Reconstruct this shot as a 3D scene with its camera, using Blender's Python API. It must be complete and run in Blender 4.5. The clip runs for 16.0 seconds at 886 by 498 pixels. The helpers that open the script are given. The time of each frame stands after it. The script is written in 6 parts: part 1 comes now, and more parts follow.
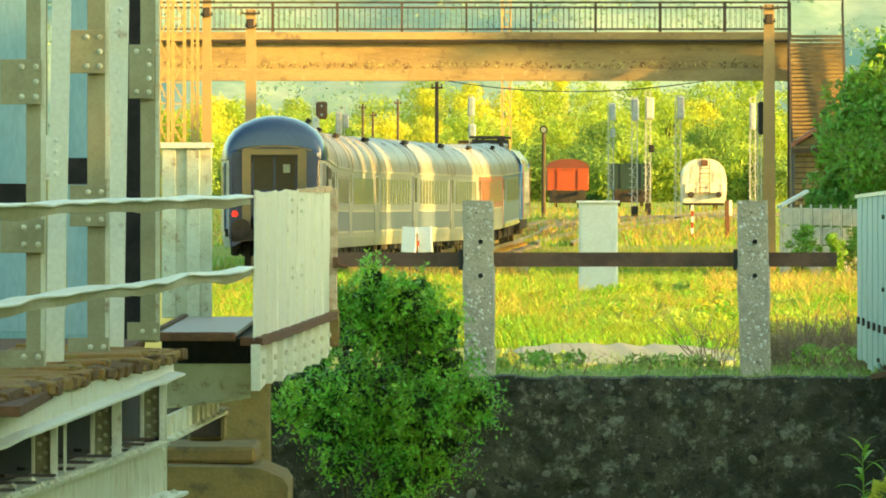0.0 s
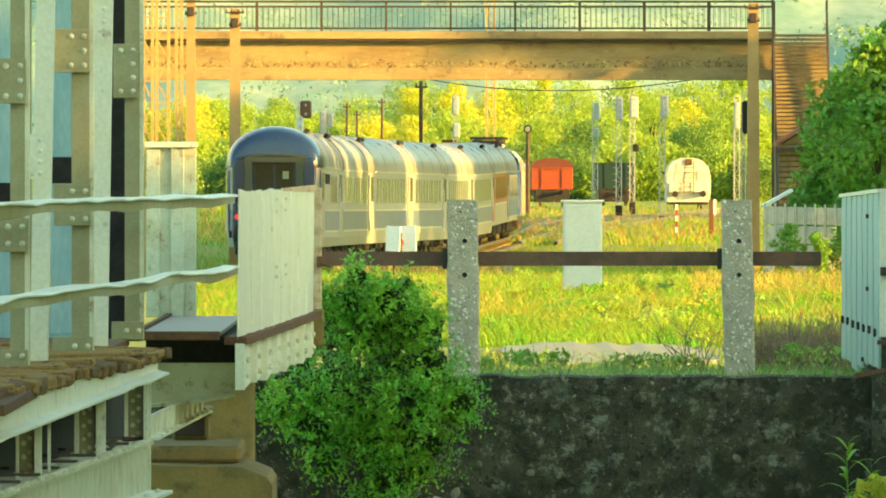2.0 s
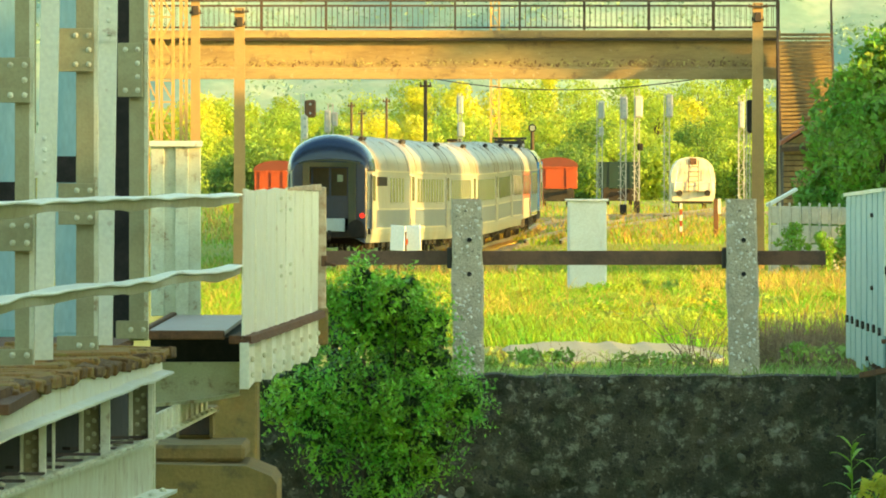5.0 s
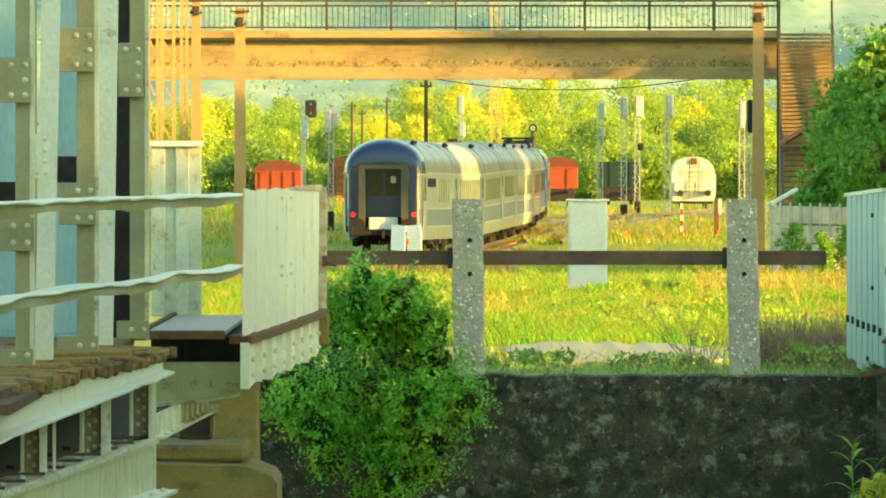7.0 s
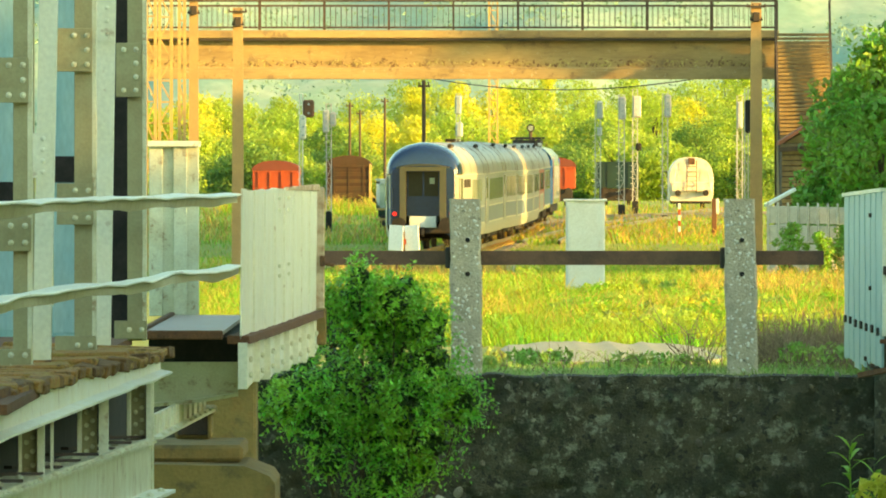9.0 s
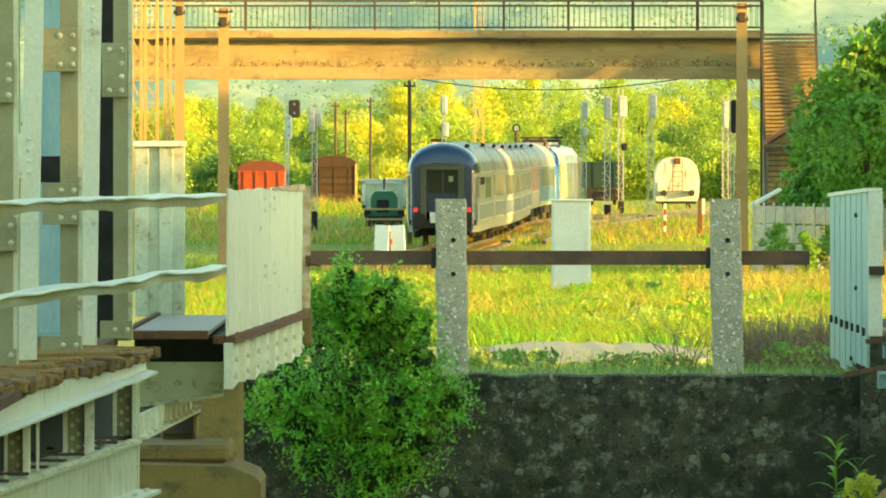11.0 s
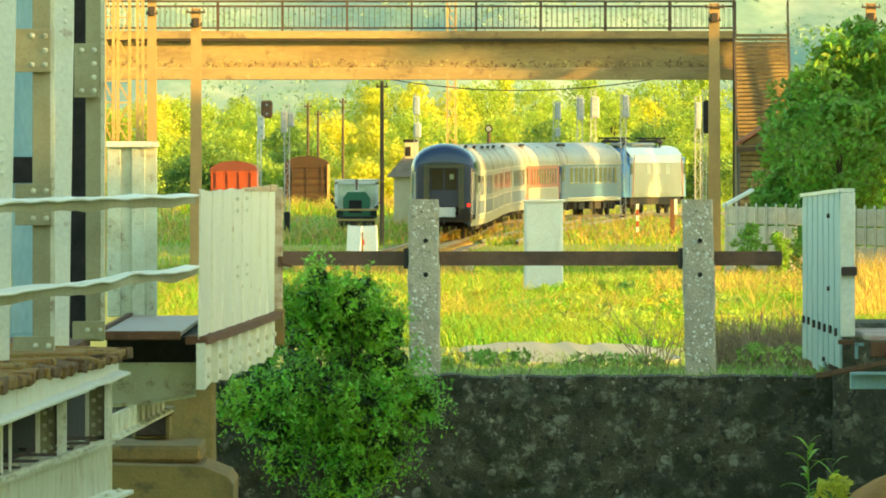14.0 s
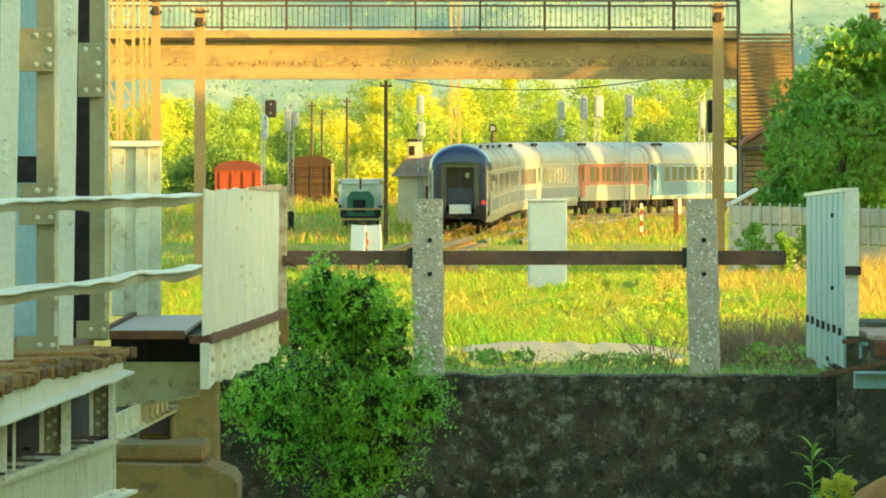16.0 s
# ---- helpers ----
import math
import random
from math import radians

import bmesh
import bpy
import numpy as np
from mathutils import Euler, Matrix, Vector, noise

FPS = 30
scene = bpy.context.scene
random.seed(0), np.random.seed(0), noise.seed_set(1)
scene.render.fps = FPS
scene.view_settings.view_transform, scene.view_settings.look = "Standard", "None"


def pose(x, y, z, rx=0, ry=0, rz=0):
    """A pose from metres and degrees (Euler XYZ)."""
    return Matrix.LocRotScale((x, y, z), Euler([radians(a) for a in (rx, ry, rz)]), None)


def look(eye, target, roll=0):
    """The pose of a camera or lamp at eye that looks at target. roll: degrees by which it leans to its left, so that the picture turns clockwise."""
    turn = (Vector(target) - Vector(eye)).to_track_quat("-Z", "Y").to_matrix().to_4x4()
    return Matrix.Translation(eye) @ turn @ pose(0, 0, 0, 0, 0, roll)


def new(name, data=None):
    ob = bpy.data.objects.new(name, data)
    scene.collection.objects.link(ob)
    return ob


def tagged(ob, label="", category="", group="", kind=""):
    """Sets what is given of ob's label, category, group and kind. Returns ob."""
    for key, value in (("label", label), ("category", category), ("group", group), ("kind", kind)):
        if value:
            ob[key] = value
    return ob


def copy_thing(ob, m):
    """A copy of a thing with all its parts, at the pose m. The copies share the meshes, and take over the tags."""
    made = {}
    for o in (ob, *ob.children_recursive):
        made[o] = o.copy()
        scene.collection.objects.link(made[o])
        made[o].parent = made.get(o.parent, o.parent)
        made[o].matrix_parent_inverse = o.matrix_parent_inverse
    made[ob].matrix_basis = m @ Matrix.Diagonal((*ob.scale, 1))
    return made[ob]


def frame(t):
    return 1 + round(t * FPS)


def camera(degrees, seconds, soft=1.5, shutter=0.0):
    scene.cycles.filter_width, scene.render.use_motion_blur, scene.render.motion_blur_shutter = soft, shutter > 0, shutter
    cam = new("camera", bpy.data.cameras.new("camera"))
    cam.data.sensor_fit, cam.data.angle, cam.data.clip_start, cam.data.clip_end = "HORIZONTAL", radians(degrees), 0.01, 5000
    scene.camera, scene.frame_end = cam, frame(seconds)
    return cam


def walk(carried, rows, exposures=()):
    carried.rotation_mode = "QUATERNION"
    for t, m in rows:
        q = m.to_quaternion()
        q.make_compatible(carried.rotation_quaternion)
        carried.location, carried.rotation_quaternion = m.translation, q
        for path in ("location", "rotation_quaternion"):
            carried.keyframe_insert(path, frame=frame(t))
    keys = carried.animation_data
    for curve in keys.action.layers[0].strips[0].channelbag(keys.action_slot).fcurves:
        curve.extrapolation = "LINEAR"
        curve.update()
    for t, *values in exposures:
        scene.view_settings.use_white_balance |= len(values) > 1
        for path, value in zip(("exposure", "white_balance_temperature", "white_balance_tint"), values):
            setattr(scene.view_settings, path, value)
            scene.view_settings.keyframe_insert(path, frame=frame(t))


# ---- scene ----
# ---- camera: a long lens on a still stand, nudged sideways ----
cam = camera(3.3386, 16.0, soft=1.9)
EYE = (0.0, 0.0, 2.6)
DOWN, STEP = 89.6997, 0.00213


def aim(side, rise):
    return pose(*EYE, DOWN + rise * STEP, 0, side * STEP)


def aside(bearing, far):
    """Sideways place of a bearing at that distance from the stand (784 is straight ahead)."""
    return (bearing - 784) * far / 26900


def level(mark, far):
    """Height of a levelling mark at that distance (300 is eye level)."""
    return EYE[2] - (mark - 300) * far / 26900


walk(cam, [(t, aim(a, b)) for t, a, b in (
    (0, 20, 3), (0.5, 17, 1), (1, 0, 1), (1.5, -22, 2), (2, -8, 1.5), (2.5, -2, 0), (3, 0, 0), (3.5, 0, 0), (4, 0, 0), (5, 0, 0),
    (6, 1, 0), (6.5, 1, 0), (7, 1, 0), (7.5, 0, 0), (8, 0.5, 0), (8.5, -2, 0), (9, -3, 0), (9.2, -4, 0), (10.2, -16, 0), (11.3, -37, 0),
    (11.5, -45, 0), (12, -66, 0.5), (12.5, -81, -1), (13, -89, 0), (13.5, -85, -1.5), (14, -77, 1), (14.5, -73, 0), (15, -72, 0),
    (15.5, -71, 0), (16, -70, 0))], [(0, 1.73, 9000, -18), (16, 1.73, 9000, -18)])

# ---- low evening sun from the side, hazy sky ----
SUN_TO = Vector((0.91, -0.38, 0.165)).normalized()
world = bpy.data.worlds.new("sky")
scene.world = world
world.use_nodes = True
wn = world.node_tree
sky = wn.nodes.new("ShaderNodeTexSky")
sky.sky_type, sky.sun_disc = "NISHITA", False
sky.sun_elevation = math.asin(SUN_TO.z)
sky.sun_rotation = math.atan2(SUN_TO.x, SUN_TO.y)
sky.air_density, sky.dust_density, sky.ozone_density = 1.0, 1.6, 2.0
wn.nodes["Background"].inputs["Strength"].default_value = 0.19
wn.links.new(sky.outputs[0], wn.nodes["Background"].inputs["Color"])
sun = new("sun", bpy.data.lights.new("sun", "SUN"))
sun.data.energy, sun.data.angle, sun.data.color = 4.5, radians(1.4), (1.0, 0.55, 0.18)
sun.matrix_world = look((60, -40, 40), Vector((60, -40, 40)) - SUN_TO)

# ---- materials ----
def mat(name, base, rough=0.7, metal=0.0, other=None, scale=4.0, amount=0.5, bump=0.15, fine=40.0, random_tint=0.0, stretch=(1, 1, 1), coat=0.0, trans=0.0, island=False):
    """A painted, grown or cast surface: two tones in patches, fine grain and relief."""
    m = bpy.data.materials.new(name)
    m.use_nodes = True
    nt = m.node_tree
    n, l = nt.nodes, nt.links
    b = n["Principled BSDF"]
    b.inputs["Roughness"].default_value, b.inputs["Metallic"].default_value = rough, metal
    b.inputs["Coat Weight"].default_value = coat
    if other is None:
        other = tuple(c * 0.6 for c in base)
    co = n.new("ShaderNodeTexCoord")
    mp = n.new("ShaderNodeMapping")
    mp.inputs["Scale"].default_value = stretch
    l.new(co.outputs["Object"], mp.inputs["Vector"])
    big = n.new("ShaderNodeTexNoise")
    big.inputs["Scale"].default_value, big.inputs["Detail"].default_value, big.inputs["Roughness"].default_value = scale, 6, 0.65
    l.new(mp.outputs[0], big.inputs["Vector"])
    small = n.new("ShaderNodeTexNoise")
    small.inputs["Scale"].default_value, small.inputs["Detail"].default_value = fine, 3
    l.new(mp.outputs[0], small.inputs["Vector"])
    ramp = n.new("ShaderNodeMapRange")
    ramp.inputs["From Min"].default_value, ramp.inputs["From Max"].default_value = 0.42, 0.66
    ramp.inputs["To Max"].default_value = amount
    l.new(big.outputs[0], ramp.inputs["Value"])
    mix = n.new("ShaderNodeMix")
    mix.data_type = "RGBA"
    mix.inputs["A"].default_value, mix.inputs["B"].default_value = (*base, 1), (*other, 1)
    l.new(ramp.outputs[0], mix.inputs["Factor"])
    hsv = n.new("ShaderNodeHueSaturation")
    l.new(mix.outputs["Result"], hsv.inputs["Color"])
    grain = n.new("ShaderNodeMapRange")
    grain.inputs["To Min"].default_value, grain.inputs["To Max"].default_value = 0.8, 1.2
    l.new(small.outputs[0], grain.inputs["Value"])
    value = grain.outputs[0]
    if random_tint:
        if island:
            info = n.new("ShaderNodeNewGeometry").outputs["Random Per Island"]
        else:
            info = n.new("ShaderNodeObjectInfo").outputs["Random"]
        tint = n.new("ShaderNodeMapRange")
        tint.inputs["To Min"].default_value, tint.inputs["To Max"].default_value = 1 - random_tint, 1 + random_tint
        l.new(info, tint.inputs["Value"])
        mul = n.new("ShaderNodeMath")
        mul.operation = "MULTIPLY"
        l.new(value, mul.inputs[0]), l.new(tint.outputs[0], mul.inputs[1])
        value = mul.outputs[0]
        hue = n.new("ShaderNodeMapRange")
        hue.inputs["To Min"].default_value, hue.inputs["To Max"].default_value = 0.5 - random_tint * 0.06, 0.5 + random_tint * 0.06
        l.new(info, hue.inputs["Value"]), l.new(hue.outputs[0], hsv.inputs["Hue"])
    l.new(value, hsv.inputs["Value"])
    l.new(hsv.outputs[0], b.inputs["Base Color"])
    if bump:
        bp = n.new("ShaderNodeBump")
        bp.inputs["Strength"].default_value, bp.inputs["Distance"].default_value = bump, 0.02
        add = n.new("ShaderNodeMath")
        l.new(big.outputs[0], add.inputs[0]), l.new(small.outputs[0], add.inputs[1])
        l.new(add.outputs[0], bp.inputs["Height"])
        l.new(bp.outputs[0], b.inputs["Normal"])
    if trans:
        tr = n.new("ShaderNodeBsdfTranslucent")
        l.new(hsv.outputs[0], tr.inputs["Color"])
        ms = n.new("ShaderNodeMixShader")
        ms.inputs[0].default_value = trans
        l.new(b.outputs[0], ms.inputs[1]), l.new(tr.outputs[0], ms.inputs[2])
        l.new(ms.outputs[0], n["Material Output"].inputs["Surface"])
    return m


def glow(name, colour, strength):
    m = bpy.data.materials.new(name)
    m.use_nodes = True
    b = m.node_tree.nodes["Principled BSDF"]
    b.inputs["Base Color"].default_value = (*colour, 1)
    b.inputs["Emission Color"].default_value, b.inputs["Emission Strength"].default_value = (*colour, 1), strength
    return m


STEEL = mat("grey_green_paint", (0.68, 0.70, 0.54), 0.4, 0.0, (0.50, 0.46, 0.27), 3.0, 0.7, 0.12, 60)
# Olive copy of the grey-green paint, with shade put into its colour.
STEEL_SHADE = mat("olive_shade_paint", (0.34, 0.33, 0.19), 0.5, 0.0, (0.24, 0.20, 0.10), 3.0, 0.6, 0.15, 50)
STEEL_BLUE = mat("faded_blue_paint", (0.25, 0.45, 0.50), 0.45, 0.0, (0.38, 0.54, 0.54), 3.0, 0.7, 0.1, 40, stretch=(1, 2.2, 0.3))
PANEL = mat("pale_panel_paint", (0.79, 0.81, 0.69), 0.42, 0.0, (0.72, 0.70, 0.50), 1.3, 0.6, 0.08, 30)
DECKP = mat("worn_pinkish_plate", (0.46, 0.35, 0.32), 0.5, 0.0, (0.44, 0.24, 0.14), 5, 0.7, 0.3, 40)
SCREENRUST = mat("rust_stained_paint", (0.62, 0.50, 0.34), 0.8, 0.0, (0.30, 0.14, 0.05), 7, 0.9, 0.3, 40)
RUST = mat("rust", (0.16, 0.075, 0.035), 0.85, 0.0, (0.07, 0.035, 0.02), 8, 0.8, 0.5, 60)
DARK_STEEL = mat("dark_steel", (0.05, 0.042, 0.036), 0.7, 0.2, (0.09, 0.05, 0.03), 6, 0.6, 0.2, 60)
BAR = mat("rusty_brown_bar", (0.17, 0.095, 0.06), 0.75, 0.0, (0.07, 0.045, 0.035), 4, 0.8, 0.3, 50)
MOSSWOOD = mat("weathered_moss_wood", (0.34, 0.17, 0.05), 0.95, 0, (0.30, 0.24, 0.06), 7, 0.9, 1.0, 70)
ROT = mat("rotten_wood", (0.10, 0.05, 0.02), 0.95, 0, (0.30, 0.17, 0.05), 6, 0.9, 1.0, 60)
CONCRETE = mat("pale_aggregate_concrete", (0.54, 0.49, 0.37), 0.9, 0, (0.34, 0.31, 0.23), 7, 0.7, 0.9, 45)
CONC_PIER = mat("stained_concrete", (0.25, 0.19, 0.075), 0.9, 0, (0.14, 0.115, 0.045), 3, 0.7, 0.5, 30)
CONC_DECK = mat("weathered_girder_concrete", (0.42, 0.30, 0.14), 0.9, 0, (0.24, 0.16, 0.08), 0.9, 0.85, 0.4, 9, stretch=(0.35, 1, 1.6))
SPALL = mat("spalled_concrete", (0.26, 0.17, 0.07), 0.95, 0, (0.48, 0.36, 0.17), 5, 0.9, 0.6, 20, 0.5, island=True)
CONC_POLE = mat("pole_concrete", (0.44, 0.29, 0.13), 0.85, 0, (0.34, 0.22, 0.11), 2, 0.6, 0.2, 30)
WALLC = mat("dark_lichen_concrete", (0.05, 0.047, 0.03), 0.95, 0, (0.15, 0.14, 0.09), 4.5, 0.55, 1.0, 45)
COBBLE = mat("wall_stone", (0.32, 0.30, 0.24), 0.95, 0, (0.16, 0.15, 0.12), 9, 0.8, 0.9, 50, random_tint=0.5)
PATH = mat("pale_path_concrete", (0.36, 0.35, 0.28), 0.95, 0, (0.22, 0.24, 0.14), 3, 0.7, 0.3, 30)
SOIL = mat("grassy_soil", (0.24, 0.30, 0.05), 1.0, 0, (0.34, 0.30, 0.08), 0.35, 0.9, 0.6, 6)
MUD = mat("creek_mud", (0.16, 0.10, 0.05), 0.8, 0, (0.09, 0.07, 0.045), 2, 0.8, 0.5, 20)
BALLAST = mat("ballast", (0.22, 0.19, 0.15), 0.95, 0, (0.12, 0.10, 0.08), 6, 0.8, 0.8, 30)
RAILM = mat("worn_rail", (0.30, 0.26, 0.22), 0.35, 0.8, (0.14, 0.08, 0.05), 5, 0.6, 0.1, 40)
WHITE = mat("white_paint", (0.78, 0.78, 0.74), 0.45, 0, (0.66, 0.64, 0.56), 2, 0.6, 0.05, 30)
CABINET = mat("cabinet_pale_grey", (0.60, 0.66, 0.66), 0.5, 0, (0.52, 0.55, 0.52), 2, 0.6, 0.05, 30)
BOARD = mat("bright_white_enamel", (0.88, 0.90, 0.92), 0.4, 0, (0.78, 0.80, 0.82), 2, 0.6, 0.05, 30)
BLACK = mat("black_paint_and_shade", (0.012, 0.012, 0.012), 0.95, 0, (0.035, 0.03, 0.03), 5, 0.6, 0.1, 40)
GALV = mat("galvanised_lattice", (0.62, 0.63, 0.60), 0.45, 0.2, (0.45, 0.44, 0.40), 5, 0.6, 0.1, 40)
SIGGREY = mat("signal_grey", (0.34, 0.40, 0.42), 0.5, 0.1, (0.26, 0.30, 0.30), 5, 0.6, 0.1, 40)
YELLOW_LAT = mat("ochre_lattice_paint", (0.52, 0.36, 0.14), 0.6, 0.0, (0.36, 0.22, 0.10), 4, 0.6, 0.1, 40)
WOODPOLE = mat("tarred_wood_pole", (0.075, 0.05, 0.035), 0.9, 0, (0.12, 0.085, 0.055), 5, 0.7, 0.4, 50)
WAGON_RED = mat("orange_red_wagon_paint", (0.34, 0.052, 0.016), 0.6, 0, (0.24, 0.045, 0.018), 1.5, 0.7, 0.1, 20)
WAGON_BROWN = mat("brown_wagon_paint", (0.15, 0.065, 0.03), 0.7, 0, (0.08, 0.045, 0.03), 2, 0.7, 0.2, 20)
WAGON_GREEN = mat("dark_green_paint", (0.006, 0.034, 0.026), 0.5, 0, (0.012, 0.028, 0.022), 2, 0.7, 0.1, 20)
WAGON_ROOF = mat("dark_red_wagon_roof", (0.15, 0.03, 0.02), 0.7, 0, (0.10, 0.03, 0.02), 1.5, 0.7, 0.1, 20)
WAGON_WOOD = mat("brown_wagon_planks", (0.06, 0.03, 0.014), 0.85, 0, (0.035, 0.026, 0.014), 1.6, 0.8, 0.3, 20, random_tint=0.35)
CABPANE = mat("pale_cab_window", (0.66, 0.72, 0.56), 0.15, 0, (0.36, 0.46, 0.30), 1.2, 0.7, 0.0, 20)
SIGPALE = mat("pale_signal_paint", (0.46, 0.46, 0.46), 0.6, 0, (0.34, 0.33, 0.32), 3, 0.6, 0.05, 30)
TANK = mat("cream_tank_paint", (0.74, 0.68, 0.55), 0.45, 0, (0.55, 0.44, 0.30), 1.2, 0.6, 0.1, 20)
PLASTER = mat("cream_plaster", (0.66, 0.56, 0.38), 0.9, 0, (0.52, 0.44, 0.30), 2, 0.6, 0.2, 20)
ROOFGREY = mat("grey_roofing", (0.24, 0.19, 0.14), 0.9, 0, (0.16, 0.12, 0.09), 3, 0.7, 0.3, 20)
ROOFRED = mat("red_roof_tile", (0.36, 0.13, 0.07), 0.9, 0, (0.24, 0.10, 0.06), 2, 0.7, 0.3, 14)
SLATE = mat("fence_concrete", (0.48, 0.50, 0.46), 0.9, 0, (0.34, 0.35, 0.31), 3, 0.7, 0.3, 30)
STEPC = mat("stair_boards", (0.30, 0.215, 0.10), 0.9, 0, (0.13, 0.095, 0.055), 3, 0.7, 0.3, 30)
BARK = mat("bark", (0.11, 0.085, 0.06), 0.95, 0, (0.06, 0.05, 0.035), 6, 0.7, 0.8, 40)
LEAF_BUSH = mat("bush_leaves", (0.17, 0.46, 0.065), 0.4, 0, (0.36, 0.60, 0.08), 1.6, 1.0, 0.0, 20, 0.28, trans=0.3, island=True)
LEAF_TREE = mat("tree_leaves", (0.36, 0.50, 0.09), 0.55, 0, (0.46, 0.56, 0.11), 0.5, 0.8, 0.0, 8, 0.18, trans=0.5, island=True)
# Darker copy of the tree leaves, with shade put into the green.
LEAF_SHADE = mat("shade_green_leaves", (0.17, 0.36, 0.06), 0.5, 0, (0.32, 0.46, 0.07), 0.6, 0.8, 0.0, 8, 0.4, trans=0.35, island=True)
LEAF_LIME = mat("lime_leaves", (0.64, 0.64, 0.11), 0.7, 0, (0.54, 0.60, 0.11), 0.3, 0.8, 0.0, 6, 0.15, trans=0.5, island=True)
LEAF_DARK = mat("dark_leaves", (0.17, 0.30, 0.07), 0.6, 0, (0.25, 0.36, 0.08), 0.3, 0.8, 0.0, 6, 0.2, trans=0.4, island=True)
# Near-black green that paints the shade in the bush's hollows.
HOLLOW_LEAF = mat("hollow_shade_leaves", (0.028, 0.065, 0.018), 0.6, 0, (0.05, 0.10, 0.025), 2.0, 0.8, 0.0, 15, 0.4, island=True)
OCHRE = mat("ochre_earth", (0.46, 0.23, 0.06), 0.95, 0, (0.30, 0.15, 0.05), 1.8, 0.9, 0.7, 15)
GRASS = mat("meadow_grass", (0.19, 0.42, 0.045), 0.7, 0, (0.62, 0.45, 0.07), 0.2, 0.72, 0.0, 2, 0.4, stretch=(3, 0.3, 1), trans=0.45, island=True)
STRAW = mat("dry_grass", (0.60, 0.38, 0.11), 0.8, 0, (0.44, 0.36, 0.10), 0.4, 0.8, 0.0, 4, 0.35, trans=0.4, island=True)
TWIG = mat("dead_twigs", (0.26, 0.19, 0.13), 0.9, 0, (0.16, 0.12, 0.08), 4, 0.7, 0.2, 30, 0.3, island=True)
# Pale bluish green: distance haze is mixed into the hill's colour.
HILL = mat("hazed_wooded_hill", (0.25, 0.40, 0.28), 1.0, 0, (0.38, 0.48, 0.34), 0.14, 1.0, 0.0, 0.5, stretch=(1, 0.25, 1))
WEED = mat("dull_weeds", (0.22, 0.38, 0.08), 0.7, 0, (0.34, 0.38, 0.12), 1.2, 0.9, 0.0, 10, 0.4, trans=0.35, island=True)
# Leaves paled like the hill, to carry the same haze.
FAR_LEAF = mat("hazed_forest_leaves", (0.22, 0.345, 0.245), 0.9, 0, (0.26, 0.37, 0.25), 0.05, 0.9, 0.0, 0.4, 0.06, trans=0.3, island=True)


def weather(m, scale, low, high, colour, share):
    """Sharp-edged stains, chips or dark pits over a material's colour."""
    nt = m.node_tree
    n, l = nt.nodes, nt.links
    b = n["Principled BSDF"]
    src = b.inputs["Base Color"].links[0].from_socket
    co, tx, mr, mx = n.new("ShaderNodeTexCoord"), n.new("ShaderNodeTexNoise"), n.new("ShaderNodeMapRange"), n.new("ShaderNodeMix")
    tx.inputs["Scale"].default_value, tx.inputs["Detail"].default_value, tx.inputs["Roughness"].default_value = scale, 8, 0.7
    mr.inputs["From Min"].default_value, mr.inputs["From Max"].default_value, mr.inputs["To Max"].default_value = low, high, share
    mx.data_type = "RGBA"
    mx.inputs["B"].default_value = (*colour, 1)
    l.new(co.outputs["Object"], tx.inputs["Vector"]), l.new(tx.outputs[0], mr.inputs["Value"]), l.new(mr.outputs[0], mx.inputs["Factor"])
    l.new(src, mx.inputs["A"]), l.new(mx.outputs["Result"], b.inputs["Base Color"])


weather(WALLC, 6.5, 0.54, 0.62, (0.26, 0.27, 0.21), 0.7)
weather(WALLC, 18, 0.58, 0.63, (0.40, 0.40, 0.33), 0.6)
# Near-black specks paint the shade inside small pits.
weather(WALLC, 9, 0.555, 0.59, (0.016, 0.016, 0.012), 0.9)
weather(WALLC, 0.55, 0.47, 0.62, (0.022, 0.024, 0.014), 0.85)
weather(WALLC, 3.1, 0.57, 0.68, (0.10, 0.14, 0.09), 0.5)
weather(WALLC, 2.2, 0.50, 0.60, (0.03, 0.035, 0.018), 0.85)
weather(CONC_DECK, 1.6, 0.56, 0.64, (0.16, 0.11, 0.07), 0.6)
weather(CONC_DECK, 5.0, 0.60, 0.66, (0.55, 0.46, 0.30), 0.6)
weather(STEEL, 6, 0.57, 0.66, (0.26, 0.15, 0.07), 0.7)
weather(PANEL, 5, 0.59, 0.68, (0.34, 0.21, 0.10), 0.65)
weather(CONC_PIER, 1.3, 0.52, 0.66, (0.30, 0.15, 0.05), 0.55)
weather(CONC_PIER, 4, 0.55, 0.64, (0.10, 0.085, 0.05), 0.7)
weather(CONCRETE, 24, 0.60, 0.64, (0.10, 0.095, 0.08), 0.8)
weather(TANK, 2.5, 0.57, 0.66, (0.34, 0.18, 0.08), 0.6)
weather(MOSSWOOD, 12, 0.54, 0.62, (0.06, 0.035, 0.02), 0.8)
weather(WAGON_RED, 3, 0.57, 0.66, (0.20, 0.05, 0.02), 0.6)
# coaches
C_BLUE = mat("dark_blue_coach_paint", (0.014, 0.036, 0.11), 0.26, 0, (0.02, 0.04, 0.09), 0.8, 0.6, 0.03, 12, coat=0.5)
C_BAND = mat("slate_blue_coach_paint", (0.09, 0.15, 0.29), 0.34, 0, (0.15, 0.20, 0.28), 0.5, 0.6, 0.02, 8, coat=0.15)
C_UPPER = mat("dusty_grey_coach_paint", (0.36, 0.39, 0.40), 0.32, 0, (0.31, 0.32, 0.30), 0.4, 0.7, 0.02, 8, coat=0.15)
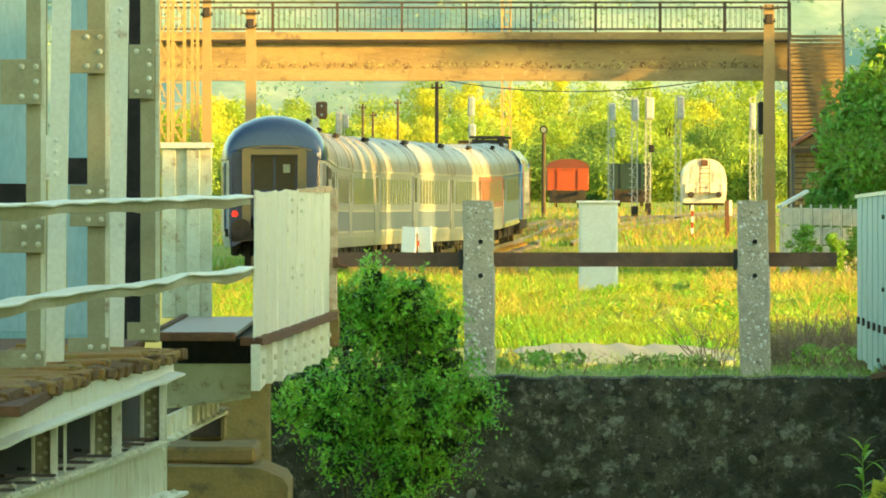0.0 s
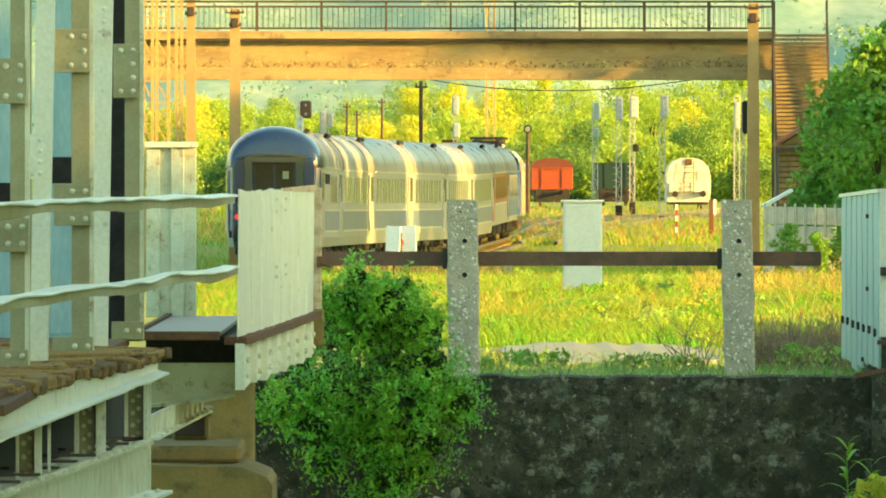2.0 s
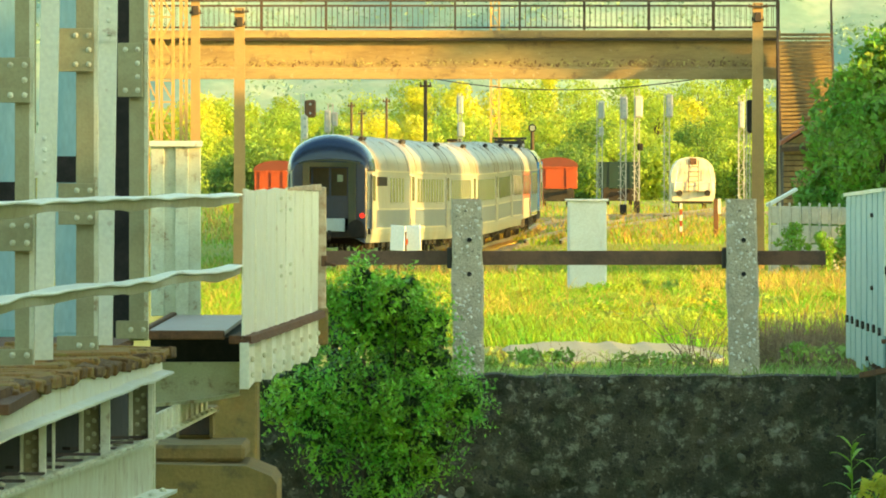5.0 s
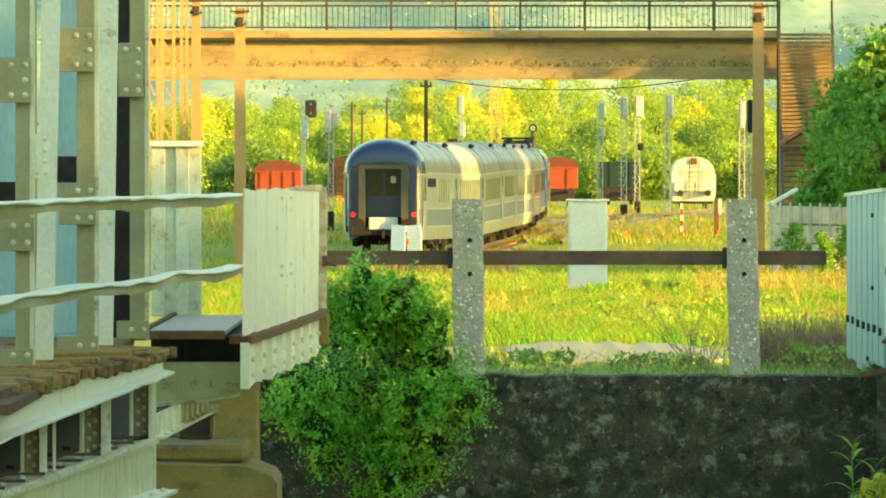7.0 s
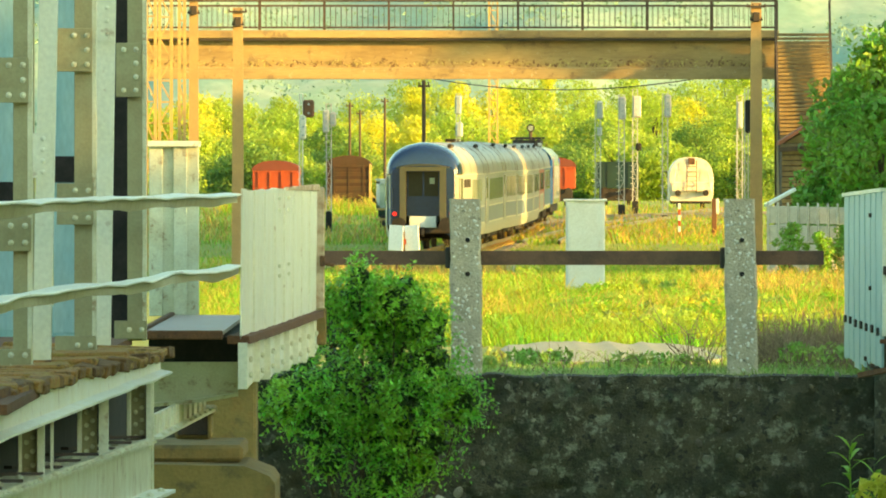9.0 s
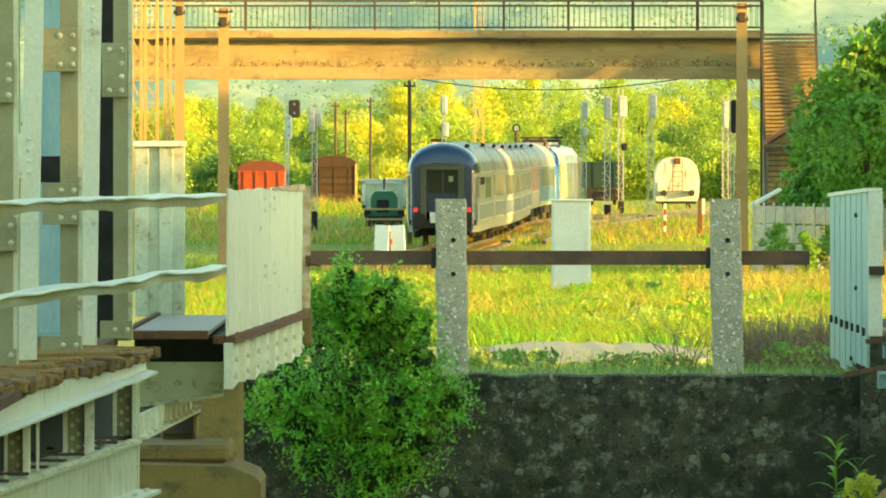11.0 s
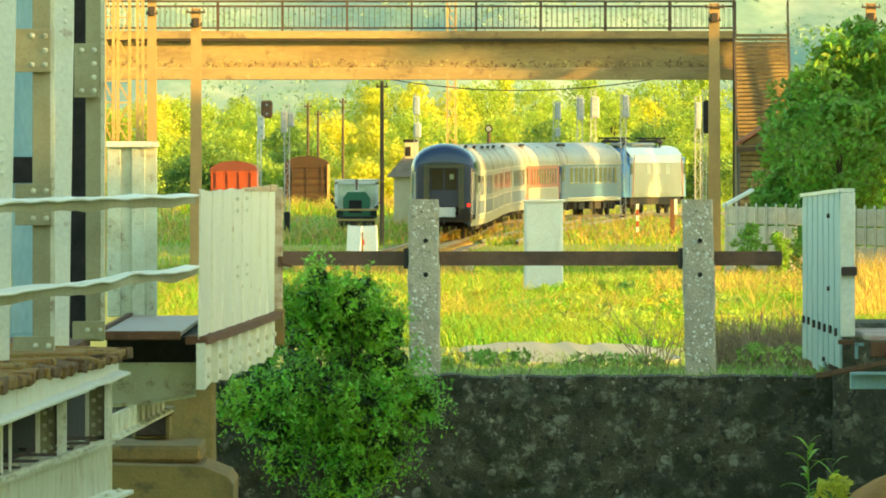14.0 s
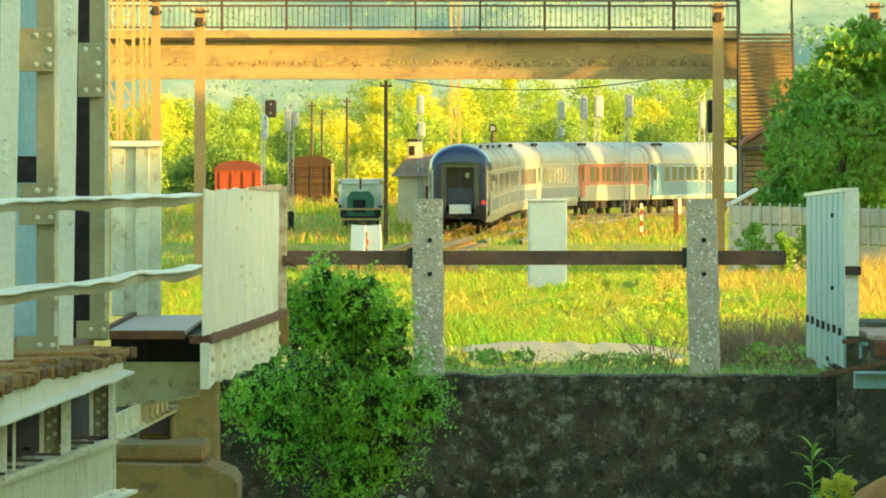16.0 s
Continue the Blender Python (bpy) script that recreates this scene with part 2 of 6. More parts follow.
C_ROOF = mat("silver_coach_roof", (0.34, 0.35, 0.35), 0.36, 0.2, (0.33, 0.27, 0.20), 0.35, 0.85, 0.03, 5, stretch=(1, 0.35, 1))
C_LINE = mat("cream_coach_line", (0.60, 0.57, 0.47), 0.4, 0, (0.45, 0.42, 0.34), 1, 0.5, 0.02, 20)
C_RED = mat("red_coach_paint", (0.52, 0.07, 0.06), 0.3, 0, (0.44, 0.09, 0.07), 0.6, 0.6, 0.02, 8, coat=0.3)
C_WB_BLUE = mat("sea_blue_coach_paint", (0.05, 0.16, 0.34), 0.35, 0, (0.08, 0.19, 0.32), 0.6, 0.6, 0.02, 8, coat=0.2)
C_WHITE = mat("white_coach_paint", (0.55, 0.55, 0.52), 0.25, 0, (0.48, 0.45, 0.38), 0.6, 0.6, 0.02, 8, coat=0.6)
L_BLUE = mat("bright_blue_loco_paint", (0.04, 0.22, 0.55), 0.35, 0, (0.06, 0.2, 0.42), 0.6, 0.6, 0.03, 12, coat=0.3)
GLASS = mat("dark_window_glass", (0.025, 0.035, 0.03), 0.06, 0, (0.04, 0.045, 0.035), 0.6, 0.5, 0.0, 10)
UNDER = mat("sooty_underframe", (0.02, 0.018, 0.017), 0.85, 0.0, (0.045, 0.035, 0.026), 2, 0.7, 0.3, 20)
weather(C_UPPER, 1.1, 0.54, 0.66, (0.20, 0.17, 0.12), 0.55)
weather(C_ROOF, 2.0, 0.55, 0.66, (0.12, 0.09, 0.06), 0.5)
weather(C_BAND, 1.4, 0.56, 0.66, (0.16, 0.14, 0.11), 0.5)
BELLOWS = mat("worn_gangway_rubber", (0.06, 0.07, 0.045), 0.6, 0, (0.09, 0.08, 0.05), 3, 0.6, 0.2, 30)
TAIL = glow("red_tail_lamp", (0.75, 0.02, 0.02), 0.55)


# ---- shaping helpers ----
def box(bm, c, s, bevel=0.0, turn=None):
    m = Matrix.Translation(c) @ (turn if turn else Matrix()) @ Matrix.Diagonal((*s, 1))
    vs = bmesh.ops.create_cube(bm, size=1.0, matrix=m)["verts"]
    if bevel:
        es = list({e for v in vs for e in v.link_edges})
        bmesh.ops.bevel(bm, geom=es, offset=bevel, segments=1, affect="EDGES", clamp_overlap=True)
    return bm


def rod(bm, a, b, r, r2=None, seg=8):
    a, b = Vector(a), Vector(b)
    d = b - a
    m = Matrix.Translation((a + b) / 2) @ d.to_track_quat("Z", "Y").to_matrix().to_4x4()
    bmesh.ops.create_cone(bm, cap_ends=True, segments=seg, radius1=r, radius2=r if r2 is None else r2, depth=d.length, matrix=m)
    return bm


def bar(bm, a, b, w, h):
    """A flat bar of section w x h from a to b."""
    a, b = Vector(a), Vector(b)
    d = b - a
    m = Matrix.Translation((a + b) / 2) @ d.to_track_quat("Z", "Y").to_matrix().to_4x4() @ Matrix.Diagonal((w, h, d.length, 1))
    bmesh.ops.create_cube(bm, size=1.0, matrix=m)
    return bm


def dome(bm, c, r, axis=(0, -1, 0)):
    m = Matrix.Translation(c) @ Vector(axis).to_track_quat("Z", "Y").to_matrix().to_4x4() @ Matrix.Diagonal((1, 1, 0.7, 1))
    bmesh.ops.create_icosphere(bm, subdivisions=1, radius=r, matrix=m)
    return bm


def prism(bm, outline, length, axis="y", start=0.0):
    """Extrudes an outline of (a, z) along y (a is x) or along x (a is y)."""
    rings = []
    for s in (start, start + length):
        rings.append([bm.verts.new((a, s, z) if axis == "y" else (s, a, z)) for a, z in outline])
    n = len(outline)
    for i in range(n):
        j = (i + 1) % n
        bm.faces.new((rings[0][i], rings[0][j], rings[1][j], rings[1][i]))
    bm.faces.new(list(reversed(rings[0]))), bm.faces.new(rings[1])
    bmesh.ops.recalc_face_normals(bm, faces=bm.faces)
    return bm


def finish(name, bm, material):
    me = bpy.data.meshes.new(name)
    bm.to_mesh(me)
    bm.free()
    me.materials.append(material)
    return new(name, me)


def part(name, bm, material, parent, label="", smooth=False):
    ob = finish(name, bm, material)
    ob.parent = parent
    if label:
        ob["label"] = label
    if smooth:
        ob.data.polygons.foreach_set("use_smooth", [True] * len(ob.data.polygons))
    return ob


def stuff(name, bm, material, parent, label="", smooth=False):
    """A part made of pieces too small to pick apart."""
    return tagged(part(name, bm, material, parent, label, smooth), kind="stuff")


def thing(name, label, category, at=(0, 0, 0), turn=0, group=""):
    e = new(name)
    e.matrix_basis = pose(*at, 0, 0, turn)
    return tagged(e, label, category, group)


def setting(name, bm, material, label):
    return tagged(finish(name, bm, material), label, name.split("_")[0], kind="structure")


def B():
    return bmesh.new()


def slab(bm, grid, back):
    """A sheet through a grid of points, given thickness by the vector back."""
    d = Vector(back)
    f = [[bm.verts.new(p) for p in col] for col in grid]
    r = [[bm.verts.new(Vector(p) + d) for p in col] for col in grid]
    nu, nv = len(grid), len(grid[0])
    for u in range(nu - 1):
        for v in range(nv - 1):
            bm.faces.new((f[u][v], f[u + 1][v], f[u + 1][v + 1], f[u][v + 1]))
            bm.faces.new((r[u][v + 1], r[u + 1][v + 1], r[u + 1][v], r[u][v]))
    for u in range(nu - 1):
        for v in (0, nv - 1):
            bm.faces.new((f[u][v], r[u][v], r[u + 1][v], f[u + 1][v]))
    for v in range(nv - 1):
        for u in (0, nu - 1):
            bm.faces.new((f[u][v], f[u][v + 1], r[u][v + 1], r[u][v]))
    bmesh.ops.recalc_face_normals(bm, faces=bm.faces)
    return bm


def quads(name, verts, material, parent=None, corners=4):
    """A mesh of loose leaves or blades, corner by corner."""
    v = np.asarray(verts, dtype=np.float32).reshape(-1, 3)
    n = len(v) // corners
    me = bpy.data.meshes.new(name)
    me.from_pydata(v.tolist(), [], np.arange(n * corners).reshape(n, corners).tolist())
    me.materials.append(material)
    ob = new(name, me)
    ob.parent = parent
    return ob

# ---- the lie of the land ----
LAND = ((146, 0.62), (160, 0.55), (200, 0.42), (300, 0.08), (401, -0.22), (500, -0.62), (560, -0.68), (680, -0.55), (830, -0.2), (1000, 0.1), (1400, 2.0), (4200, 6.0))


def land(y):
    return float(np.interp(y, [a for a, _ in LAND], [b for _, b in LAND]))


def build_ground():
    ys = [-400, -60, 0, 60, 100, 125, 130, 133, 136, 138, 140, 143.0, 144.6, 144.7, 146, 150, 155] + list(range(160, 700, 15)) + list(range(700, 1500, 60)) + [1800, 2600, 4200]
    xs = [-3500, -900, -300, -120, -60, -30] + [i * 1.5 for i in range(-13, 23)] + [40, 70, 140, 320, 900, 3500]
    bm = B()
    rows = []
    for y in ys:
        row = []
        for x in xs:
            z = -1.75 if y < 144.65 else land(y) + 0.06 * noise.noise((x * 0.3, y * 0.05, 0))
            if 133 < y < 144.65:
                z += 1.15 * min(1.0, (y - 133) / 7)
            if y < 144.65:
                z += 0.12 * noise.noise((x * 0.5, y * 0.2, 3)) + (0.0 if y > 60 else -0.2)
            row.append(bm.verts.new((x, y, z)))
        rows.append(row)
    for a, b in zip(rows, rows[1:]):
        for i in range(len(xs) - 1):
            bm.faces.new((a[i], a[i + 1], b[i + 1], b[i]))
    ob = setting("ground", bm, SOIL, "uneven meadow soil under tall yellow-green grass")
    return ob


build_ground()


def build_wall():
    """The old retaining wall of the far bank, pitted and lichen-stained."""
    bm = B()
    nx, nz = 300, 48
    x0, x1, z0, z1 = -9.0, 12.0, -2.2, 0.64
    def vert(i, j):
        x, z = x0 + (x1 - x0) * i / nx, z0 + (z1 - z0) * j / nz
        d = 0.05 * noise.noise((x * 2.2, z * 2.2, 1)) + 0.03 * noise.noise((x * 6, z * 6, 5)) + 0.12 * max(0.0, noise.noise((x * 5.5, z * 5.5, 9)) - 0.28)
        return bm.verts.new((x, 143.9 + d + 0.05 * (z1 - z), z + (0.03 * noise.noise((x * 3, 0, 9)) if j == nz else 0)))
    g = [[vert(i, j) for j in range(nz + 1)] for i in range(nx + 1)]
    for i in range(nx):
        for j in range(nz):
            bm.faces.new((g[i][j], g[i + 1][j], g[i + 1][j + 1], g[i][j + 1]))
    back = []
    for i in range(nx + 1):
        v = bm.verts.new((g[i][nz].co.x, 144.75, g[i][nz].co.z + 0.01))
        back.append(v)
    for i in range(nx):
        bm.faces.new((g[i][nz], g[i + 1][nz], back[i + 1], back[i]))
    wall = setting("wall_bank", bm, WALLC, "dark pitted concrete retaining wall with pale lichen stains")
    # pale stones that show through the plaster
    rng = random.Random(4)
    meshes = []
    for k in range(6):
        b = B()
        bmesh.ops.create_icosphere(b, subdivisions=2, radius=1.0)
        for v in b.verts:
            v.co *= 1 + 0.35 * noise.noise(v.co * 1.3 + Vector((k * 7, 0, 0)))
        me = bpy.data.meshes.new("stone")
        b.to_mesh(me), b.free()
        me.materials.append(COBBLE)
        meshes.append(me)
    for _ in range(130):
        x, z = rng.uniform(-1.6, 5.2), rng.uniform(-1.0, 0.6)
        s = rng.choice((0.012, 0.014, 0.018, 0.022, 0.03)) * (1.6 if z < -0.1 else 1.0)
        o = new("stone", rng.choice(meshes))
        o.parent = wall
        o.matrix_basis = Matrix.LocRotScale((x, 143.93 + 0.05 * (0.64 - z), z), Euler((rng.random() * 6, rng.random() * 6, 0)), (s * 1.4, s, s))
    for _ in range(90):
        s = rng.choice((0.008, 0.011, 0.015, 0.022))
        o = new("stone", rng.choice(meshes))
        o.parent = wall
        o.matrix_basis = Matrix.LocRotScale((rng.uniform(-1.0, 5.0), 143.92, rng.uniform(0.52, 0.66)), Euler((rng.random() * 6, rng.random() * 6, 0)), (s * 1.5, s, s))
    return wall


build_wall()


def build_path():
    bm = B()
    y0, y1 = 156.0, 184.0
    n = 40
    vs = []
    for i in range(n + 1):
        x = 0.68 + 2.3 * i / n
        w = 0.45 + 0.55 * math.sin(math.pi * i / n) ** 0.4 + 0.12 * noise.noise((x * 3, 0, 0))
        vs.append((bm.verts.new((x, y0 + (1 - w) * 9, land(156) - 0.1)), bm.verts.new((x, y0 + (1 - w) * 9, land(156) + 0.05)), bm.verts.new((x, y1 - 7 * abs(noise.noise((x * 2.5, 4, 0))) - 10 * (1 - math.sin(math.pi * (i + 0.5) / (n + 1)) ** 0.4), land(184) + 0.06))))
    for a, b in zip(vs, vs[1:]):
        bm.faces.new((a[0], b[0], b[1], a[1]))
        bm.faces.new((a[1], b[1], b[2], a[2]))
    setting("pavement_path", bm, PATH, "pale worn concrete path along the bank")


build_path()


def build_hill():
    """Wooded hillside far behind the yard."""
    bm = B()
    g = []
    for i in range(150):
        x = -170 + 340 * i / 149
        row = []
        for j in range(70):
            f = j / 69
            y = 2100 + 1500 * f
            z = 2 + 92 * f ** 0.8 * (1 + 0.25 * math.sin(x * 0.011 + 1.0)) + 5.0 * noise.noise((x * 0.03, y * 0.008, 0)) + 0.8 * noise.noise((x * 0.14, y * 0.035, 4))
            row.append(bm.verts.new((x, y, z)))
        g.append(row)
    for a, b in zip(g, g[1:]):
        for j in range(69):
            bm.faces.new((a[j], b[j], b[j + 1], a[j + 1]))
    for f in bm.faces:
        f.smooth = True
    setting("backdrop_hill", bm, HILL, "green wooded hillside in the distance, haze put into its pale colour")


build_hill()


def build_bank():
    """Sunlit earth beside the girder bridge, and pits in the wall."""
    bm = B()
    g = []
    for i in range(18):
        row = []
        for j in range(14):
            x, y = 2.7 + 4.5 * i / 17, 108 + 16 * j / 13
            f = min(1.0, i / 5) * math.sin(math.pi * min(1, max(0, j / 13))) ** 0.5
            row.append(bm.verts.new((x, y, -1.9 + 2.05 * f + 0.08 * noise.noise((x * 3, y, 0)))))
        g.append(row)
    for a, b in zip(g, g[1:]):
        for j in range(13):
            bm.faces.new((a[j], b[j], b[j + 1], a[j + 1]))
    setting("ground_bank", bm, MUD, "bare orange-brown earth bank by the creek")


build_bank()


def build_rubble():
    rng = random.Random(5)
    for X, Y, r in ((772, 872, 0.13), (905, 884, 0.11), (935, 890, 0.1), (1262, 886, 0.12), (1300, 892, 0.1), (1180, 893, 0.1), (840, 888, 0.08)):
        y = 141.5
        t = thing("rubble_stone", "pale rough stone lying at the wall's foot", "stone", (aside(X, y), y, -0.62), rng.random() * 360, "rubble stones")
        b = B()
        bmesh.ops.create_icosphere(b, subdivisions=3, radius=r * 1.3)
        for v in b.verts:
            v.co *= 1 + 0.3 * noise.noise(v.co * 9 + Vector((X, 0, 0)))
        part("stone", b, PATH, t)


build_rubble()



def build_mound(bearing, y0, half, rise):
    """Ochre earth heaped on the bank of the creek."""
    bm = B()
    rows = []
    x0 = aside(bearing, y0)
    for i in range(19):
        row = []
        for j in range(15):
            u, v = -1 + 2 * i / 18, -1 + 2 * j / 14
            h = max(0.0, 1 - u * u) * max(0.0, 1 - v * v)
            z = -1.85 + rise * h ** 0.6 + 0.12 * noise.noise((u * 4, v * 4, 1)) + 0.05 * noise.noise((u * 13, v * 13, 4))
            row.append(bm.verts.new((x0 + half * u, y0 + 2.4 * v, z)))
        rows.append(row)
    for a, b in zip(rows, rows[1:]):
        for j in range(14):
            bm.faces.new((a[j], a[j + 1], b[j + 1], b[j]))
    bmesh.ops.recalc_face_normals(bm, faces=bm.faces)
    m = thing("earth_mound", "heap of bare ochre earth on the creek bank", "mound")
    part("earth", bm, OCHRE, m, smooth=True)


build_mound(1722, 126, 1.4, 2.0)
build_mound(1265, 139, 0.7, 1.40)
# ---- the riveted steel bridge ----
# The walkway runs away from the camera; a is metres along it.
def along(y):
    """Sideways place of the bridge's outer edge at y."""
    return -2.53 + (y - 87) * 0.0305


def build_left_bridge():
    br = thing("railway_bridge", "grey-green riveted steel bridge with rusty walkway", "bridge")
    LEAN = math.degrees(math.atan(0.0305))
    # columns of the near truss: olive webs along the track, pale bars between them
    for y, xl, xr in ((96, -2.702, -2.609), (105, -2.533, -2.408), (111, -2.29, -2.179)):
        bm = B()
        box(bm, ((xl + xr) / 2, y, 3.7), (xr - xl, 0.16, 4.7), 0.004)
        part("column_web", bm, STEEL_SHADE, br, "olive column web, shade put into its colour")
        bm = B()
        box(bm, (xr + 0.012, y + 0.02, 3.7), (0.03, 0.2, 4.7), 0.003)
        part("column_flange", bm, STEEL, br)
    for y, b0, b1, t0, t1 in ((98, -2.638, -2.521, -2.587, -2.47), (107, -2.434, -2.331, -2.454, -2.291)):
        bm = B()
        z0, z1 = 1.34, 3.95
        v = [bm.verts.new(p) for yy in (y, y + 0.22) for p in ((b0, yy, z0), (b1, yy, z0), (t1, yy, z1), (t0, yy, z1))]
        for q in ((0, 1, 2, 3), (7, 6, 5, 4), (0, 4, 5, 1), (1, 5, 6, 2), (2, 6, 7, 3), (3, 7, 4, 0)):
            bm.faces.new([v[i] for i in q])
        bmesh.ops.recalc_face_normals(bm, faces=bm.faces)
        part("diagonal", bm, PANEL, br, "pale painted diagonal bar")
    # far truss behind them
    # the black pieces fill gaps between members where only shade shows
    for y, x0, x1, m in ((118, -3.702, -3.308, STEEL_BLUE), (116, -2.958, -2.777, STEEL_BLUE), (113, -2.47, -2.319, BLACK), (99, -2.709, -2.65, STEEL_SHADE)):
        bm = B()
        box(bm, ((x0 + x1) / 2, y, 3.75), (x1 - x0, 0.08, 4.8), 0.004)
        part("far_column", bm, m, br, "black strip for a shaded gap in the far truss" if m is BLACK else "")
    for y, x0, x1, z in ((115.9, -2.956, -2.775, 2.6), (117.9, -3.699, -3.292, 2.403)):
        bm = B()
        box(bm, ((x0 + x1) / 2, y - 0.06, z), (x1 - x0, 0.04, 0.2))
        part("gap_shade_bar", bm, BLACK, br, "black bar for a shaded gap in the far truss")
    bm = B()
    box(bm, (-3.026, 119, 1.397), (1.433, 0.2, 0.274), 0.01)
    part("far_chord", bm, STEEL_BLUE, br, "blue-grey lower chord of the far truss")
    # gusset plates with rivets
    gus = ((95.8, -2.863, -2.603, 102, 182), (95.8, -2.863, -2.589, 385, 445), (95.8, -2.863, -2.589, 618, 662),
           (104.8, -2.653, -2.408, 50, 127), (104.8, -2.653, -2.4, 325, 398), (104.8, -2.665, -2.384, 595, 628),
           (110.8, -2.373, -2.191, 76, 172), (110.8, -2.385, -2.15, 568, 600))
    for y, x0, x1, p0, p1 in gus:
        zt, zb = level(p0, y), level(p1, y)
        bm = B()
        box(bm, ((x0 + x1) / 2, y + 0.08, (zt + zb) / 2), (x1 - x0, 0.06, zt - zb), 0.003)
        g = part("gusset", bm, STEEL_SHADE, br)
        bm = B()
        n = max(1, round((zt - zb) / 0.1))
        for i in range(n):
            z = zb + (zt - zb) * (i + 0.5) / n
            dome(bm, (x1 - 0.035, y + 0.045, z), 0.022)
            if i in (0, n - 1):
                dome(bm, (x1 - 0.125, y + 0.045, z), 0.022)
        stuff("rivets", bm, STEEL, g)
    # splice plates on the pale diagonals
    for y, x, p0, p1 in ((97.95, -2.585, 236, 315), (106.95, -2.37, -20, 72)):
        zt, zb = level(p0, y), level(p1, y)
        bm = B()
        box(bm, (x, y - 0.05, (zt + zb) / 2), (0.137, 0.016, zt - zb))
        g = part("splice_plate", bm, PANEL, br)
        bm = B()
        for i in range(4):
            dome(bm, (x + 0.02, y - 0.062, zb + (zt - zb) * (i + 0.5) / 4), 0.019)
        stuff("rivets", bm, PANEL, g)
    # dented handrails of angle iron
    rng = random.Random(2)
    for z in (2.42, 1.86):
        for kind in ("lip", "leg"):
            bm = B()
            n, last = 90, None
            for i in range(n + 1):
                y = 84 + (117.5 - 84) * i / n
                x = along(y) + 0.02 * noise.noise((y * 0.2, z, 0))
                dz = 0.026 * noise.noise((y * 0.17, z * 3, 2)) + 0.006 * noise.noise((y * 0.6, z * 3, 7)) - 0.01
                if kind == "lip":
                    tip = 0.05 * abs(noise.noise((y * 0.22, z, 12))) - 0.012
                    shape = ((-0.06, 0.012), (0.045, 0.008 + tip), (0.052, 0.0 + tip), (0.05, -0.010 + tip), (-0.06, -0.004))
                else:
                    w = 0.03 * noise.noise((y * 0.25, z, 20))
                    shape = ((0.012, -0.008), (0.024, -0.008), (0.02 + w, -0.072 + w), (0.008 + w, -0.075 + w))
                ring = [bm.verts.new((x + a, y, z + dz + b)) for a, b in shape]
                if last:
                    for a in range(len(ring)):
                        b = (a + 1) % len(ring)
                        bm.faces.new((last[a], last[b], ring[b], ring[a]))
                last = ring
            bmesh.ops.recalc_face_normals(bm, faces=bm.faces)
            if kind == "lip":
                rail = part("handrail", bm, PANEL, br, "dented pale handrail of angle iron")
            else:
                # olive colour paints the shadow below the pale lip
                part("rail_leg", bm, STEEL_SHADE, rail, "olive lower leg, shadow under the lip put into its colour")
    # walkway deck: rotten boards with broken ends, crumbling edge timber
    for i in range(34):
        y = 84 + i * 0.69
        bm = B()
        ext = rng.uniform(-0.10, 0.05)
        box(bm, (along(y) - 0.58 + ext / 2, y + 0.34, 1.325 + rng.uniform(-0.015, 0.02)), (1.14 + ext, 0.60 + rng.uniform(-0.06, 0.04), 0.05), 0.012, pose(0, 0, 0, rng.uniform(-1.4, 1.4), rng.uniform(-2.0, 2.0), rng.uniform(-2.5, 2.5)))
        for v in bm.verts:
            v.co += Vector((0.03 * noise.noise(v.co * 5), 0.02 * noise.noise(v.co * 3), 0.012 * noise.noise(v.co * 7)))
        part("plank", bm, MOSSWOOD, br)
    bm = B()
    box(bm, (-4.0, 101, 1.27), (3.2, 34, 0.06))
    part("track_floor", bm, RUST, br, "rusty floor plate under the track")
    for k in range(46):
        y = 84 + 0.5 * k
        x = along(y)
        bm = B()
        h = 0.045 + 0.03 * rng.random()
        box(bm, (x - 0.02 + rng.uniform(-0.03, 0.03), y + 0.25, 1.29 + h * 0.3 + rng.uniform(-0.012, 0.012)), (0.13 + rng.uniform(-0.03, 0.03), 0.74 + rng.uniform(-0.08, 0.2), h), 0.008, pose(0, 0, 0, rng.uniform(-1.5, 1.5), rng.uniform(-10, 10), rng.uniform(-3, 0)))
        bmesh.ops.subdivide_edges(bm, edges=list(bm.edges), cuts=1)
        for v in bm.verts:
            v.co += Vector((0.018 * noise.noise(v.co * 9), 0.03 * noise.noise(v.co * 4), 0.016 * noise.noise(v.co * 11)))
        part("edge_timber", bm, ROT if k % 3 else MOSSWOOD, br, "rotten crumbling edge timber")
    # edge girder: a channel that tapers towards the approach
    bm = B()
    last = None
    for i in range(26):
        y = 84 + 21.6 * i / 25
        x = along(y) + 0.01
        zb = 1.065 + 0.125 * i / 25 + 0.012 * noise.noise((y * 0.5, 0, 0))
        ring = [bm.verts.new(p) for p in ((x - 0.02, y, 1.285), (x, y, 1.285), (x + 0.004, y, zb + 0.02), (x + 0.085, y, zb + 0.004), (x + 0.085, y, zb - 0.012), (x - 0.05, y, zb - 0.006))]
        if last:
            for a in range(6):
                b = (a + 1) % 6
                bm.faces.new((last[a], last[b], ring[b], ring[a]))
        last = ring
    bm.faces.new(last)
    bmesh.ops.recalc_face_normals(bm, faces=bm.faces)
    part("edge_girder", bm, PANEL, br, "pale edge girder with rust streaks")
    turn = pose(0, 0, 0, 0, 0, -LEAN)
    ym = 94.4
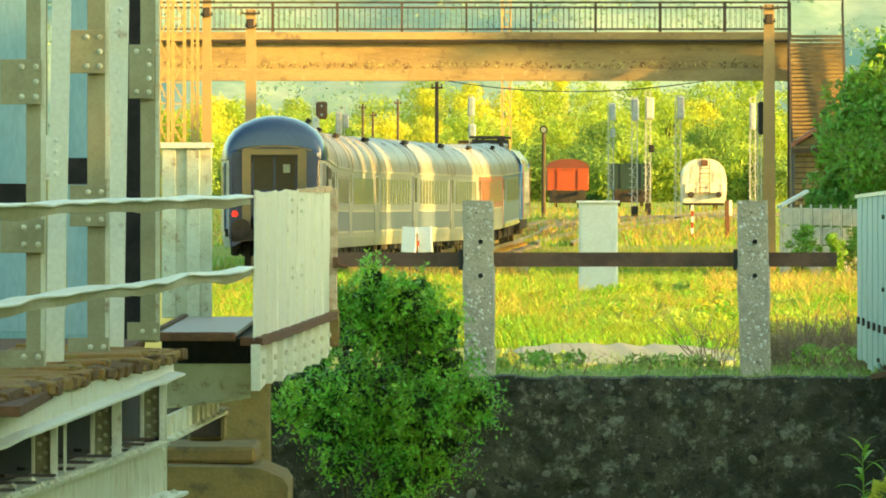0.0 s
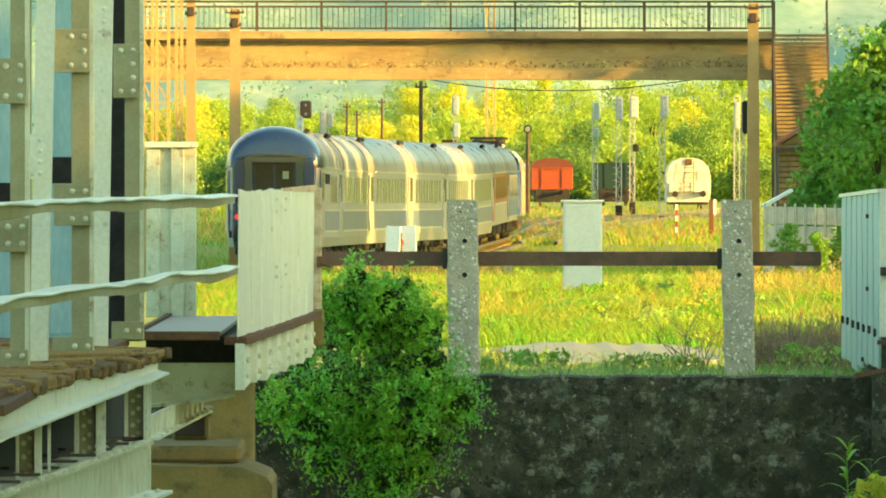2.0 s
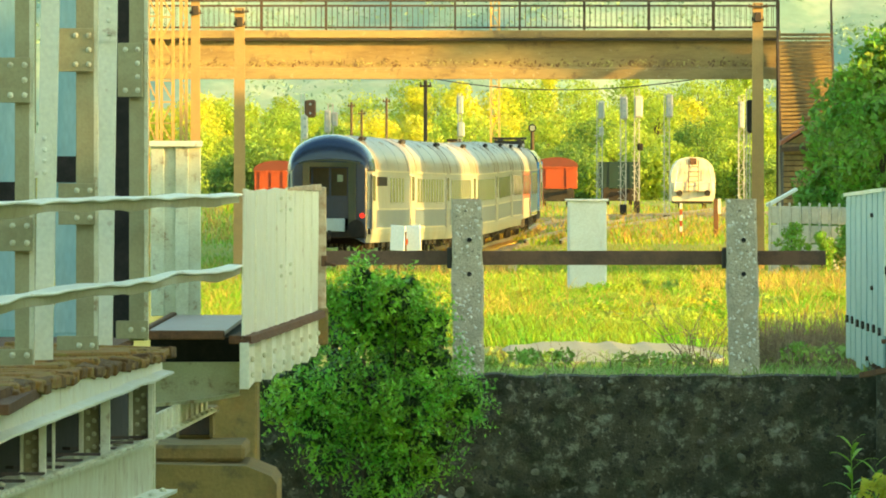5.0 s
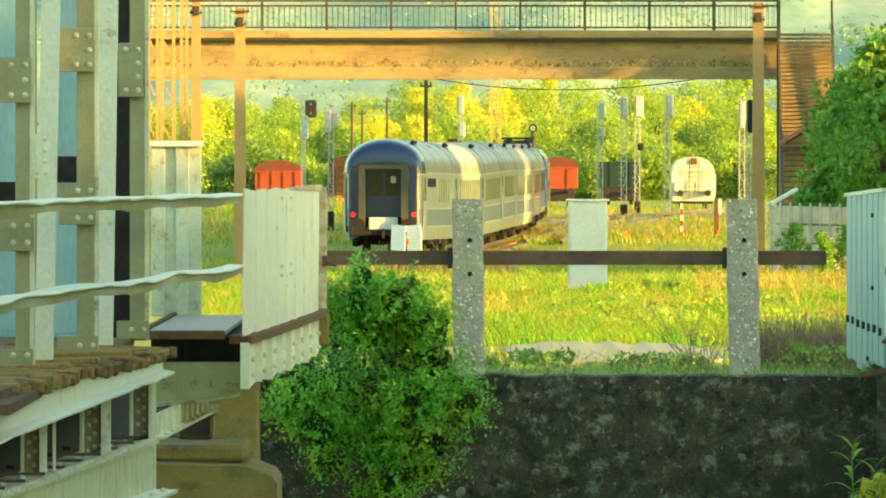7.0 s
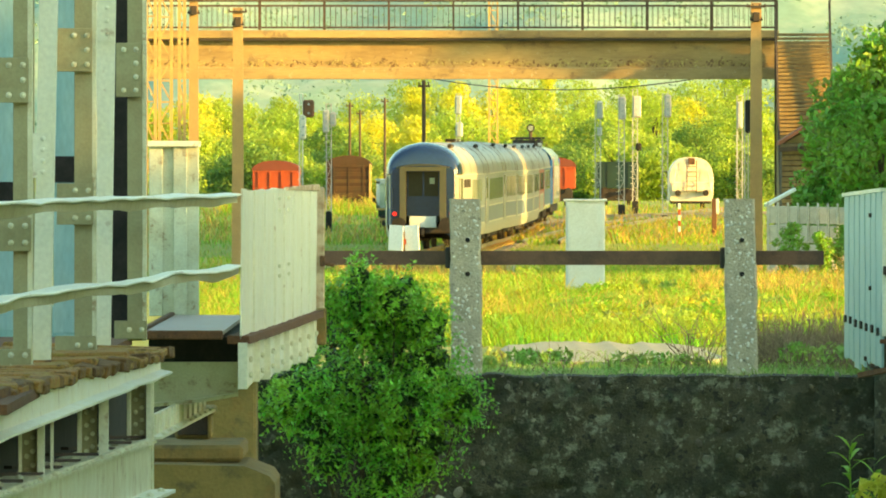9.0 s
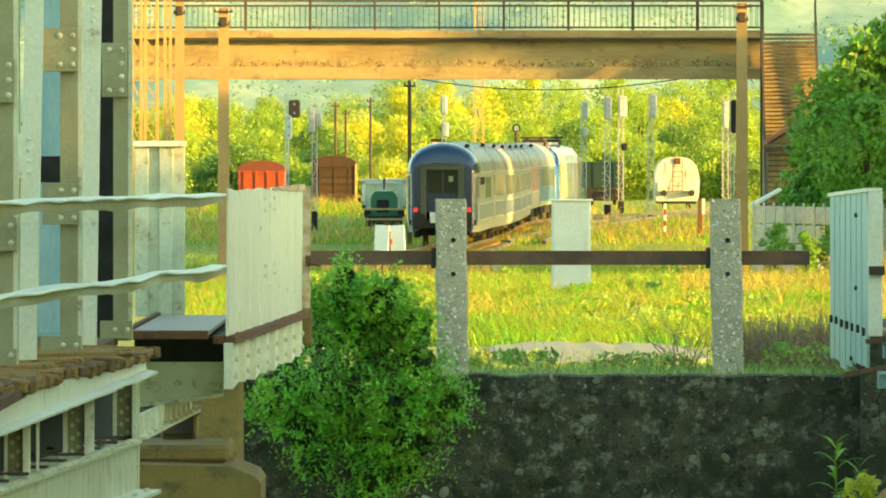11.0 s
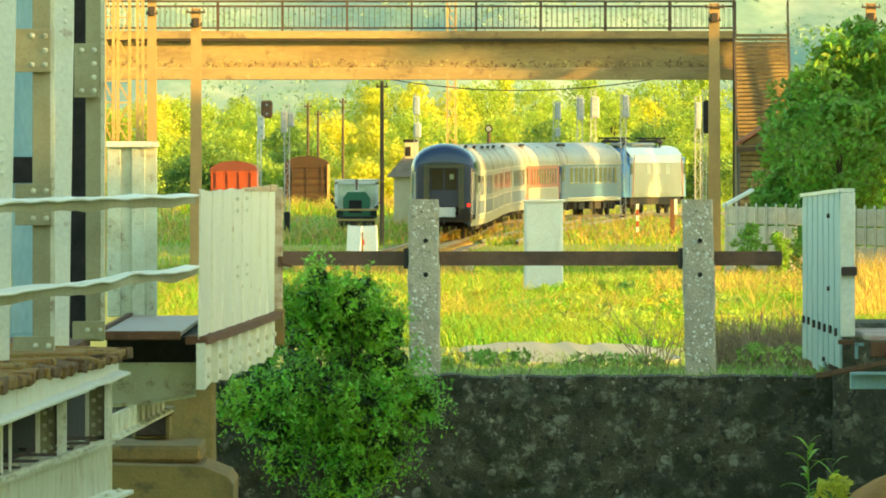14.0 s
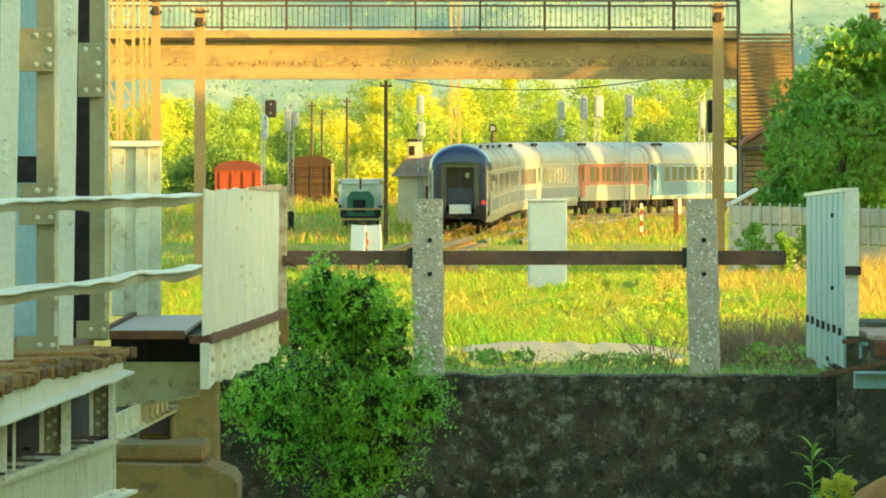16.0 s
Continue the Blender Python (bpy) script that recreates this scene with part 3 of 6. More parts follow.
    # lower posts: riveted olive web between two pale angles
    for y, l0, w0, w1, f0, f1, s0 in ((93.0, 36, 42, 69, 69, 82, 95), (99.2, 140, 148, 175, 178, 195, 0), (104.6, 228, 235, 260, 262, 271, 0)):
        X = lambda b: aside(b, y)
        bm = B()
        box(bm, ((X(w0) + X(w1)) / 2, y, 0.95), (X(w1) - X(w0), 0.02, 0.5))
        p = part("lower_post", bm, STEEL_SHADE, br, "olive riveted post web, shade put into its colour")
        bm = B()
        box(bm, ((X(l0) + X(w0)) / 2, y - 0.05, 0.93), (X(w0) - X(l0), 0.1, 0.52), 0.003)
        part("post_angle", bm, PANEL, br)
        bm = B()
        box(bm, ((X(f0) + X(f1)) / 2, y - 0.03, 0.94), (X(f1) - X(f0), 0.14, 0.52), 0.003)
        part("post_flange", bm, PANEL, br)
        if s0:
            bm = B()
            box(bm, (aside(s0, y + 1), y + 1, 0.94), (0.018, 0.12, 0.56))
            part("post_angle", bm, PANEL, br)
        bm = B()
        for k in range(5):
            dome(bm, (X(w0 + 8), y - 0.015, 0.76 + k * 0.085), 0.018)
            dome(bm, (X(w0 + 19), y - 0.015, 0.79 + k * 0.085), 0.018)
        stuff("rivets", bm, STEEL, p)
    # bottom chord: flange with rivets and loose bars, web, lower flange
    bm = B()
    box(bm, (along(ym) - 0.13, ym, 0.725), (0.32, 20.6, 0.022), 0, turn)
    part("chord_flange", bm, STEEL, br)
    bm = B()
    box(bm, (along(ym) - 0.02, ym, 0.55), (0.02, 20.6, 0.33), 0, turn)
    part("bottom_chord", bm, STEEL, br, "pale riveted bottom chord")
    bm = B()
    box(bm, (along(ym) + 0.06, ym, 0.385), (0.2, 20.6, 0.024), 0, turn)
    part("chord_lower_flange", bm, PANEL, br)
    bm = B()
    for i in range(40):
        y = 84.4 + i * 0.5
        dome(bm, (along(y) + 0.005, y, 0.745), 0.026 + 0.01 * rng.random(), (0, 0, 1))
        if i % 2 == 0:
            dome(bm, (along(y) - 0.14, y, 0.745), 0.03, (0, 0, 1))
        if i % 3 == 0:
            dome(bm, (along(y) + 0.1, y, 0.405), 0.03, (0, 0, 1))
    stuff("chord_rivets", bm, STEEL, br)
    for i in range(9):
        y = 87.3 + i * 2.1
        bm = B()
        bar(bm, (along(y) - 0.34, y, 0.765), (along(y) - 0.04, y + 0.5, 0.757), 0.06, 0.02)
        part("loose_bar", bm, DARK_STEEL, br, "dark loose packing bar")
    # black sheet behind the lower posts, painting the deep shade under the bridge
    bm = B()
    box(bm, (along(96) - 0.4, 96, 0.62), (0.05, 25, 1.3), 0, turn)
    part("under_track_shade", bm, BLACK, br, "black sheet put in as the shade under the track")
    # end post, rivetted in two rows
    bm = B()
    y = 104.9
    box(bm, (aside(256, y), y, 0.56), (aside(271, y) - aside(242, y), 0.03, 0.40))
    box(bm, (aside(270, y), y + 0.3, 0.72), (0.02, 0.6, 0.86))
    p = part("end_post", bm, STEEL, br)
    bm = B()
    for k in range(3):
        for b_ in (250, 263):
            dome(bm, (aside(b_, y), y - 0.02, 0.68 - k * 0.11), 0.022)
    stuff("rivets", bm, STEEL, p)
    # approach: cross beam, deck plate and kerb of the approach span
    bm = B()
    rows = []
    for i in range(13):
        f = i / 12
        x = -2.285 + 0.70 * f
        zb = 0.80 - 0.035 * (1 - f) + 0.05 * f * f
        rows.append([bm.verts.new(p) for p in ((x, 118.2, 1.10), (x, 118.2, zb + 0.02), (x, 118.05, zb + 0.014), (x, 118.05, zb - 0.012), (x, 118.4, zb - 0.012), (x, 118.4, 1.10))])
    for a, b in zip(rows, rows[1:]):
        for q in range(6):
            bm.faces.new((a[q], b[q], b[(q + 1) % 6], a[(q + 1) % 6]))
    bmesh.ops.recalc_face_normals(bm, faces=bm.faces)
    part("cross_beam", bm, STEEL, br, "shaded grey-green cross beam with bowed flange")
    bm = B()
    box(bm, (-2.05, 118.5, 0.70), (0.03, 13, 0.16), 0, pose(0, 0, 0, 0, 0, -0.9))
    box(bm, (-2.02, 118.5, 0.62), (0.12, 13, 0.02), 0, pose(0, 0, 0, 0, 0, -0.9))
    bb = part("bearing_beam", bm, STEEL, br, "ribbed grey-green bearing beam")
    bm = B()
    for i in range(10):
        box(bm, (-2.125 + 0.0157 * 1.25 * i, 112.6 + 1.25 * i, 0.71), (0.03, 0.05, 0.15))
        dome(bm, (-2.06 + 0.0157 * 1.25 * i, 112.9 + 1.25 * i, 0.64), 0.022, (0, 0, 1))
    stuff("ribs_and_bolts", bm, STEEL, bb)
    # black box that paints the shade below the approach deck
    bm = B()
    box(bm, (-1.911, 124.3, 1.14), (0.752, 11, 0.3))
    part("under_deck_shade", bm, BLACK, br, "black box put in as the shade under the approach deck")
    bm = B()
    box(bm, (-2.001, 124, 1.33), (0.62, 14, 0.03))
    dk = part("approach_deck", bm, DECKP, br, "rusty chequered approach deck plate")
    bm = B()
    box(bm, (-2.001, 116.97, 1.325), (0.64, 0.06, 0.07), 0.008)
    box(bm, (-2.001 - 0.32, 124, 1.345), (0.05, 14, 0.05), 0.008)
    part("deck_edge", bm, RUST, dk, "rusted edge of the deck plate")
    # corrugated side screen of the approach with ribs
    y0, y1, n = 117.5, 139.0, 8
    def sx(y):
        return -1.555 + (-1.147 - -1.555) * ((y - y0) / (y1 - y0)) ** 0.9
    for i in range(n):
        ya, yb = y0 + (y1 - y0) * i / n, y0 + (y1 - y0) * (i + 1) / n + 0.04
        xa, xb = sx(ya), sx(yb)
        # lapped plates: the near edge stands proud, the top is dented
        bm = B()
        g = []
        for u in range(7):
            f = u / 6
            col = []
            for v in range(9):
                h = v / 8
                y = ya + (yb - ya) * f
                out = 0.009 * (1 - f) + 0.010 * noise.noise((y * 0.8, h * 2.2, 3)) * (0.3 + h)
                top = 2.44 + 0.018 * noise.noise((y * 0.55, 0, 8)) + 0.02 * (f - 0.5) * (i % 3 - 1)
                col.append((xa + (xb - xa) * f + out + 0.012 * h, y, 1.29 + (top - 1.29) * h))
            g.append(col)
        slab(bm, g, (-0.012, 0, 0))
        s = part("screen_panel", bm, PANEL, br, "pale grey lapped sheet-steel side screen")
        bm = B()
        box(bm, (xa + 0.012, ya + 0.02, 1.86), (0.012, 0.03, 1.1), 0.003)
        part("lap_strip", bm, PANEL, s)
        if i > 3:
            bm = B()
            box(bm, ((xa + xb) / 2 + 0.02, (ya + yb) / 2, 2.435), (0.035, yb - ya - 0.3, 0.03 + 0.01 * (i - 4)), 0.004, pose(0, 0, 0, 0, 0, -math.degrees(math.atan2(xb - xa, yb - ya))))
            part("rusted_edge", bm, SCREENRUST, s, "rusted top edge")
        bm = B()
        low = 0.90 + 0.02 * (i % 2)
        slab(bm, [[(xa + 0.05, ya, low), (xa + 0.05, ya, 1.26)], [(xb + 0.005, yb + 0.1, low + 0.02), (xb + 0.005, yb + 0.1, 1.26)]], (-0.02, 0, 0))
        box(bm, (xa + 0.02, ya - 0.01, (low + 1.26) / 2), (0.075, 0.03, 1.26 - low), 0.003)
        k = part("skirt_plate", bm, PANEL, br)
        bm = B()
        for q in range(2):
            dome(bm, (xa + 0.05 + (xb - xa) * 0.35, ya - 0.03 + (yb - ya) * 0.35, 1.12 - q * 0.12), 0.026, (1, -0.6, 0))
        stuff("rivets", bm, STEEL, k)
        if i in (3, 4):
            bm = B()
            for z in (2.36, 2.26, 1.80, 1.72):
                dome(bm, (xa + 0.05, ya + 0.1, z), 0.02, (1, -0.6, 0))
            stuff("bolts", bm, STEEL, s)
    bm = B()
    last = None
    for i in range(40):
        y = y0 + (y1 - y0) * i / 39
        x = sx(y)
        j = 0.012 * noise.noise((y * 2.0, 0, 5))
        ring = [bm.verts.new(p) for p in ((x - 0.1, y, 1.315 + j), (x + 0.07 + j, y, 1.31 + j), (x + 0.075, y, 1.25 + j), (x - 0.1, y, 1.25))]
        if last:
            for a in range(4):
                b = (a + 1) % 4
                bm.faces.new((last[a], last[b], ring[b], ring[a]))
        else:
            bm.faces.new(ring)
        last = ring
    bmesh.ops.recalc_face_normals(bm, faces=bm.faces)
    part("kerb_angle", bm, RUST, br, "rusty kerb angle")
    # wooden block at the screen's end
    bm = B()
    box(bm, (-1.13, 139.4, 1.82), (0.12, 0.1, 1.24), 0.012)
    part("end_stanchion", bm, SCREENRUST, br, "peeling rust-stained stanchion at the screen's end")
    bm = B()
    box(bm, (-1.105, 139.2, 1.16), (0.11, 0.3, 0.34), 0.012)
    part("end_block", bm, CONC_PIER, br, "small tan end block under the kerb")
    bm = B()
    rod(bm, (-1.08, 139.3, 1.74), (-0.98, 139.3, 1.72), 0.016), box(bm, (-1.09, 139.3, 1.76), (0.05, 0.05, 0.1), 0.006)
    part("chain_hook", bm, RUST, br, "rusty hook")
    # tall panel on the track side
    for i in range(4):
        bm = B()
        x = -2.513 + 0.419 * (i + 0.5) / 4
        box(bm, (x, 131 + (i % 2) * 0.04, 2.07), (0.419 / 4 + 0.012, 0.05, 1.47), 0.006)
        part("track_screen", bm, STEEL, br, "tall pale steel screen lit by the evening sun")
    bm = B()
    box(bm, (-2.303, 131, 2.82), (0.458, 0.14, 0.05), 0.006)
    part("screen_cap", bm, PANEL, br)
    return br


build_left_bridge()


def build_pier():
    p = thing("bridge_pier", "stained tan concrete bridge pier with stepped footing", "pier")
    bm = B()
    box(bm, (-1.935, 137, -0.2), (0.545, 2.0, 2.6), 0.02)
    part("shaft", bm, CONC_PIER, p, "stained shaft with water marks")
    bm = B()
    box(bm, (-2.13, 131, 0.39), (0.31, 1.5, 0.20), 0.02)
    box(bm, (-2.06, 130.9, 0.525), (0.24, 1.6, 0.07), 0.015)
    box(bm, (-1.985, 130.3, 0.41), (0.03, 0.3, 0.22), 0.006)
    bb = part("bearing_block", bm, CONC_PIER, p)
    # dark plate on the face that paints the shade inside the bearing
    bm = B()
    box(bm, (-2.13, 130.22, 0.41), (0.26, 0.05, 0.17), 0.005)
    part("bearing_shade_plate", bm, DARK_STEEL, bb, "dark plate put in as the shade of a bearing recess")
    bm = B()
    box(bm, (-2.13, 129.4, 0.215), (0.93, 3.6, 0.14), 0.03)
    part("bed_course", bm, CONC_PIER, p, "worn bed course")
    bm = B()
    prism(bm, [(-2.6, -1.9), (-1.385, -1.9), (-1.385, -0.02), (-1.43, 0.045), (-1.64, 0.13), (-2.6, 0.15)], 4.0, "y", 126.5)
    part("footing", bm, CONC_PIER, p, "footing with bevelled corner")


build_pier()


def build_right_bridge():
    br = thing("plate_girder_bridge", "faded cyan steel plate girder bridge with riveted side", "bridge")
    n, ya0, yb0 = 7, 122.6, 134.1
    rng = random.Random(31)
    for i in range(n):
        ya, yb = ya0 + (yb0 - ya0) * i / n, ya0 + (yb0 - ya0) * (i + 1) / n
        bm = B()
        g = []
        for u in range(5):
            y = ya + (yb - ya) * u / 4
            top = 2.425 - 0.06 * (y - ya0) / (yb0 - ya0) + 0.012 * noise.noise((y, 0, 2))
            low = (0.95 if i > 2 else 1.0) - (0.05 if i == 4 else 0) + 0.03 * noise.noise((y * 1.5, 3, 0))
            g.append([(3.55 + 0.008 * noise.noise((y * 0.9, z * 1.5, 6)) + 0.006 * (u / 4), y, low + (top - low) * z / 6) for z in range(7)])
        slab(bm, g, (0.02, 0, 0))
        part("side_plate", bm, STEEL_BLUE, br, "faded cyan side plate with streaks", smooth=False)
        bm = B()
        z = 1.292 + rng.uniform(-0.01, 0.01)
        box(bm, (3.538, ya + (yb - ya) * 0.45, z), (0.02, 0.2 + 0.2 * rng.random(), 0.065), 0.004)
        part("slot_bolt", bm, DARK_STEEL, br, "dark slotted bolt")
    for y, z in ((125.6, 2.22), (125.6, 1.62), (127.0, 1.02), (125.0, 0.985), (124.2, 0.975)):
        bm = B()
        rod(bm, (3.53, y, z), (3.57, y, z), 0.018, seg=8)
        part("bolt_head", bm, DARK_STEEL, br)
    bm = B()
    box(bm, (3.60, 128.3, 2.405), (0.13, 11.8, 0.03), 0, pose(0, 0, 0, -0.3, 0, 0))
    part("top_flange", bm, PANEL, br, "pale top flange")
    bm = B()
    box(bm, (3.61, 122.45, 1.835), (0.115, 0.12, 1.16), 0.006)
    part("end_stiffener", bm, PANEL, br, "pale grey end stiffener")
    bm = B()
    box(bm, (3.66, 122.5, 2.33), (0.02, 0.2, 0.18), 0.004)
    part("end_lip", bm, PANEL, br)
    bm = B()
    box(bm, (3.62, 122.36, 1.785), (0.13, 0.06, 0.07), 0.006)
    part("bracket", bm, DARK_STEEL, br, "dark clamp bracket")
    bm = B()
    box(bm, (3.60, 122.3, 1.215), (0.14, 0.2, 0.035), 0.004)
    part("bracket", bm, RUST, br)
    for i in range(11):
        bm = B()
        box(bm, (4.72, 120.4 + i * 0.48, 1.27 + rng.uniform(-0.006, 0.006)), (2.0, 0.42, 0.05), 0.01)
        part("deck_board", bm, DECKP, br, "worn pale deck board")
    bm = B()
    box(bm, (4.72, 120.1, 1.18), (2.0, 0.1, 0.12), 0.01)
    part("deck_beam", bm, RUST, br, "rusty deck edge beam")
    bm = B()
    box(bm, (4.62, 120.4, 0.93), (2.1, 0.2, 0.13), 0.004)
    box(bm, (4.62, 120.3, 0.99), (2.1, 0.3, 0.02))
    part("floor_beam", bm, STEEL_BLUE, br)
    bm = B()
    prism(bm, [(3.98, 1.05), (4.3, 1.08), (4.3, 0.96), (4.08, 0.96)], 0.08, "y", 119.7)
    part("gusset", bm, STEEL_BLUE, br)
    bm = B()
    bar(bm, (3.36, 121.9, 0.95), (4.3, 119.9, 1.17), 0.05, 0.04)
    part("brace", bm, RUST, br, "rusty diagonal brace")
    bm = B()
    box(bm, (3.665, 121.9, 1.15), (0.025, 0.06, 0.13)), box(bm, (3.69, 121.9, 1.2), (0.07, 0.06, 0.025))
    part("angle_clip", bm, STEEL_BLUE, br)
    bm = B()
    box(bm, (6.1, 145.65, -0.35), (4.0, 4.0, 3.0), 0.04)
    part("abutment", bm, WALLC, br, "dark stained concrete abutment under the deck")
    # end of the opposite girder across the deck
    bm = B()
    pts = [(3.93, 2.14), (3.99, 2.19), (4.9, 2.19), (4.9, 1.95), (3.97, 1.95), (3.93, 1.99)]
    prism(bm, pts, 0.1, "y", 121.0)
    op = part("far_girder_end", bm, STEEL_BLUE, br, "grey rounded end of the opposite girder")
    # dark inlay that paints the shade within the rounded frame
    bm = B()
    prism(bm, [(3.955, 2.12), (4.0, 2.16), (4.9, 2.16), (4.9, 1.98), (3.975, 1.98), (3.955, 2.0)], 0.02, "y", 120.99)
    part("recess", bm, DARK_STEEL, op)
    bm = B()
    box(bm, (4.45, 121.0, 1.79), (0.95, 0.08, 0.06), 0.006)
    part("far_rail", bm, STEEL_BLUE, br)


build_right_bridge()


def build_barrier():
    """Upright concrete sleepers carrying a rusty rail."""
    for k, (cx, lean) in enumerate(((826, 0.0), (1311, 0.5))):
        D = 145.2
        post = thing("barrier_post", "upright pitted concrete sleeper post with bolt holes", "post", (0.227 if k == 0 else 2.845, D, 0.3), 0, "sleeper posts of the barrier")
        bm = B()
        w, top = 0.292, 2.319 - 0.3
        n = 24
        last = None
        for i in range(n + 1):
            z = top * i / n
            ww = w * (0.5 + 0.02 * noise.noise((k * 9, z * 3, 0)) + (0.03 if 0.95 < z < 1.35 else 0.0))
            lx = -math.tan(radians(lean + 0.6)) * (z - top)
            ring = []
            for a, (sx, sy) in enumerate(((-1, -1), (-0.86, -1.12), (0.86, -1.12), (1, -1), (1, 1), (-1, 1))):
                jx = 0.012 * noise.noise((sx * 3 + k * 5, z * 9, sy))
                ring.append(bm.verts.new((sx * ww + lx + jx, sy * 0.1 + jx, z)))
            if last:
                for a in range(6):
                    b = (a + 1) % 6
                    bm.faces.new((last[a], last[b], ring[b], ring[a]))
            last = ring
        bm.faces.new(last)
        part("shaft", bm, CONCRETE, post)
        for z in (1.925 - 0.3, 1.601 - 0.3):
            # black plug that paints the shade in the bolt hole
            bm = B()
            rod(bm, (0.024, -0.132, z), (0.024, -0.05, z), 0.024, seg=10)
            part("hole_shade_plug", bm, BLACK, post, "black plug put in as the shade of a bolt hole")
        rng = random.Random(7 + k)
        bm = B()
        for _ in range(170):
            z = rng.uniform(0.1, top - 0.02)
            lx = -math.tan(radians(lean + 0.6)) * (z - top)
            m = Matrix.LocRotScale((lx + rng.uniform(-0.125, 0.125), -0.112, z), Euler((rng.random() * 6, rng.random() * 6, 0)), Vector((1, 0.6, 1)) * rng.uniform(0.006, 0.02))
            bmesh.ops.create_icosphere(bm, subdivisions=1, radius=1, matrix=m)
        stuff("pebble_facing", bm, WHITE, post, "pale pebbles in the worn face")
    rail = thing("barrier_rail", "rusty brown steel rail bolted between concrete posts", "rail")
    zt, zb = 1.821, 1.685
    bm = B()
    x0, x1 = -1.185, 3.659
    zc = (zt + zb) / 2
    prism(bm, [(145.40, zt), (145.52, zt), (145.52, zt - 0.012), (145.414, zt - 0.016), (145.414, zb + 0.016), (145.52, zb + 0.012), (145.52, zb), (145.40, zb)], x1 - x0, "x", x0)
    part("rail_bar", bm, BAR, rail)
    for X in (0.059, 2.685):
        bm = B()
        box(bm, (X + 0.005, 145.3, zc), (0.05, 0.2, 0.2), 0.01)
        part("clamp", bm, DARK_STEEL, rail, "dark clamp bracket")


build_barrier()

# ---- footbridge over the tracks ----
def build_footbridge():
    D = 480.0
    fb = thing("footbridge", "weathered concrete footbridge with iron railing over the tracks", "footbridge")
    x0, x1 = -11.313, 10.599
    bm = B()
    zt, zb = 6.704, 5.455
    prism(bm, [(D, zt), (D + 2.2, zt), (D + 2.2, zb), (D + 1.7, zb - 0.0), (D + 1.7, zb + 0.25), (D + 0.5, zb + 0.25), (D + 0.5, zb), (D - 0.12, zb), (D - 0.12, zb + 0.32), (D, zb + 0.38)], x1 - x0, "x", x0)
    gd = part("girder", bm, CONC_DECK, fb)
    rng = random.Random(12)
    bm = B()
    for i in range(800):
        x = rng.uniform(x0 + 0.5, x1 - 0.3)
        z = 5.94 + 0.06 * noise.noise((x * 0.4, 0, 0)) + rng.gauss(0, 0.07)
        m = Matrix.LocRotScale((x, D - 0.01, z), Euler((0, rng.random() * 3, 0)), Vector((2.0, 0.3, 0.8)) * rng.uniform(0.012, 0.045))
        bmesh.ops.create_icosphere(bm, subdivisions=1, radius=1, matrix=m)
    stuff("spalled_band", bm, SPALL, gd, "rough spalled concrete along the girder face")
    bm = B()
    box(bm, ((x0 + x1) / 2, D - 0.03, 5.80), (x1 - x0, 0.06, 0.05), 0.01)
    part("girder_ledge", bm, CONC_DECK, gd)
    bm = B()
    box(bm, ((x0 + x1) / 2, D + 1.1, 6.865), (x1 - x0 + 0.1, 3.0, 0.25), 0.02)
    part("deck_slab", bm, CONC_DECK, fb)
    # dark strip that paints the shadow line below the deck slab
    bm = B()
    box(bm, ((x0 + x1) / 2, D - 0.2, 6.731 - 0.035), (x1 - x0, 0.3, 0.07))
    part("slab_shadow_strip", bm, DARK_STEEL, fb, "dark strip put in as the shadow under the slab")
    zd, zr = 6.99, 7.935
    for y in (D - 0.2, D + 2.4):
        for z in (zr, zr - 0.16, zd + 0.1):
            bm = B()
            box(bm, ((x0 + x1) / 2, y, z), (x1 - x0, 0.035, 0.035))
            part("railing_bar", bm, WOODPOLE, fb, "dark iron railing bar")
        n = int((x1 - x0) / 2.043) + 1
        for i in range(n):
            bm = B()
            box(bm, (x1 - i * 2.043, y, (zd + zr) / 2), (0.06, 0.06, zr - zd))
            part("railing_post", bm, WOODPOLE, fb)
        bm = B()
        box(bm, (0, 0, 0), (0.014, 0.014, zr - zd - 0.25))
        me = bpy.data.meshes.new("picket")
        bm.to_mesh(me), bm.free()
        me.materials.append(WOODPOLE)
        for i in range(int((x1 - x0) / 0.17)):
            o = new("picket", me)
            o.parent = fb
            o.matrix_basis = pose(x1 - i * 0.17, y, (zd + zr) / 2 - 0.05)
    # pier and stair flight
    bm = B()
    box(bm, (10.769, 481.4, 2.2), (0.358, 1.4, 7.0), 0.03)
    part("pier", bm, CONC_DECK, fb)
    st = thing("footbridge_stair", "concrete stair flight with wooden sides, partly in sun", "stairs")
    zl, steps = land(470) - 0.1, 60
    ztop = 6.9
    for i in range(steps):
        bm = B()
        z = zl + (ztop - zl) * (i + 0.5) / steps
        box(bm, (11.372, 468.5 + 0.17 * i + 0.09, z), (1.67, 0.24, (ztop - zl) / steps - 0.035), 0.006)
        part("step", bm, STEPC, st)
    bm = B()
    for s in (1376, 1472):
        bar(bm, ((10.52 if s == 1376 else 12.225), 468.4, zl), ((10.52 if s == 1376 else 12.225), 479, ztop + 0.9), 0.06, 0.3)
    part("stringer", bm, WOODPOLE, st)
    bm = B()
    for s in (0, 1):
        x = 10.52 if s == 0 else 12.225
        rod(bm, (x, 478.6, 0), (x, 478.6, ztop + 1.1), 0.03)
    rod(bm, (10.52, 478.6, ztop + 1.1), (12.225, 478.6, ztop + 1.1), 0.025)
    part("stair_rail", bm, WOODPOLE, st)
    bm = B()
    prism(bm, [(468.6, zl), (479.2, zl), (479.2, ztop - 0.3), ], 1.599, "x", 10.573)
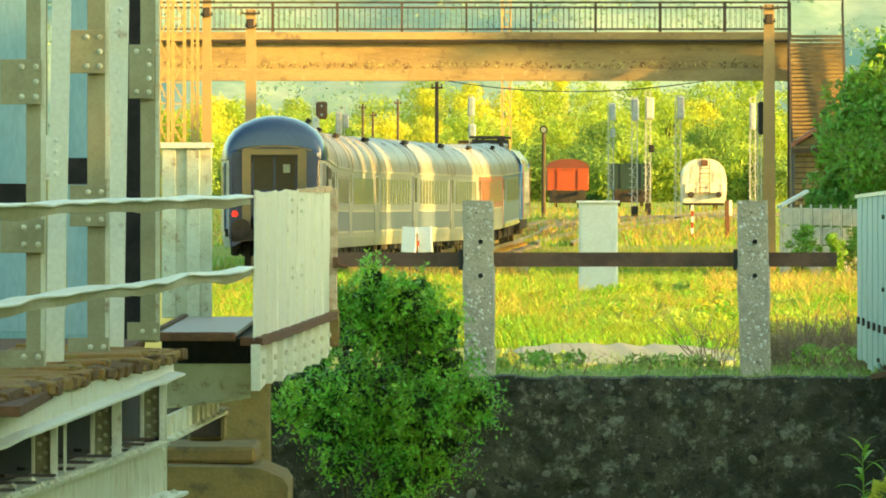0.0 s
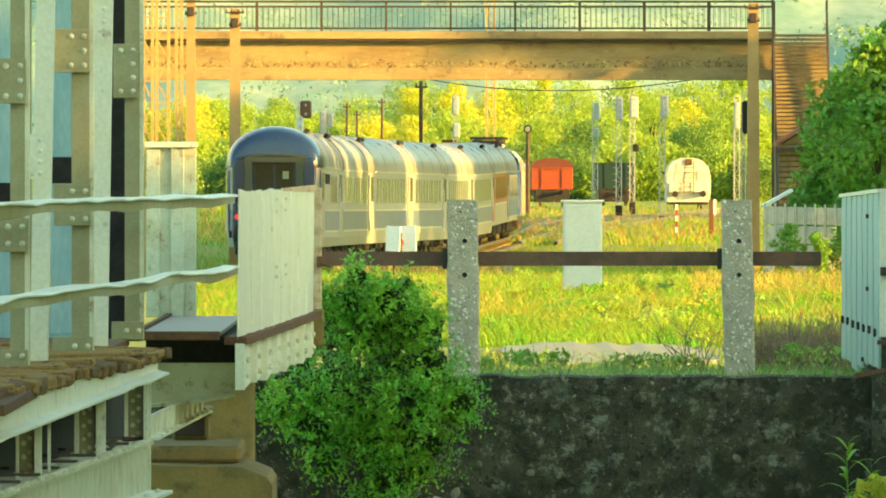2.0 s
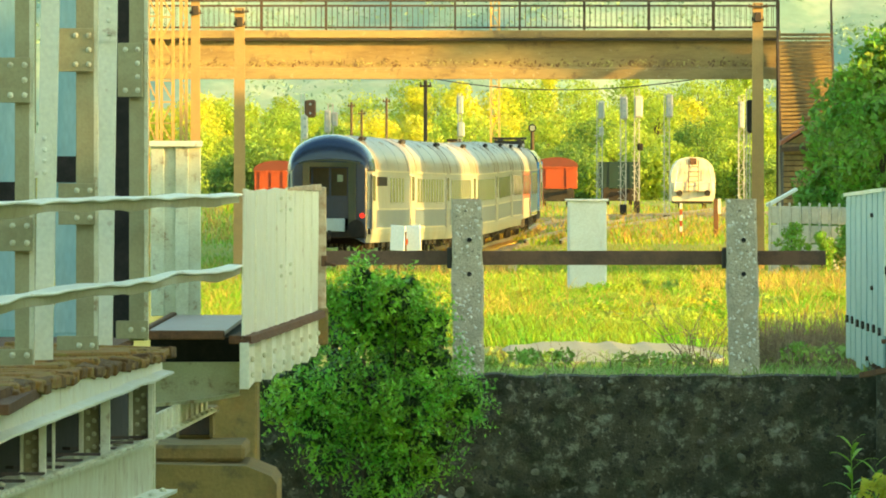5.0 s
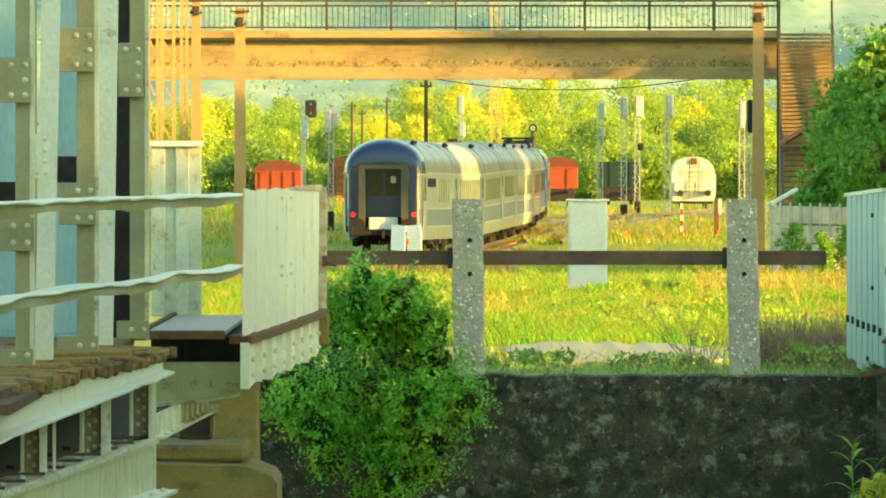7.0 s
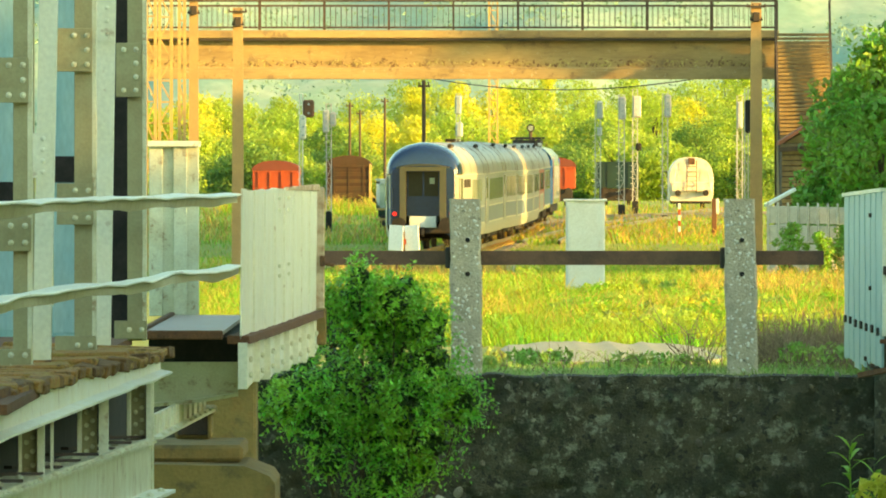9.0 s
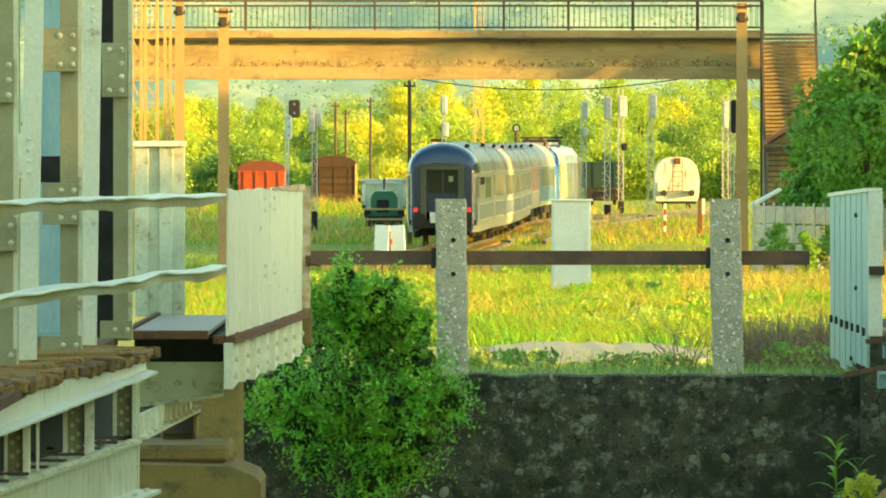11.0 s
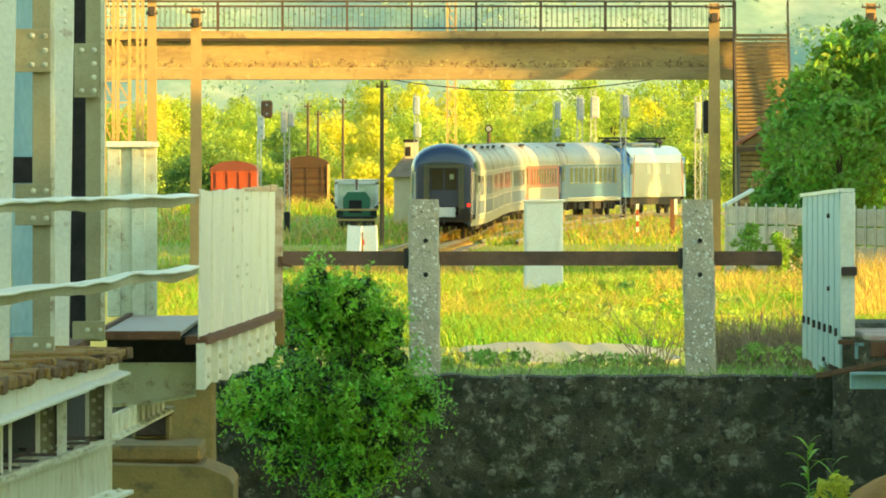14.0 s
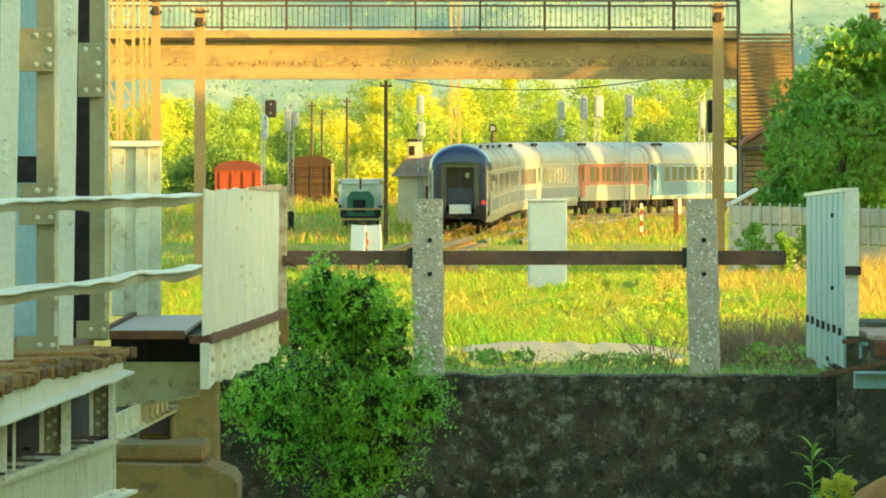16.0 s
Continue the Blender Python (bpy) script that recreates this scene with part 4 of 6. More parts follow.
    part("stair_core", bm, STEPC, st)


build_footbridge()


# ---- masts and poles ----
def concrete_pole(x, y, top, width, arms=True):
    p = thing("telegraph_pole", "tapering concrete pole glowing in evening sun", "pole", (x, y, land(y) - 0.2), 0, "concrete poles of the yard")
    h = top - land(y) + 0.2
    bm = B()
    m = Matrix.Translation((0, 0, h / 2))
    bmesh.ops.create_cone(bm, cap_ends=True, segments=4, radius1=width * 0.80, radius2=width * 0.62, depth=h, matrix=m @ pose(0, 0, 0, 0, 0, 45))
    part("shaft", bm, CONC_POLE, p)
    if arms:
        for dz in (0.12, 0.5):
            bm = B()
            box(bm, (0, -width * 0.6, h - dz), (0.62 - dz * 0.5, 0.05, 0.05))
            for i in (-0.5, -0.2, 0.2, 0.5):
                rod(bm, (i * (0.55 - dz * 0.5), -width * 0.6, h - dz), (i * (0.55 - dz * 0.5), -width * 0.6, h - dz + 0.09), 0.018)
            part("crossarm", bm, DARK_STEEL, p)
        bm = B()
        box(bm, (0, -width * 0.7, h - 0.42), (0.2, 0.16, 0.28), 0.02)
        part("junction_box", bm, DARK_STEEL, p)


concrete_pole(-6.022, 450, 7.384, 0.33)
concrete_pole(-7.409, 455, 7.776, 0.29)
concrete_pole(9.111, 440, 7.425, 0.34)
concrete_pole(13.797, 445, 7.48, 0.34)


def lattice_mast(name, label, x, y, z0, z1, w, material, group="", legs=0.035, pitch=0.45, category="mast"):
    p = thing(name, label, category, (x, y, z0), 0, group)
    h = z1 - z0
    for sx in (-0.5, 0.5):
        for sy in (-0.5, 0.5):
            bm = B()
            bar(bm, (sx * w, sy * w, 0), (sx * w, sy * w, h), legs, legs)
            part("leg", bm, material, p)
    bm = B()
    n = max(2, int(h / pitch))
    for i in range(n):
        za, zb = h * i / n, h * (i + 1) / n
        s = 1 if i % 2 else -1
        for sy in (-0.5, 0.5):
            bar(bm, (-s * w * 0.5, sy * w, za), (s * w * 0.5, sy * w, zb), legs * 0.7, legs * 0.5)
            bar(bm, (-0.5 * w, sy * w, zb), (0.5 * w, sy * w, zb), legs * 0.7, legs * 0.5)
        bar(bm, (0.5 * w, -s * w * 0.5, za), (0.5 * w, s * w * 0.5, zb), legs * 0.7, legs * 0.5)
    stuff("lacing", bm, material, p)
    return p


for X, D2, ww in ((270, 440, 0.26), (296, 442, 0.34), (325, 452, 0.16)):
    lattice_mast("lattice_pylon", "ochre lattice pylon in evening sun", aside(X, D2), D2, land(D2), 9.5, ww, YELLOW_LAT, "ochre lattice pylons", 0.085, 0.6)


lattice_mast("lattice_pylon", "ochre lattice mast behind the yard", 3.454, 1010, land(1010), 14.164, 0.55, YELLOW_LAT, "ochre lattice pylons", 0.12, 1.0)


def signal(X, top, D, base_dark=0.0, heads=(), w=0.26, material=None, foot=None):
    """A colour-light signal on a lattice mast; heads: (dx, height of top, width, height, material)."""
    x, z1 = aside(X, D), level(top, D)
    p = lattice_mast("railway_signal", "pale lattice signal mast with lamp head", x, D, land(D), z1, w, material or GALV, "signal masts", 0.05, 0.5, "signal")
    if base_dark:
        bm = B()
        box(bm, (0, 0, base_dark / 2), (w * 1.3, w * 1.3, base_dark), 0.03)
        part("foot", bm, BLACK, p, "black painted foot")
    for dx, dtop, hw, hh, m in heads:
        bm = B()
        zc = z1 - land(D) - dtop - hh / 2
        box(bm, (dx, -w * 0.7, zc), (hw, 0.16, hh), min(hw, hh) * 0.2)
        hd = part("lamp_head", bm, m, p)
        bm = B()
        k = max(1, round(hh / 0.35))
        for i in range(k):
            zz = zc - hh / 2 + hh * (i + 0.5) / k
            rod(bm, (dx, -w * 0.7 - 0.08, zz), (dx, -w * 0.7 - 0.1, zz), 0.06, 0.06, 10)
        stuff("lamp_lenses", bm, BLACK if m is BLACK else SIGGREY, hd)
    bm = B()
    for i in range(12):
        box(bm, (-w * 0.75, 0, 0.8 + i * 0.35), (w * 0.5, 0.03, 0.03))
    stuff("ladder_rungs", bm, GALV, p)
    return p


signal(536, 166, 730, 0.8, ((0.36, 0.3, 0.55, 0.85, WAGON_BROWN), (0.1, 1.0, 0.3, 1.2, GALV)), 0.16)
signal(585, 184, 735, 1.0, ((-0.14, 0.3, 0.32, 1.1, SIGPALE), (0.2, 0.4, 0.32, 0.7, SIGPALE)), 0.24, SIGPALE)
signal(814, 166, 800, 0.6, ((0.0, 0.1, 0.36, 1.0, SIGGREY), (0.05, 1.5, 0.4, 0.8, SIGGREY)), 0.2, SIGGREY)
signal(1061, 178, 850, 0.6, ((0.1, 0.05, 0.36, 1.0, SIGGREY), (0.1, 1.5, 0.3, 0.5, SIGGREY)), 0.3, SIGGREY)
signal(1103, 168, 850, 0.8, ((0.05, 0.1, 0.4, 1.3, SIGPALE),), 0.3, SIGPALE)
signal(1127, 158, 900, 0.8, ((0.1, 0.4, 0.5, 1.3, SIGPALE), (0.2, 3.2, 0.35, 0.45, BLACK)), 0.28, SIGPALE)
signal(1180, 166, 850, 0.2, ((0.15, 0.05, 0.4, 1.3, SIGPALE),), 0.3, SIGPALE)
signal(1312, 170, 800, 0.2, ((0.0, 0.3, 0.3, 1.4, SIGPALE),), 0.28, SIGPALE)
signal(1324, 158, 780, 0.2, ((0.17, 0.55, 0.48, 1.7, BLACK),), 0.18, SIGPALE)


def wood_pole(X, top, D, r=0.10):
    p = thing("wooden_pole", "dark tarred wooden pole", "pole", (aside(X, D), D, land(D) - 0.2), 0, "wooden poles")
    h = level(top, D) - land(D)
    bm = B()
    rod(bm, (0, 0, 0), (0, 0, h), r, r * 0.75, 8)
    part("shaft", bm, WOODPOLE, p)
    bm = B()
    box(bm, (0, 0, h - 0.25), (0.5, 0.08, 0.09))
    for i in (-0.2, 0.2):
        rod(bm, (i, 0, h - 0.22), (i, 0, h - 0.08), 0.03)
    part("crossarm", bm, WOODPOLE, p)


for X, tp, D2 in ((753, 134, 640), (622, 176, 1000), (684, 168, 1000), (640, 190, 1030)):
    wood_pole(X, tp, D2)


def yard_lamp():
    p = thing("yard_lamp", "round lamp on a short dark pole", "lamp", (5.169, 880, land(880)))
    bm = B()
    rod(bm, (0, 0, 0), (0, 0, 5.1), 0.13, 0.1)
    part("pole", bm, WOODPOLE, p)
    bm = B()
    rod(bm, (0, -0.05, 5.15), (0, -0.22, 5.1), 0.2, 0.24, 14)
    part("lamp_head", bm, BLACK, p)
    bm = B()
    rod(bm, (0, -0.22, 5.1), (0, -0.25, 5.09), 0.16, 0.16, 14)
    part("lens", bm, SIGGREY, p)


yard_lamp()


def wire(name, a, b, sag, r=0.012, label="thin dark overhead wire above the tracks"):
    a, b = Vector(a), Vector(b)
    cu = bpy.data.curves.new(name, "CURVE")
    cu.dimensions, cu.bevel_depth, cu.bevel_resolution = "3D", r, 1
    sp = cu.splines.new("POLY")
    n = 24
    sp.points.add(n)
    for i in range(n + 1):
        f = i / n
        p = a.lerp(b, f)
        p.z -= 4 * sag * f * (1 - f)
        sp.points[i].co = (*p, 1)
    cu.materials.append(BLACK)
    return tagged(new(name, cu), label, "wire")


wire("overhead_wire", (-0.857, 640, 6.502), (11.679, 560, 6.389), 0.7, 0.022)
wire("overhead_wire", (-0.857, 640, 6.549), (-12.595, 700, 7.18), 0.25, 0.018)


# ---- rolling stock standing in the yard, seen end-on ----
def wagon(name, label, X, D, w, h_body, material, roof_mat, ribs=4, arched=True, low=-0.15, planks=0):
    x, z = aside(X, D), land(D) - low
    p = thing(name, label, "wagon", (x, D, z), 0, "")
    bm = B()
    box(bm, (0, 5, 1.1 + h_body / 2), (w, 10, h_body), 0.03)
    part("body", bm, material, p)
    bm = B()
    for i in range(ribs):
        box(bm, (-w / 2 + w * (i + 0.5) / ribs, -0.03, 1.1 + h_body / 2), (0.09, 0.08, h_body - 0.1))
    for z2 in (1.16, 1.1 + h_body - 0.06):
        box(bm, (0, -0.03, z2), (w, 0.09, 0.1))
    stuff("end_ribs", bm, material, p)
    for i in range(planks):
        bm = B()
        box(bm, (0, -0.012, 1.2 + (h_body - 0.1) * (i + 0.5) / planks), (w - 0.04, 0.05, (h_body - 0.1) / planks - 0.03), 0.008)
        part("plank", bm, material, p)
    bm = B()
    if arched:
        pts = [(math.cos(math.pi * i / 12) * (w / 2 + 0.06), 1.1 + h_body + math.sin(math.pi * i / 12) * 0.62) for i in range(13)]
        prism(bm, pts, 10.2, "y", -0.1)
        part("roof", bm, roof_mat, p)
    bm = B()
    box(bm, (0, 5, 0.68), (w * 0.85, 10.0, 0.8), 0.03)
    part("underframe", bm, UNDER, p)
    for s in (-0.87, 0.87):
        bm = B()
        rod(bm, (s, -0.05, 0.95), (s, -0.6, 0.95), 0.1, 0.1)
        rod(bm, (s, -0.6, 0.95), (s, -0.66, 0.95), 0.22, 0.22, 14)
        part("buffer", bm, UNDER, p)
    for y in (1.6, 8.4):
        for s in (-0.75, 0.75):
            bm = B()
            rod(bm, (s - 0.07, y, 0.46), (s + 0.07, y, 0.46), 0.46, 0.46, 18)
            part("wheel", bm, UNDER, p)
    return p


wagon("goods_wagon", "orange-red steel goods wagon with ribbed end", 491, 930, 2.85, 1.65, WAGON_RED, WAGON_ROOF, 4, True, 0.2)
brown = wagon("goods_wagon", "brown wooden covered wagon with its sunlit edge as an ochre bar", 620, 945, 2.7, 2.05, WAGON_WOOD, WAGON_WOOD, 3, True, 0.3, 9)
# Ochre bar that paints sunlight on the wagon's right edge.
bm = B()
box(bm, (1.33, -0.05, 2.15), (0.14, 0.14, 2.2), 0.02)
part("lit_edge_bar", bm, YELLOW_LAT, brown, "ochre bar painting the wagon's sunlit edge")
wagon("goods_wagon", "red covered wagon with arched roof", 985, 990, 2.7, 1.45, WAGON_RED, WAGON_ROOF, 2)
# This wagon's shade is put into its very dark green.
wagon("goods_wagon", "dark green goods wagon, shade put into its colour", 1097, 1000, 2.7, 1.75, WAGON_GREEN, WAGON_GREEN, 2, False)


def tank_wagon():
    D = 950
    p = thing("tank_wagon", "cream tank wagon with end ladder and stains", "wagon", (15.645, D, land(950) + 0.15))
    bm = B()
    pts = [(1.30, 0.45), (1.36, 0.95), (1.38, 1.7), (1.36, 2.1), (1.22, 2.6), (0.95, 2.95), (0.6, 3.14), (0.2, 3.2)]
    prism(bm, pts + [(-a, z) for a, z in reversed(pts)], 10, "y", 0.0)
    part("tank", bm, TANK, p)
    bm = B()
    box(bm, (0, -0.06, 2.95), (0.42, 0.14, 0.4), 0.03)
    part("end_valve", bm, WAGON_BROWN, p)
    bm = B()
    box(bm, (0, -0.1, 1.35), (2.5, 0.2, 0.6), 0.04)
    part("end_platform", bm, TANK, p)
    bm = B()
    for s in (-0.3, 0.3):
        bar(bm, (s, -0.32, 1.0), (s, -0.2, 3.0), 0.05, 0.04)
    for i in range(6):
        bar(bm, (-0.3, -0.31, 1.1 + i * 0.3), (0.3, -0.31, 1.1 + i * 0.3), 0.035, 0.035)
    part("ladder", bm, WAGON_BROWN, p, "rust-brown end ladder")
    bm = B()
    for s in (-1.2, 1.2):
        bar(bm, (s, -0.3, 1.0), (s * 0.8, -0.2, 2.6), 0.05, 0.05)
    bar(bm, (-1.2, -0.3, 2.4), (1.2, -0.3, 2.4), 0.05, 0.05)
    part("end_frame", bm, TANK, p)
    bm = B()
    box(bm, (0, 5.3, 0.66), (2.4, 10.4, 0.75), 0.03)
    part("underframe", bm, UNDER, p)
    for s in (-0.87, 0.87):
        bm = B()
        rod(bm, (s, -0.05, 0.95), (s, -0.66, 0.95), 0.16, 0.2, 14)
        part("buffer", bm, UNDER, p)
        for y in (1.5, 8.5):
            bm = B()
            rod(bm, (s * 0.86 - 0.07, y, 0.46), (s * 0.86 + 0.07, y, 0.46), 0.46, 0.46, 18)
            part("wheel", bm, UNDER, p)


tank_wagon()


def draisine():
    """The small green rail trolley."""
    p = thing("rail_trolley", "green motor rail trolley with white-framed cab", "trolley", (-2.105, 745, land(745) + 0.0))
    bm = B()
    box(bm, (0, 1.5, 0.45), (1.8, 4.0, 0.55), 0.03)
    part("frame", bm, UNDER, p)
    bm = B()
    prism(bm, [(-0.66, 0.7), (0.66, 0.7), (0.66, 1.62), (0.45, 1.92), (-0.45, 1.92), (-0.66, 1.62)], 1.3, "y", -0.1)
    h = part("engine_hood", bm, mat("bottle_green_paint", (0.018, 0.15, 0.085), 0.4, 0, (0.03, 0.11, 0.06), 3, 0.6, 0.1, 20), p)
    bm = B()
    box(bm, (-0.06, -0.12, 1.2), (0.62, 0.03, 0.62), 0.01)
    part("grille", bm, BLACK, h)
    bm = B()
    rod(bm, (0.0, 0.3, 2.0), (0.0, 0.3, 2.55), 0.05)
    part("exhaust", bm, RUST, p)
    bm = B()
    for x in (-1.0, 0.0, 1.0):
        box(bm, (x, 1.36, 1.75), (0.17, 0.12, 1.3))
    for z in (1.15, 2.38):
        box(bm, (0, 1.36, z), (2.17, 0.12, 0.16))
    box(bm, (0, 1.9, 2.50), (2.3, 1.3, 0.08), 0.02)
    part("cab_frame", bm, WHITE, p, "white cab window frame and roof")
    bm = B()
    box(bm, (0, 2.4, 1.4), (2.0, 0.1, 1.5), 0.02)
    part("cab_back", bm, WAGON_GREEN, p)
    for x in (-1.2, 1.2):
        bm = B()
        bar(bm, (x * 0.9, 1.3, 1.35), (x, 1.1, 1.45), 0.05, 0.05)
        box(bm, (x, 1.08, 1.5), (0.14, 0.05, 0.22), 0.02)
        part("side_mirror", bm, BLACK, p)
    for x in (-0.5, 0.5):
        bm = B()
        box(bm, (x, 1.43, 1.77), (0.88, 0.02, 1.1))
        part("pane", bm, CABPANE, p, "pale green cab window")
    bm = B()
    box(bm, (0, -0.5, 1.05), (2.2, 0.07, 0.09))
    box(bm, (0, -0.5, 0.55), (2.2, 0.07, 0.09))
    part("bumper_bar", bm, YELLOW_LAT, p)
    for x in (-0.72, 0.72):
        for y in (0.2, 2.8):
            bm = B()
            rod(bm, (x - 0.05, y, 0.38), (x + 0.05, y, 0.38), 0.38, 0.38, 16)
            part("wheel", bm, UNDER, p)


draisine()


def hut():
    D = 800
    z = land(800)
    p = thing("track_hut", "small cream plastered hut with grey hipped roof", "hut", (1.16, D, z))
    bm = B()
    box(bm, (0, 1.5, 1.25), (2.914, 3, 2.6))
    part("wall", bm, PLASTER, p)
    bm = B()
    w = 1.844
    base = [bm.verts.new(v) for v in ((-w, -0.4, 2.5), (w, -0.4, 2.5), (w, 3.4, 2.5), (-w, 3.4, 2.5))]
    ridge = [bm.verts.new(v) for v in ((-w * 0.45, 1.5, 3.7), (w * 0.45, 1.5, 3.7))]
    bm.faces.new(base)
    bm.faces.new((base[0], base[1], ridge[1], ridge[0])), bm.faces.new((base[2], base[3], ridge[0], ridge[1]))
    bm.faces.new((base[1], base[2], ridge[1])), bm.faces.new((base[3], base[0], ridge[0]))
    part("roof", bm, ROOFGREY, p)
    bm = B()
    box(bm, (-0.55, 1.4, 3.7), (0.7, 0.5, 1.3), 0.02)
    ch = part("chimney", bm, PLASTER, p, "pale chimney")
    bm = B()
    box(bm, (-0.55, 1.4, 4.4), (0.82, 0.62, 0.16), 0.02)
    box(bm, (-0.72, 1.12, 3.85), (0.3, 0.06, 0.5))
    part("soot_cap", bm, BLACK, ch, "sooty chimney cap")
    bm = B()
    box(bm, (0.4, -0.03, 1.0), (0.8, 0.06, 2.0))
    part("door", bm, WAGON_BROWN, p)


hut()


def cabinet():
    D = 315.0
    p = thing("relay_cabinet", "pale grey steel relay cabinet standing in grass", "cabinet", (2.986, D, land(315) - 0.05))
    h = 1.991 - land(315)
    w = 0.808
    bm = B()
    box(bm, (0, 0.3, h / 2), (w, 0.6, h), 0.012)
    part("body", bm, CABINET, p)
    bm = B()
    box(bm, (0, -0.012, h / 2 + 0.06), (w - 0.07, 0.02, h - 0.26), 0.006)
    d = part("door", bm, CABINET, p)
    bm = B()
    box(bm, (w * 0.36, -0.035, h * 0.55), (0.025, 0.03, 0.12), 0.004)
    part("handle", bm, GALV, d)
    bm = B()
    box(bm, (0, 0.3, h + 0.02), (w + 0.09, 0.72, 0.05), 0.012)
    part("lid", bm, WHITE, p)
    bm = B()
    box(bm, (0, 0.3, 0.06), (w + 0.06, 0.66, 0.16), 0.01)
    part("plinth", bm, CONCRETE, p)


cabinet()


def white_boards():
    for X, tilt in ((704, 3), (732, -3)):
        D = 395
        p = thing("marker_board", "white lineside marker board on a short post", "sign", (aside(X, D), D, land(D) - 0.1), -31, "white marker boards")
        bm = B()
        box(bm, (0, 0, 1.12), (0.43, 0.03, 0.66), 0.006, pose(0, 0, 0, 0, tilt, 0))
        part("board", bm, BOARD, p)
        bm = B()
        rod(bm, (0, 0.03, 0), (0, 0.03, 1.2), 0.03)
        part("stake", bm, DARK_STEEL, p)
    p = thing("marker_stake", "thin dark stake with red plate", "stake", (-0.967, 394, land(394) - 0.1))
    bm = B()
    rod(bm, (0, 0, 0), (0.0, 0, 1.28), 0.022)
    part("stake", bm, WOODPOLE, p)
    bm = B()
    box(bm, (0.03, -0.03, 1.02), (0.06, 0.02, 0.14))
    part("plate", bm, WAGON_RED, p)


white_boards()


def small_posts():
    D = 690
    p = thing("striped_stake", "white stake with red bands", "stake", (10.799, D, land(D)))
    for i in range(6):
        bm = B()
        box(bm, (0, 0, 0.15 + i * 0.26), (0.12, 0.12, 0.26), 0.01)
        part("band", bm, WHITE if i % 2 else WAGON_RED, p)
    p = thing("marker_post", "orange-brown marker post with white top", "post", (12.389, D, land(D)))
    bm = B()
    box(bm, (0, 0, 0.9), (0.22, 0.2, 1.8), 0.02)
    part("shaft", bm, WAGON_BROWN, p)
    bm = B()
    box(bm, (0.14, 0, 1.45), (0.14, 0.22, 0.7), 0.02)
    part("plate", bm, WHITE, p)
    p = thing("marker_stone", "small pale boundary stone beside the track", "stone", (1.966, 430, land(430)))
    bm = B()
    box(bm, (0, 0, 0.28), (0.24, 0.22, 0.6), 0.03)
    part("stone", bm, PLASTER, p)


small_posts()


def fence():
    D = 400
    f = thing("panel_fence", "pale concrete panel fence partly overgrown", "fence")
    zt = 1.678
    for i in range(22):
        x = 8.595 + i * 0.27
        for k in range(4):
            bm = B()
            box(bm, (x + 0.135, D + i * 0.3, zt - 0.006 * i - 0.27 - 0.5 * k), (0.20, 0.06, 0.465), 0.02)
            part("panel", bm, SLATE, f)
        bm = B()
        box(bm, (x, D + i * 0.3 - 0.02, (zt + land(400)) / 2 - 0.006 * i - 0.06), (0.06, 0.12, zt - land(400) + 0.24), 0.015)
        part("post", bm, SLATE, f)
    s = thing("lean_to_shed", "small shed with white sheet roof", "shed", (9.251, 412, land(412)))
    bm = B()
    prism(bm, [(-0.45, 1.92), (0.35, 2.36), (0.37, 2.29), (-0.42, 1.84)], 3, "y", 0)
    part("roof", bm, WHITE, s)
    bm = B()
    box(bm, (0.12, 1.6, 0.92), (0.5, 2.4, 1.84))
    part("wall", bm, SLATE, s)
    h = thing("red_roofed_house", "small house with red tiled roof beside the stair", "house", (11.267, 462, land(462)))
    bm = B()
    box(bm, (0.3, 1.9, 1.8), (2.4, 3.4, 3.7))
    w = part("wall", bm, WOODPOLE, h, "dark weathered boarded wall")
    for k in range(22):
        bm = B()
        box(bm, (0.3, 0.17, 0.12 + k * 0.165), (2.44, 0.05, 0.135), 0.008)
        part("board", bm, STEPC, w)
    bm = B()
    prism(bm, [(-0.82, 3.86), (0.55, 4.72), (1.9, 3.86)], 3.8, "y", 0.1)
    part("gable", bm, CONC_PIER, h, "tan plastered gable")
    for a, b in (((-1.0, 3.80), (0.55, 4.76)), ((0.55, 4.76), (2.1, 3.80))):
        bm = B()
        prism(bm, [a, b, (b[0], b[1] + 0.11), (a[0], a[1] + 0.11)], 4.1, "y", -0.05)
        part("roof_slope", bm, ROOFRED, h, "red tiled roof slope")
    bm = B()
    bar(bm, (-1.0, -0.1, 3.66), (1.0, -0.1, 3.80), 0.14, 0.14)
    part("eave_beam", bm, WOODPOLE, h, "dark eave beam")


fence()

# ---- the track and its train ----
COACH = 26.6          # metres from coupling to coupling
SIDE = (-4.75, -4.72, -4.5, -3.85, -2.72, -1.5, -0.48, 0.5, 1.25, 1.85, 2.35, 2.85, 3.28, 3.7, 4.28, 5.3, 7.4, 11.2, 16.6, 23.2, 30.8)
RISE = (0.05, -0.12, -0.22, -0.29, -0.34, -0.40, -0.44, -0.40, -0.31, -0.31, -0.3, -0.27, -0.22, -0.16, -0.1, -0.02, 0.05, 0.1, 0.13, 0.15, 0.15)


def spline(row, u):
    """Smooth curve through equally spaced values."""
    i = min(max(int(math.floor(u)), 0), len(row) - 2)
    f = u - i
    p0, p1, p2, p3 = (row[min(max(k, 0), len(row) - 1)] for k in (i - 1, i, i + 1, i + 2))
    if i == 0:
        p0 = 2 * p1 - p2
    if i == len(row) - 2:
        p3 = 2 * p2 - p1
    return p1 + 0.5 * f * (p2 - p0 + f * (2 * p0 - 5 * p1 + 4 * p2 - p3 + f * (3 * (p1 - p2) + p3 - p0)))


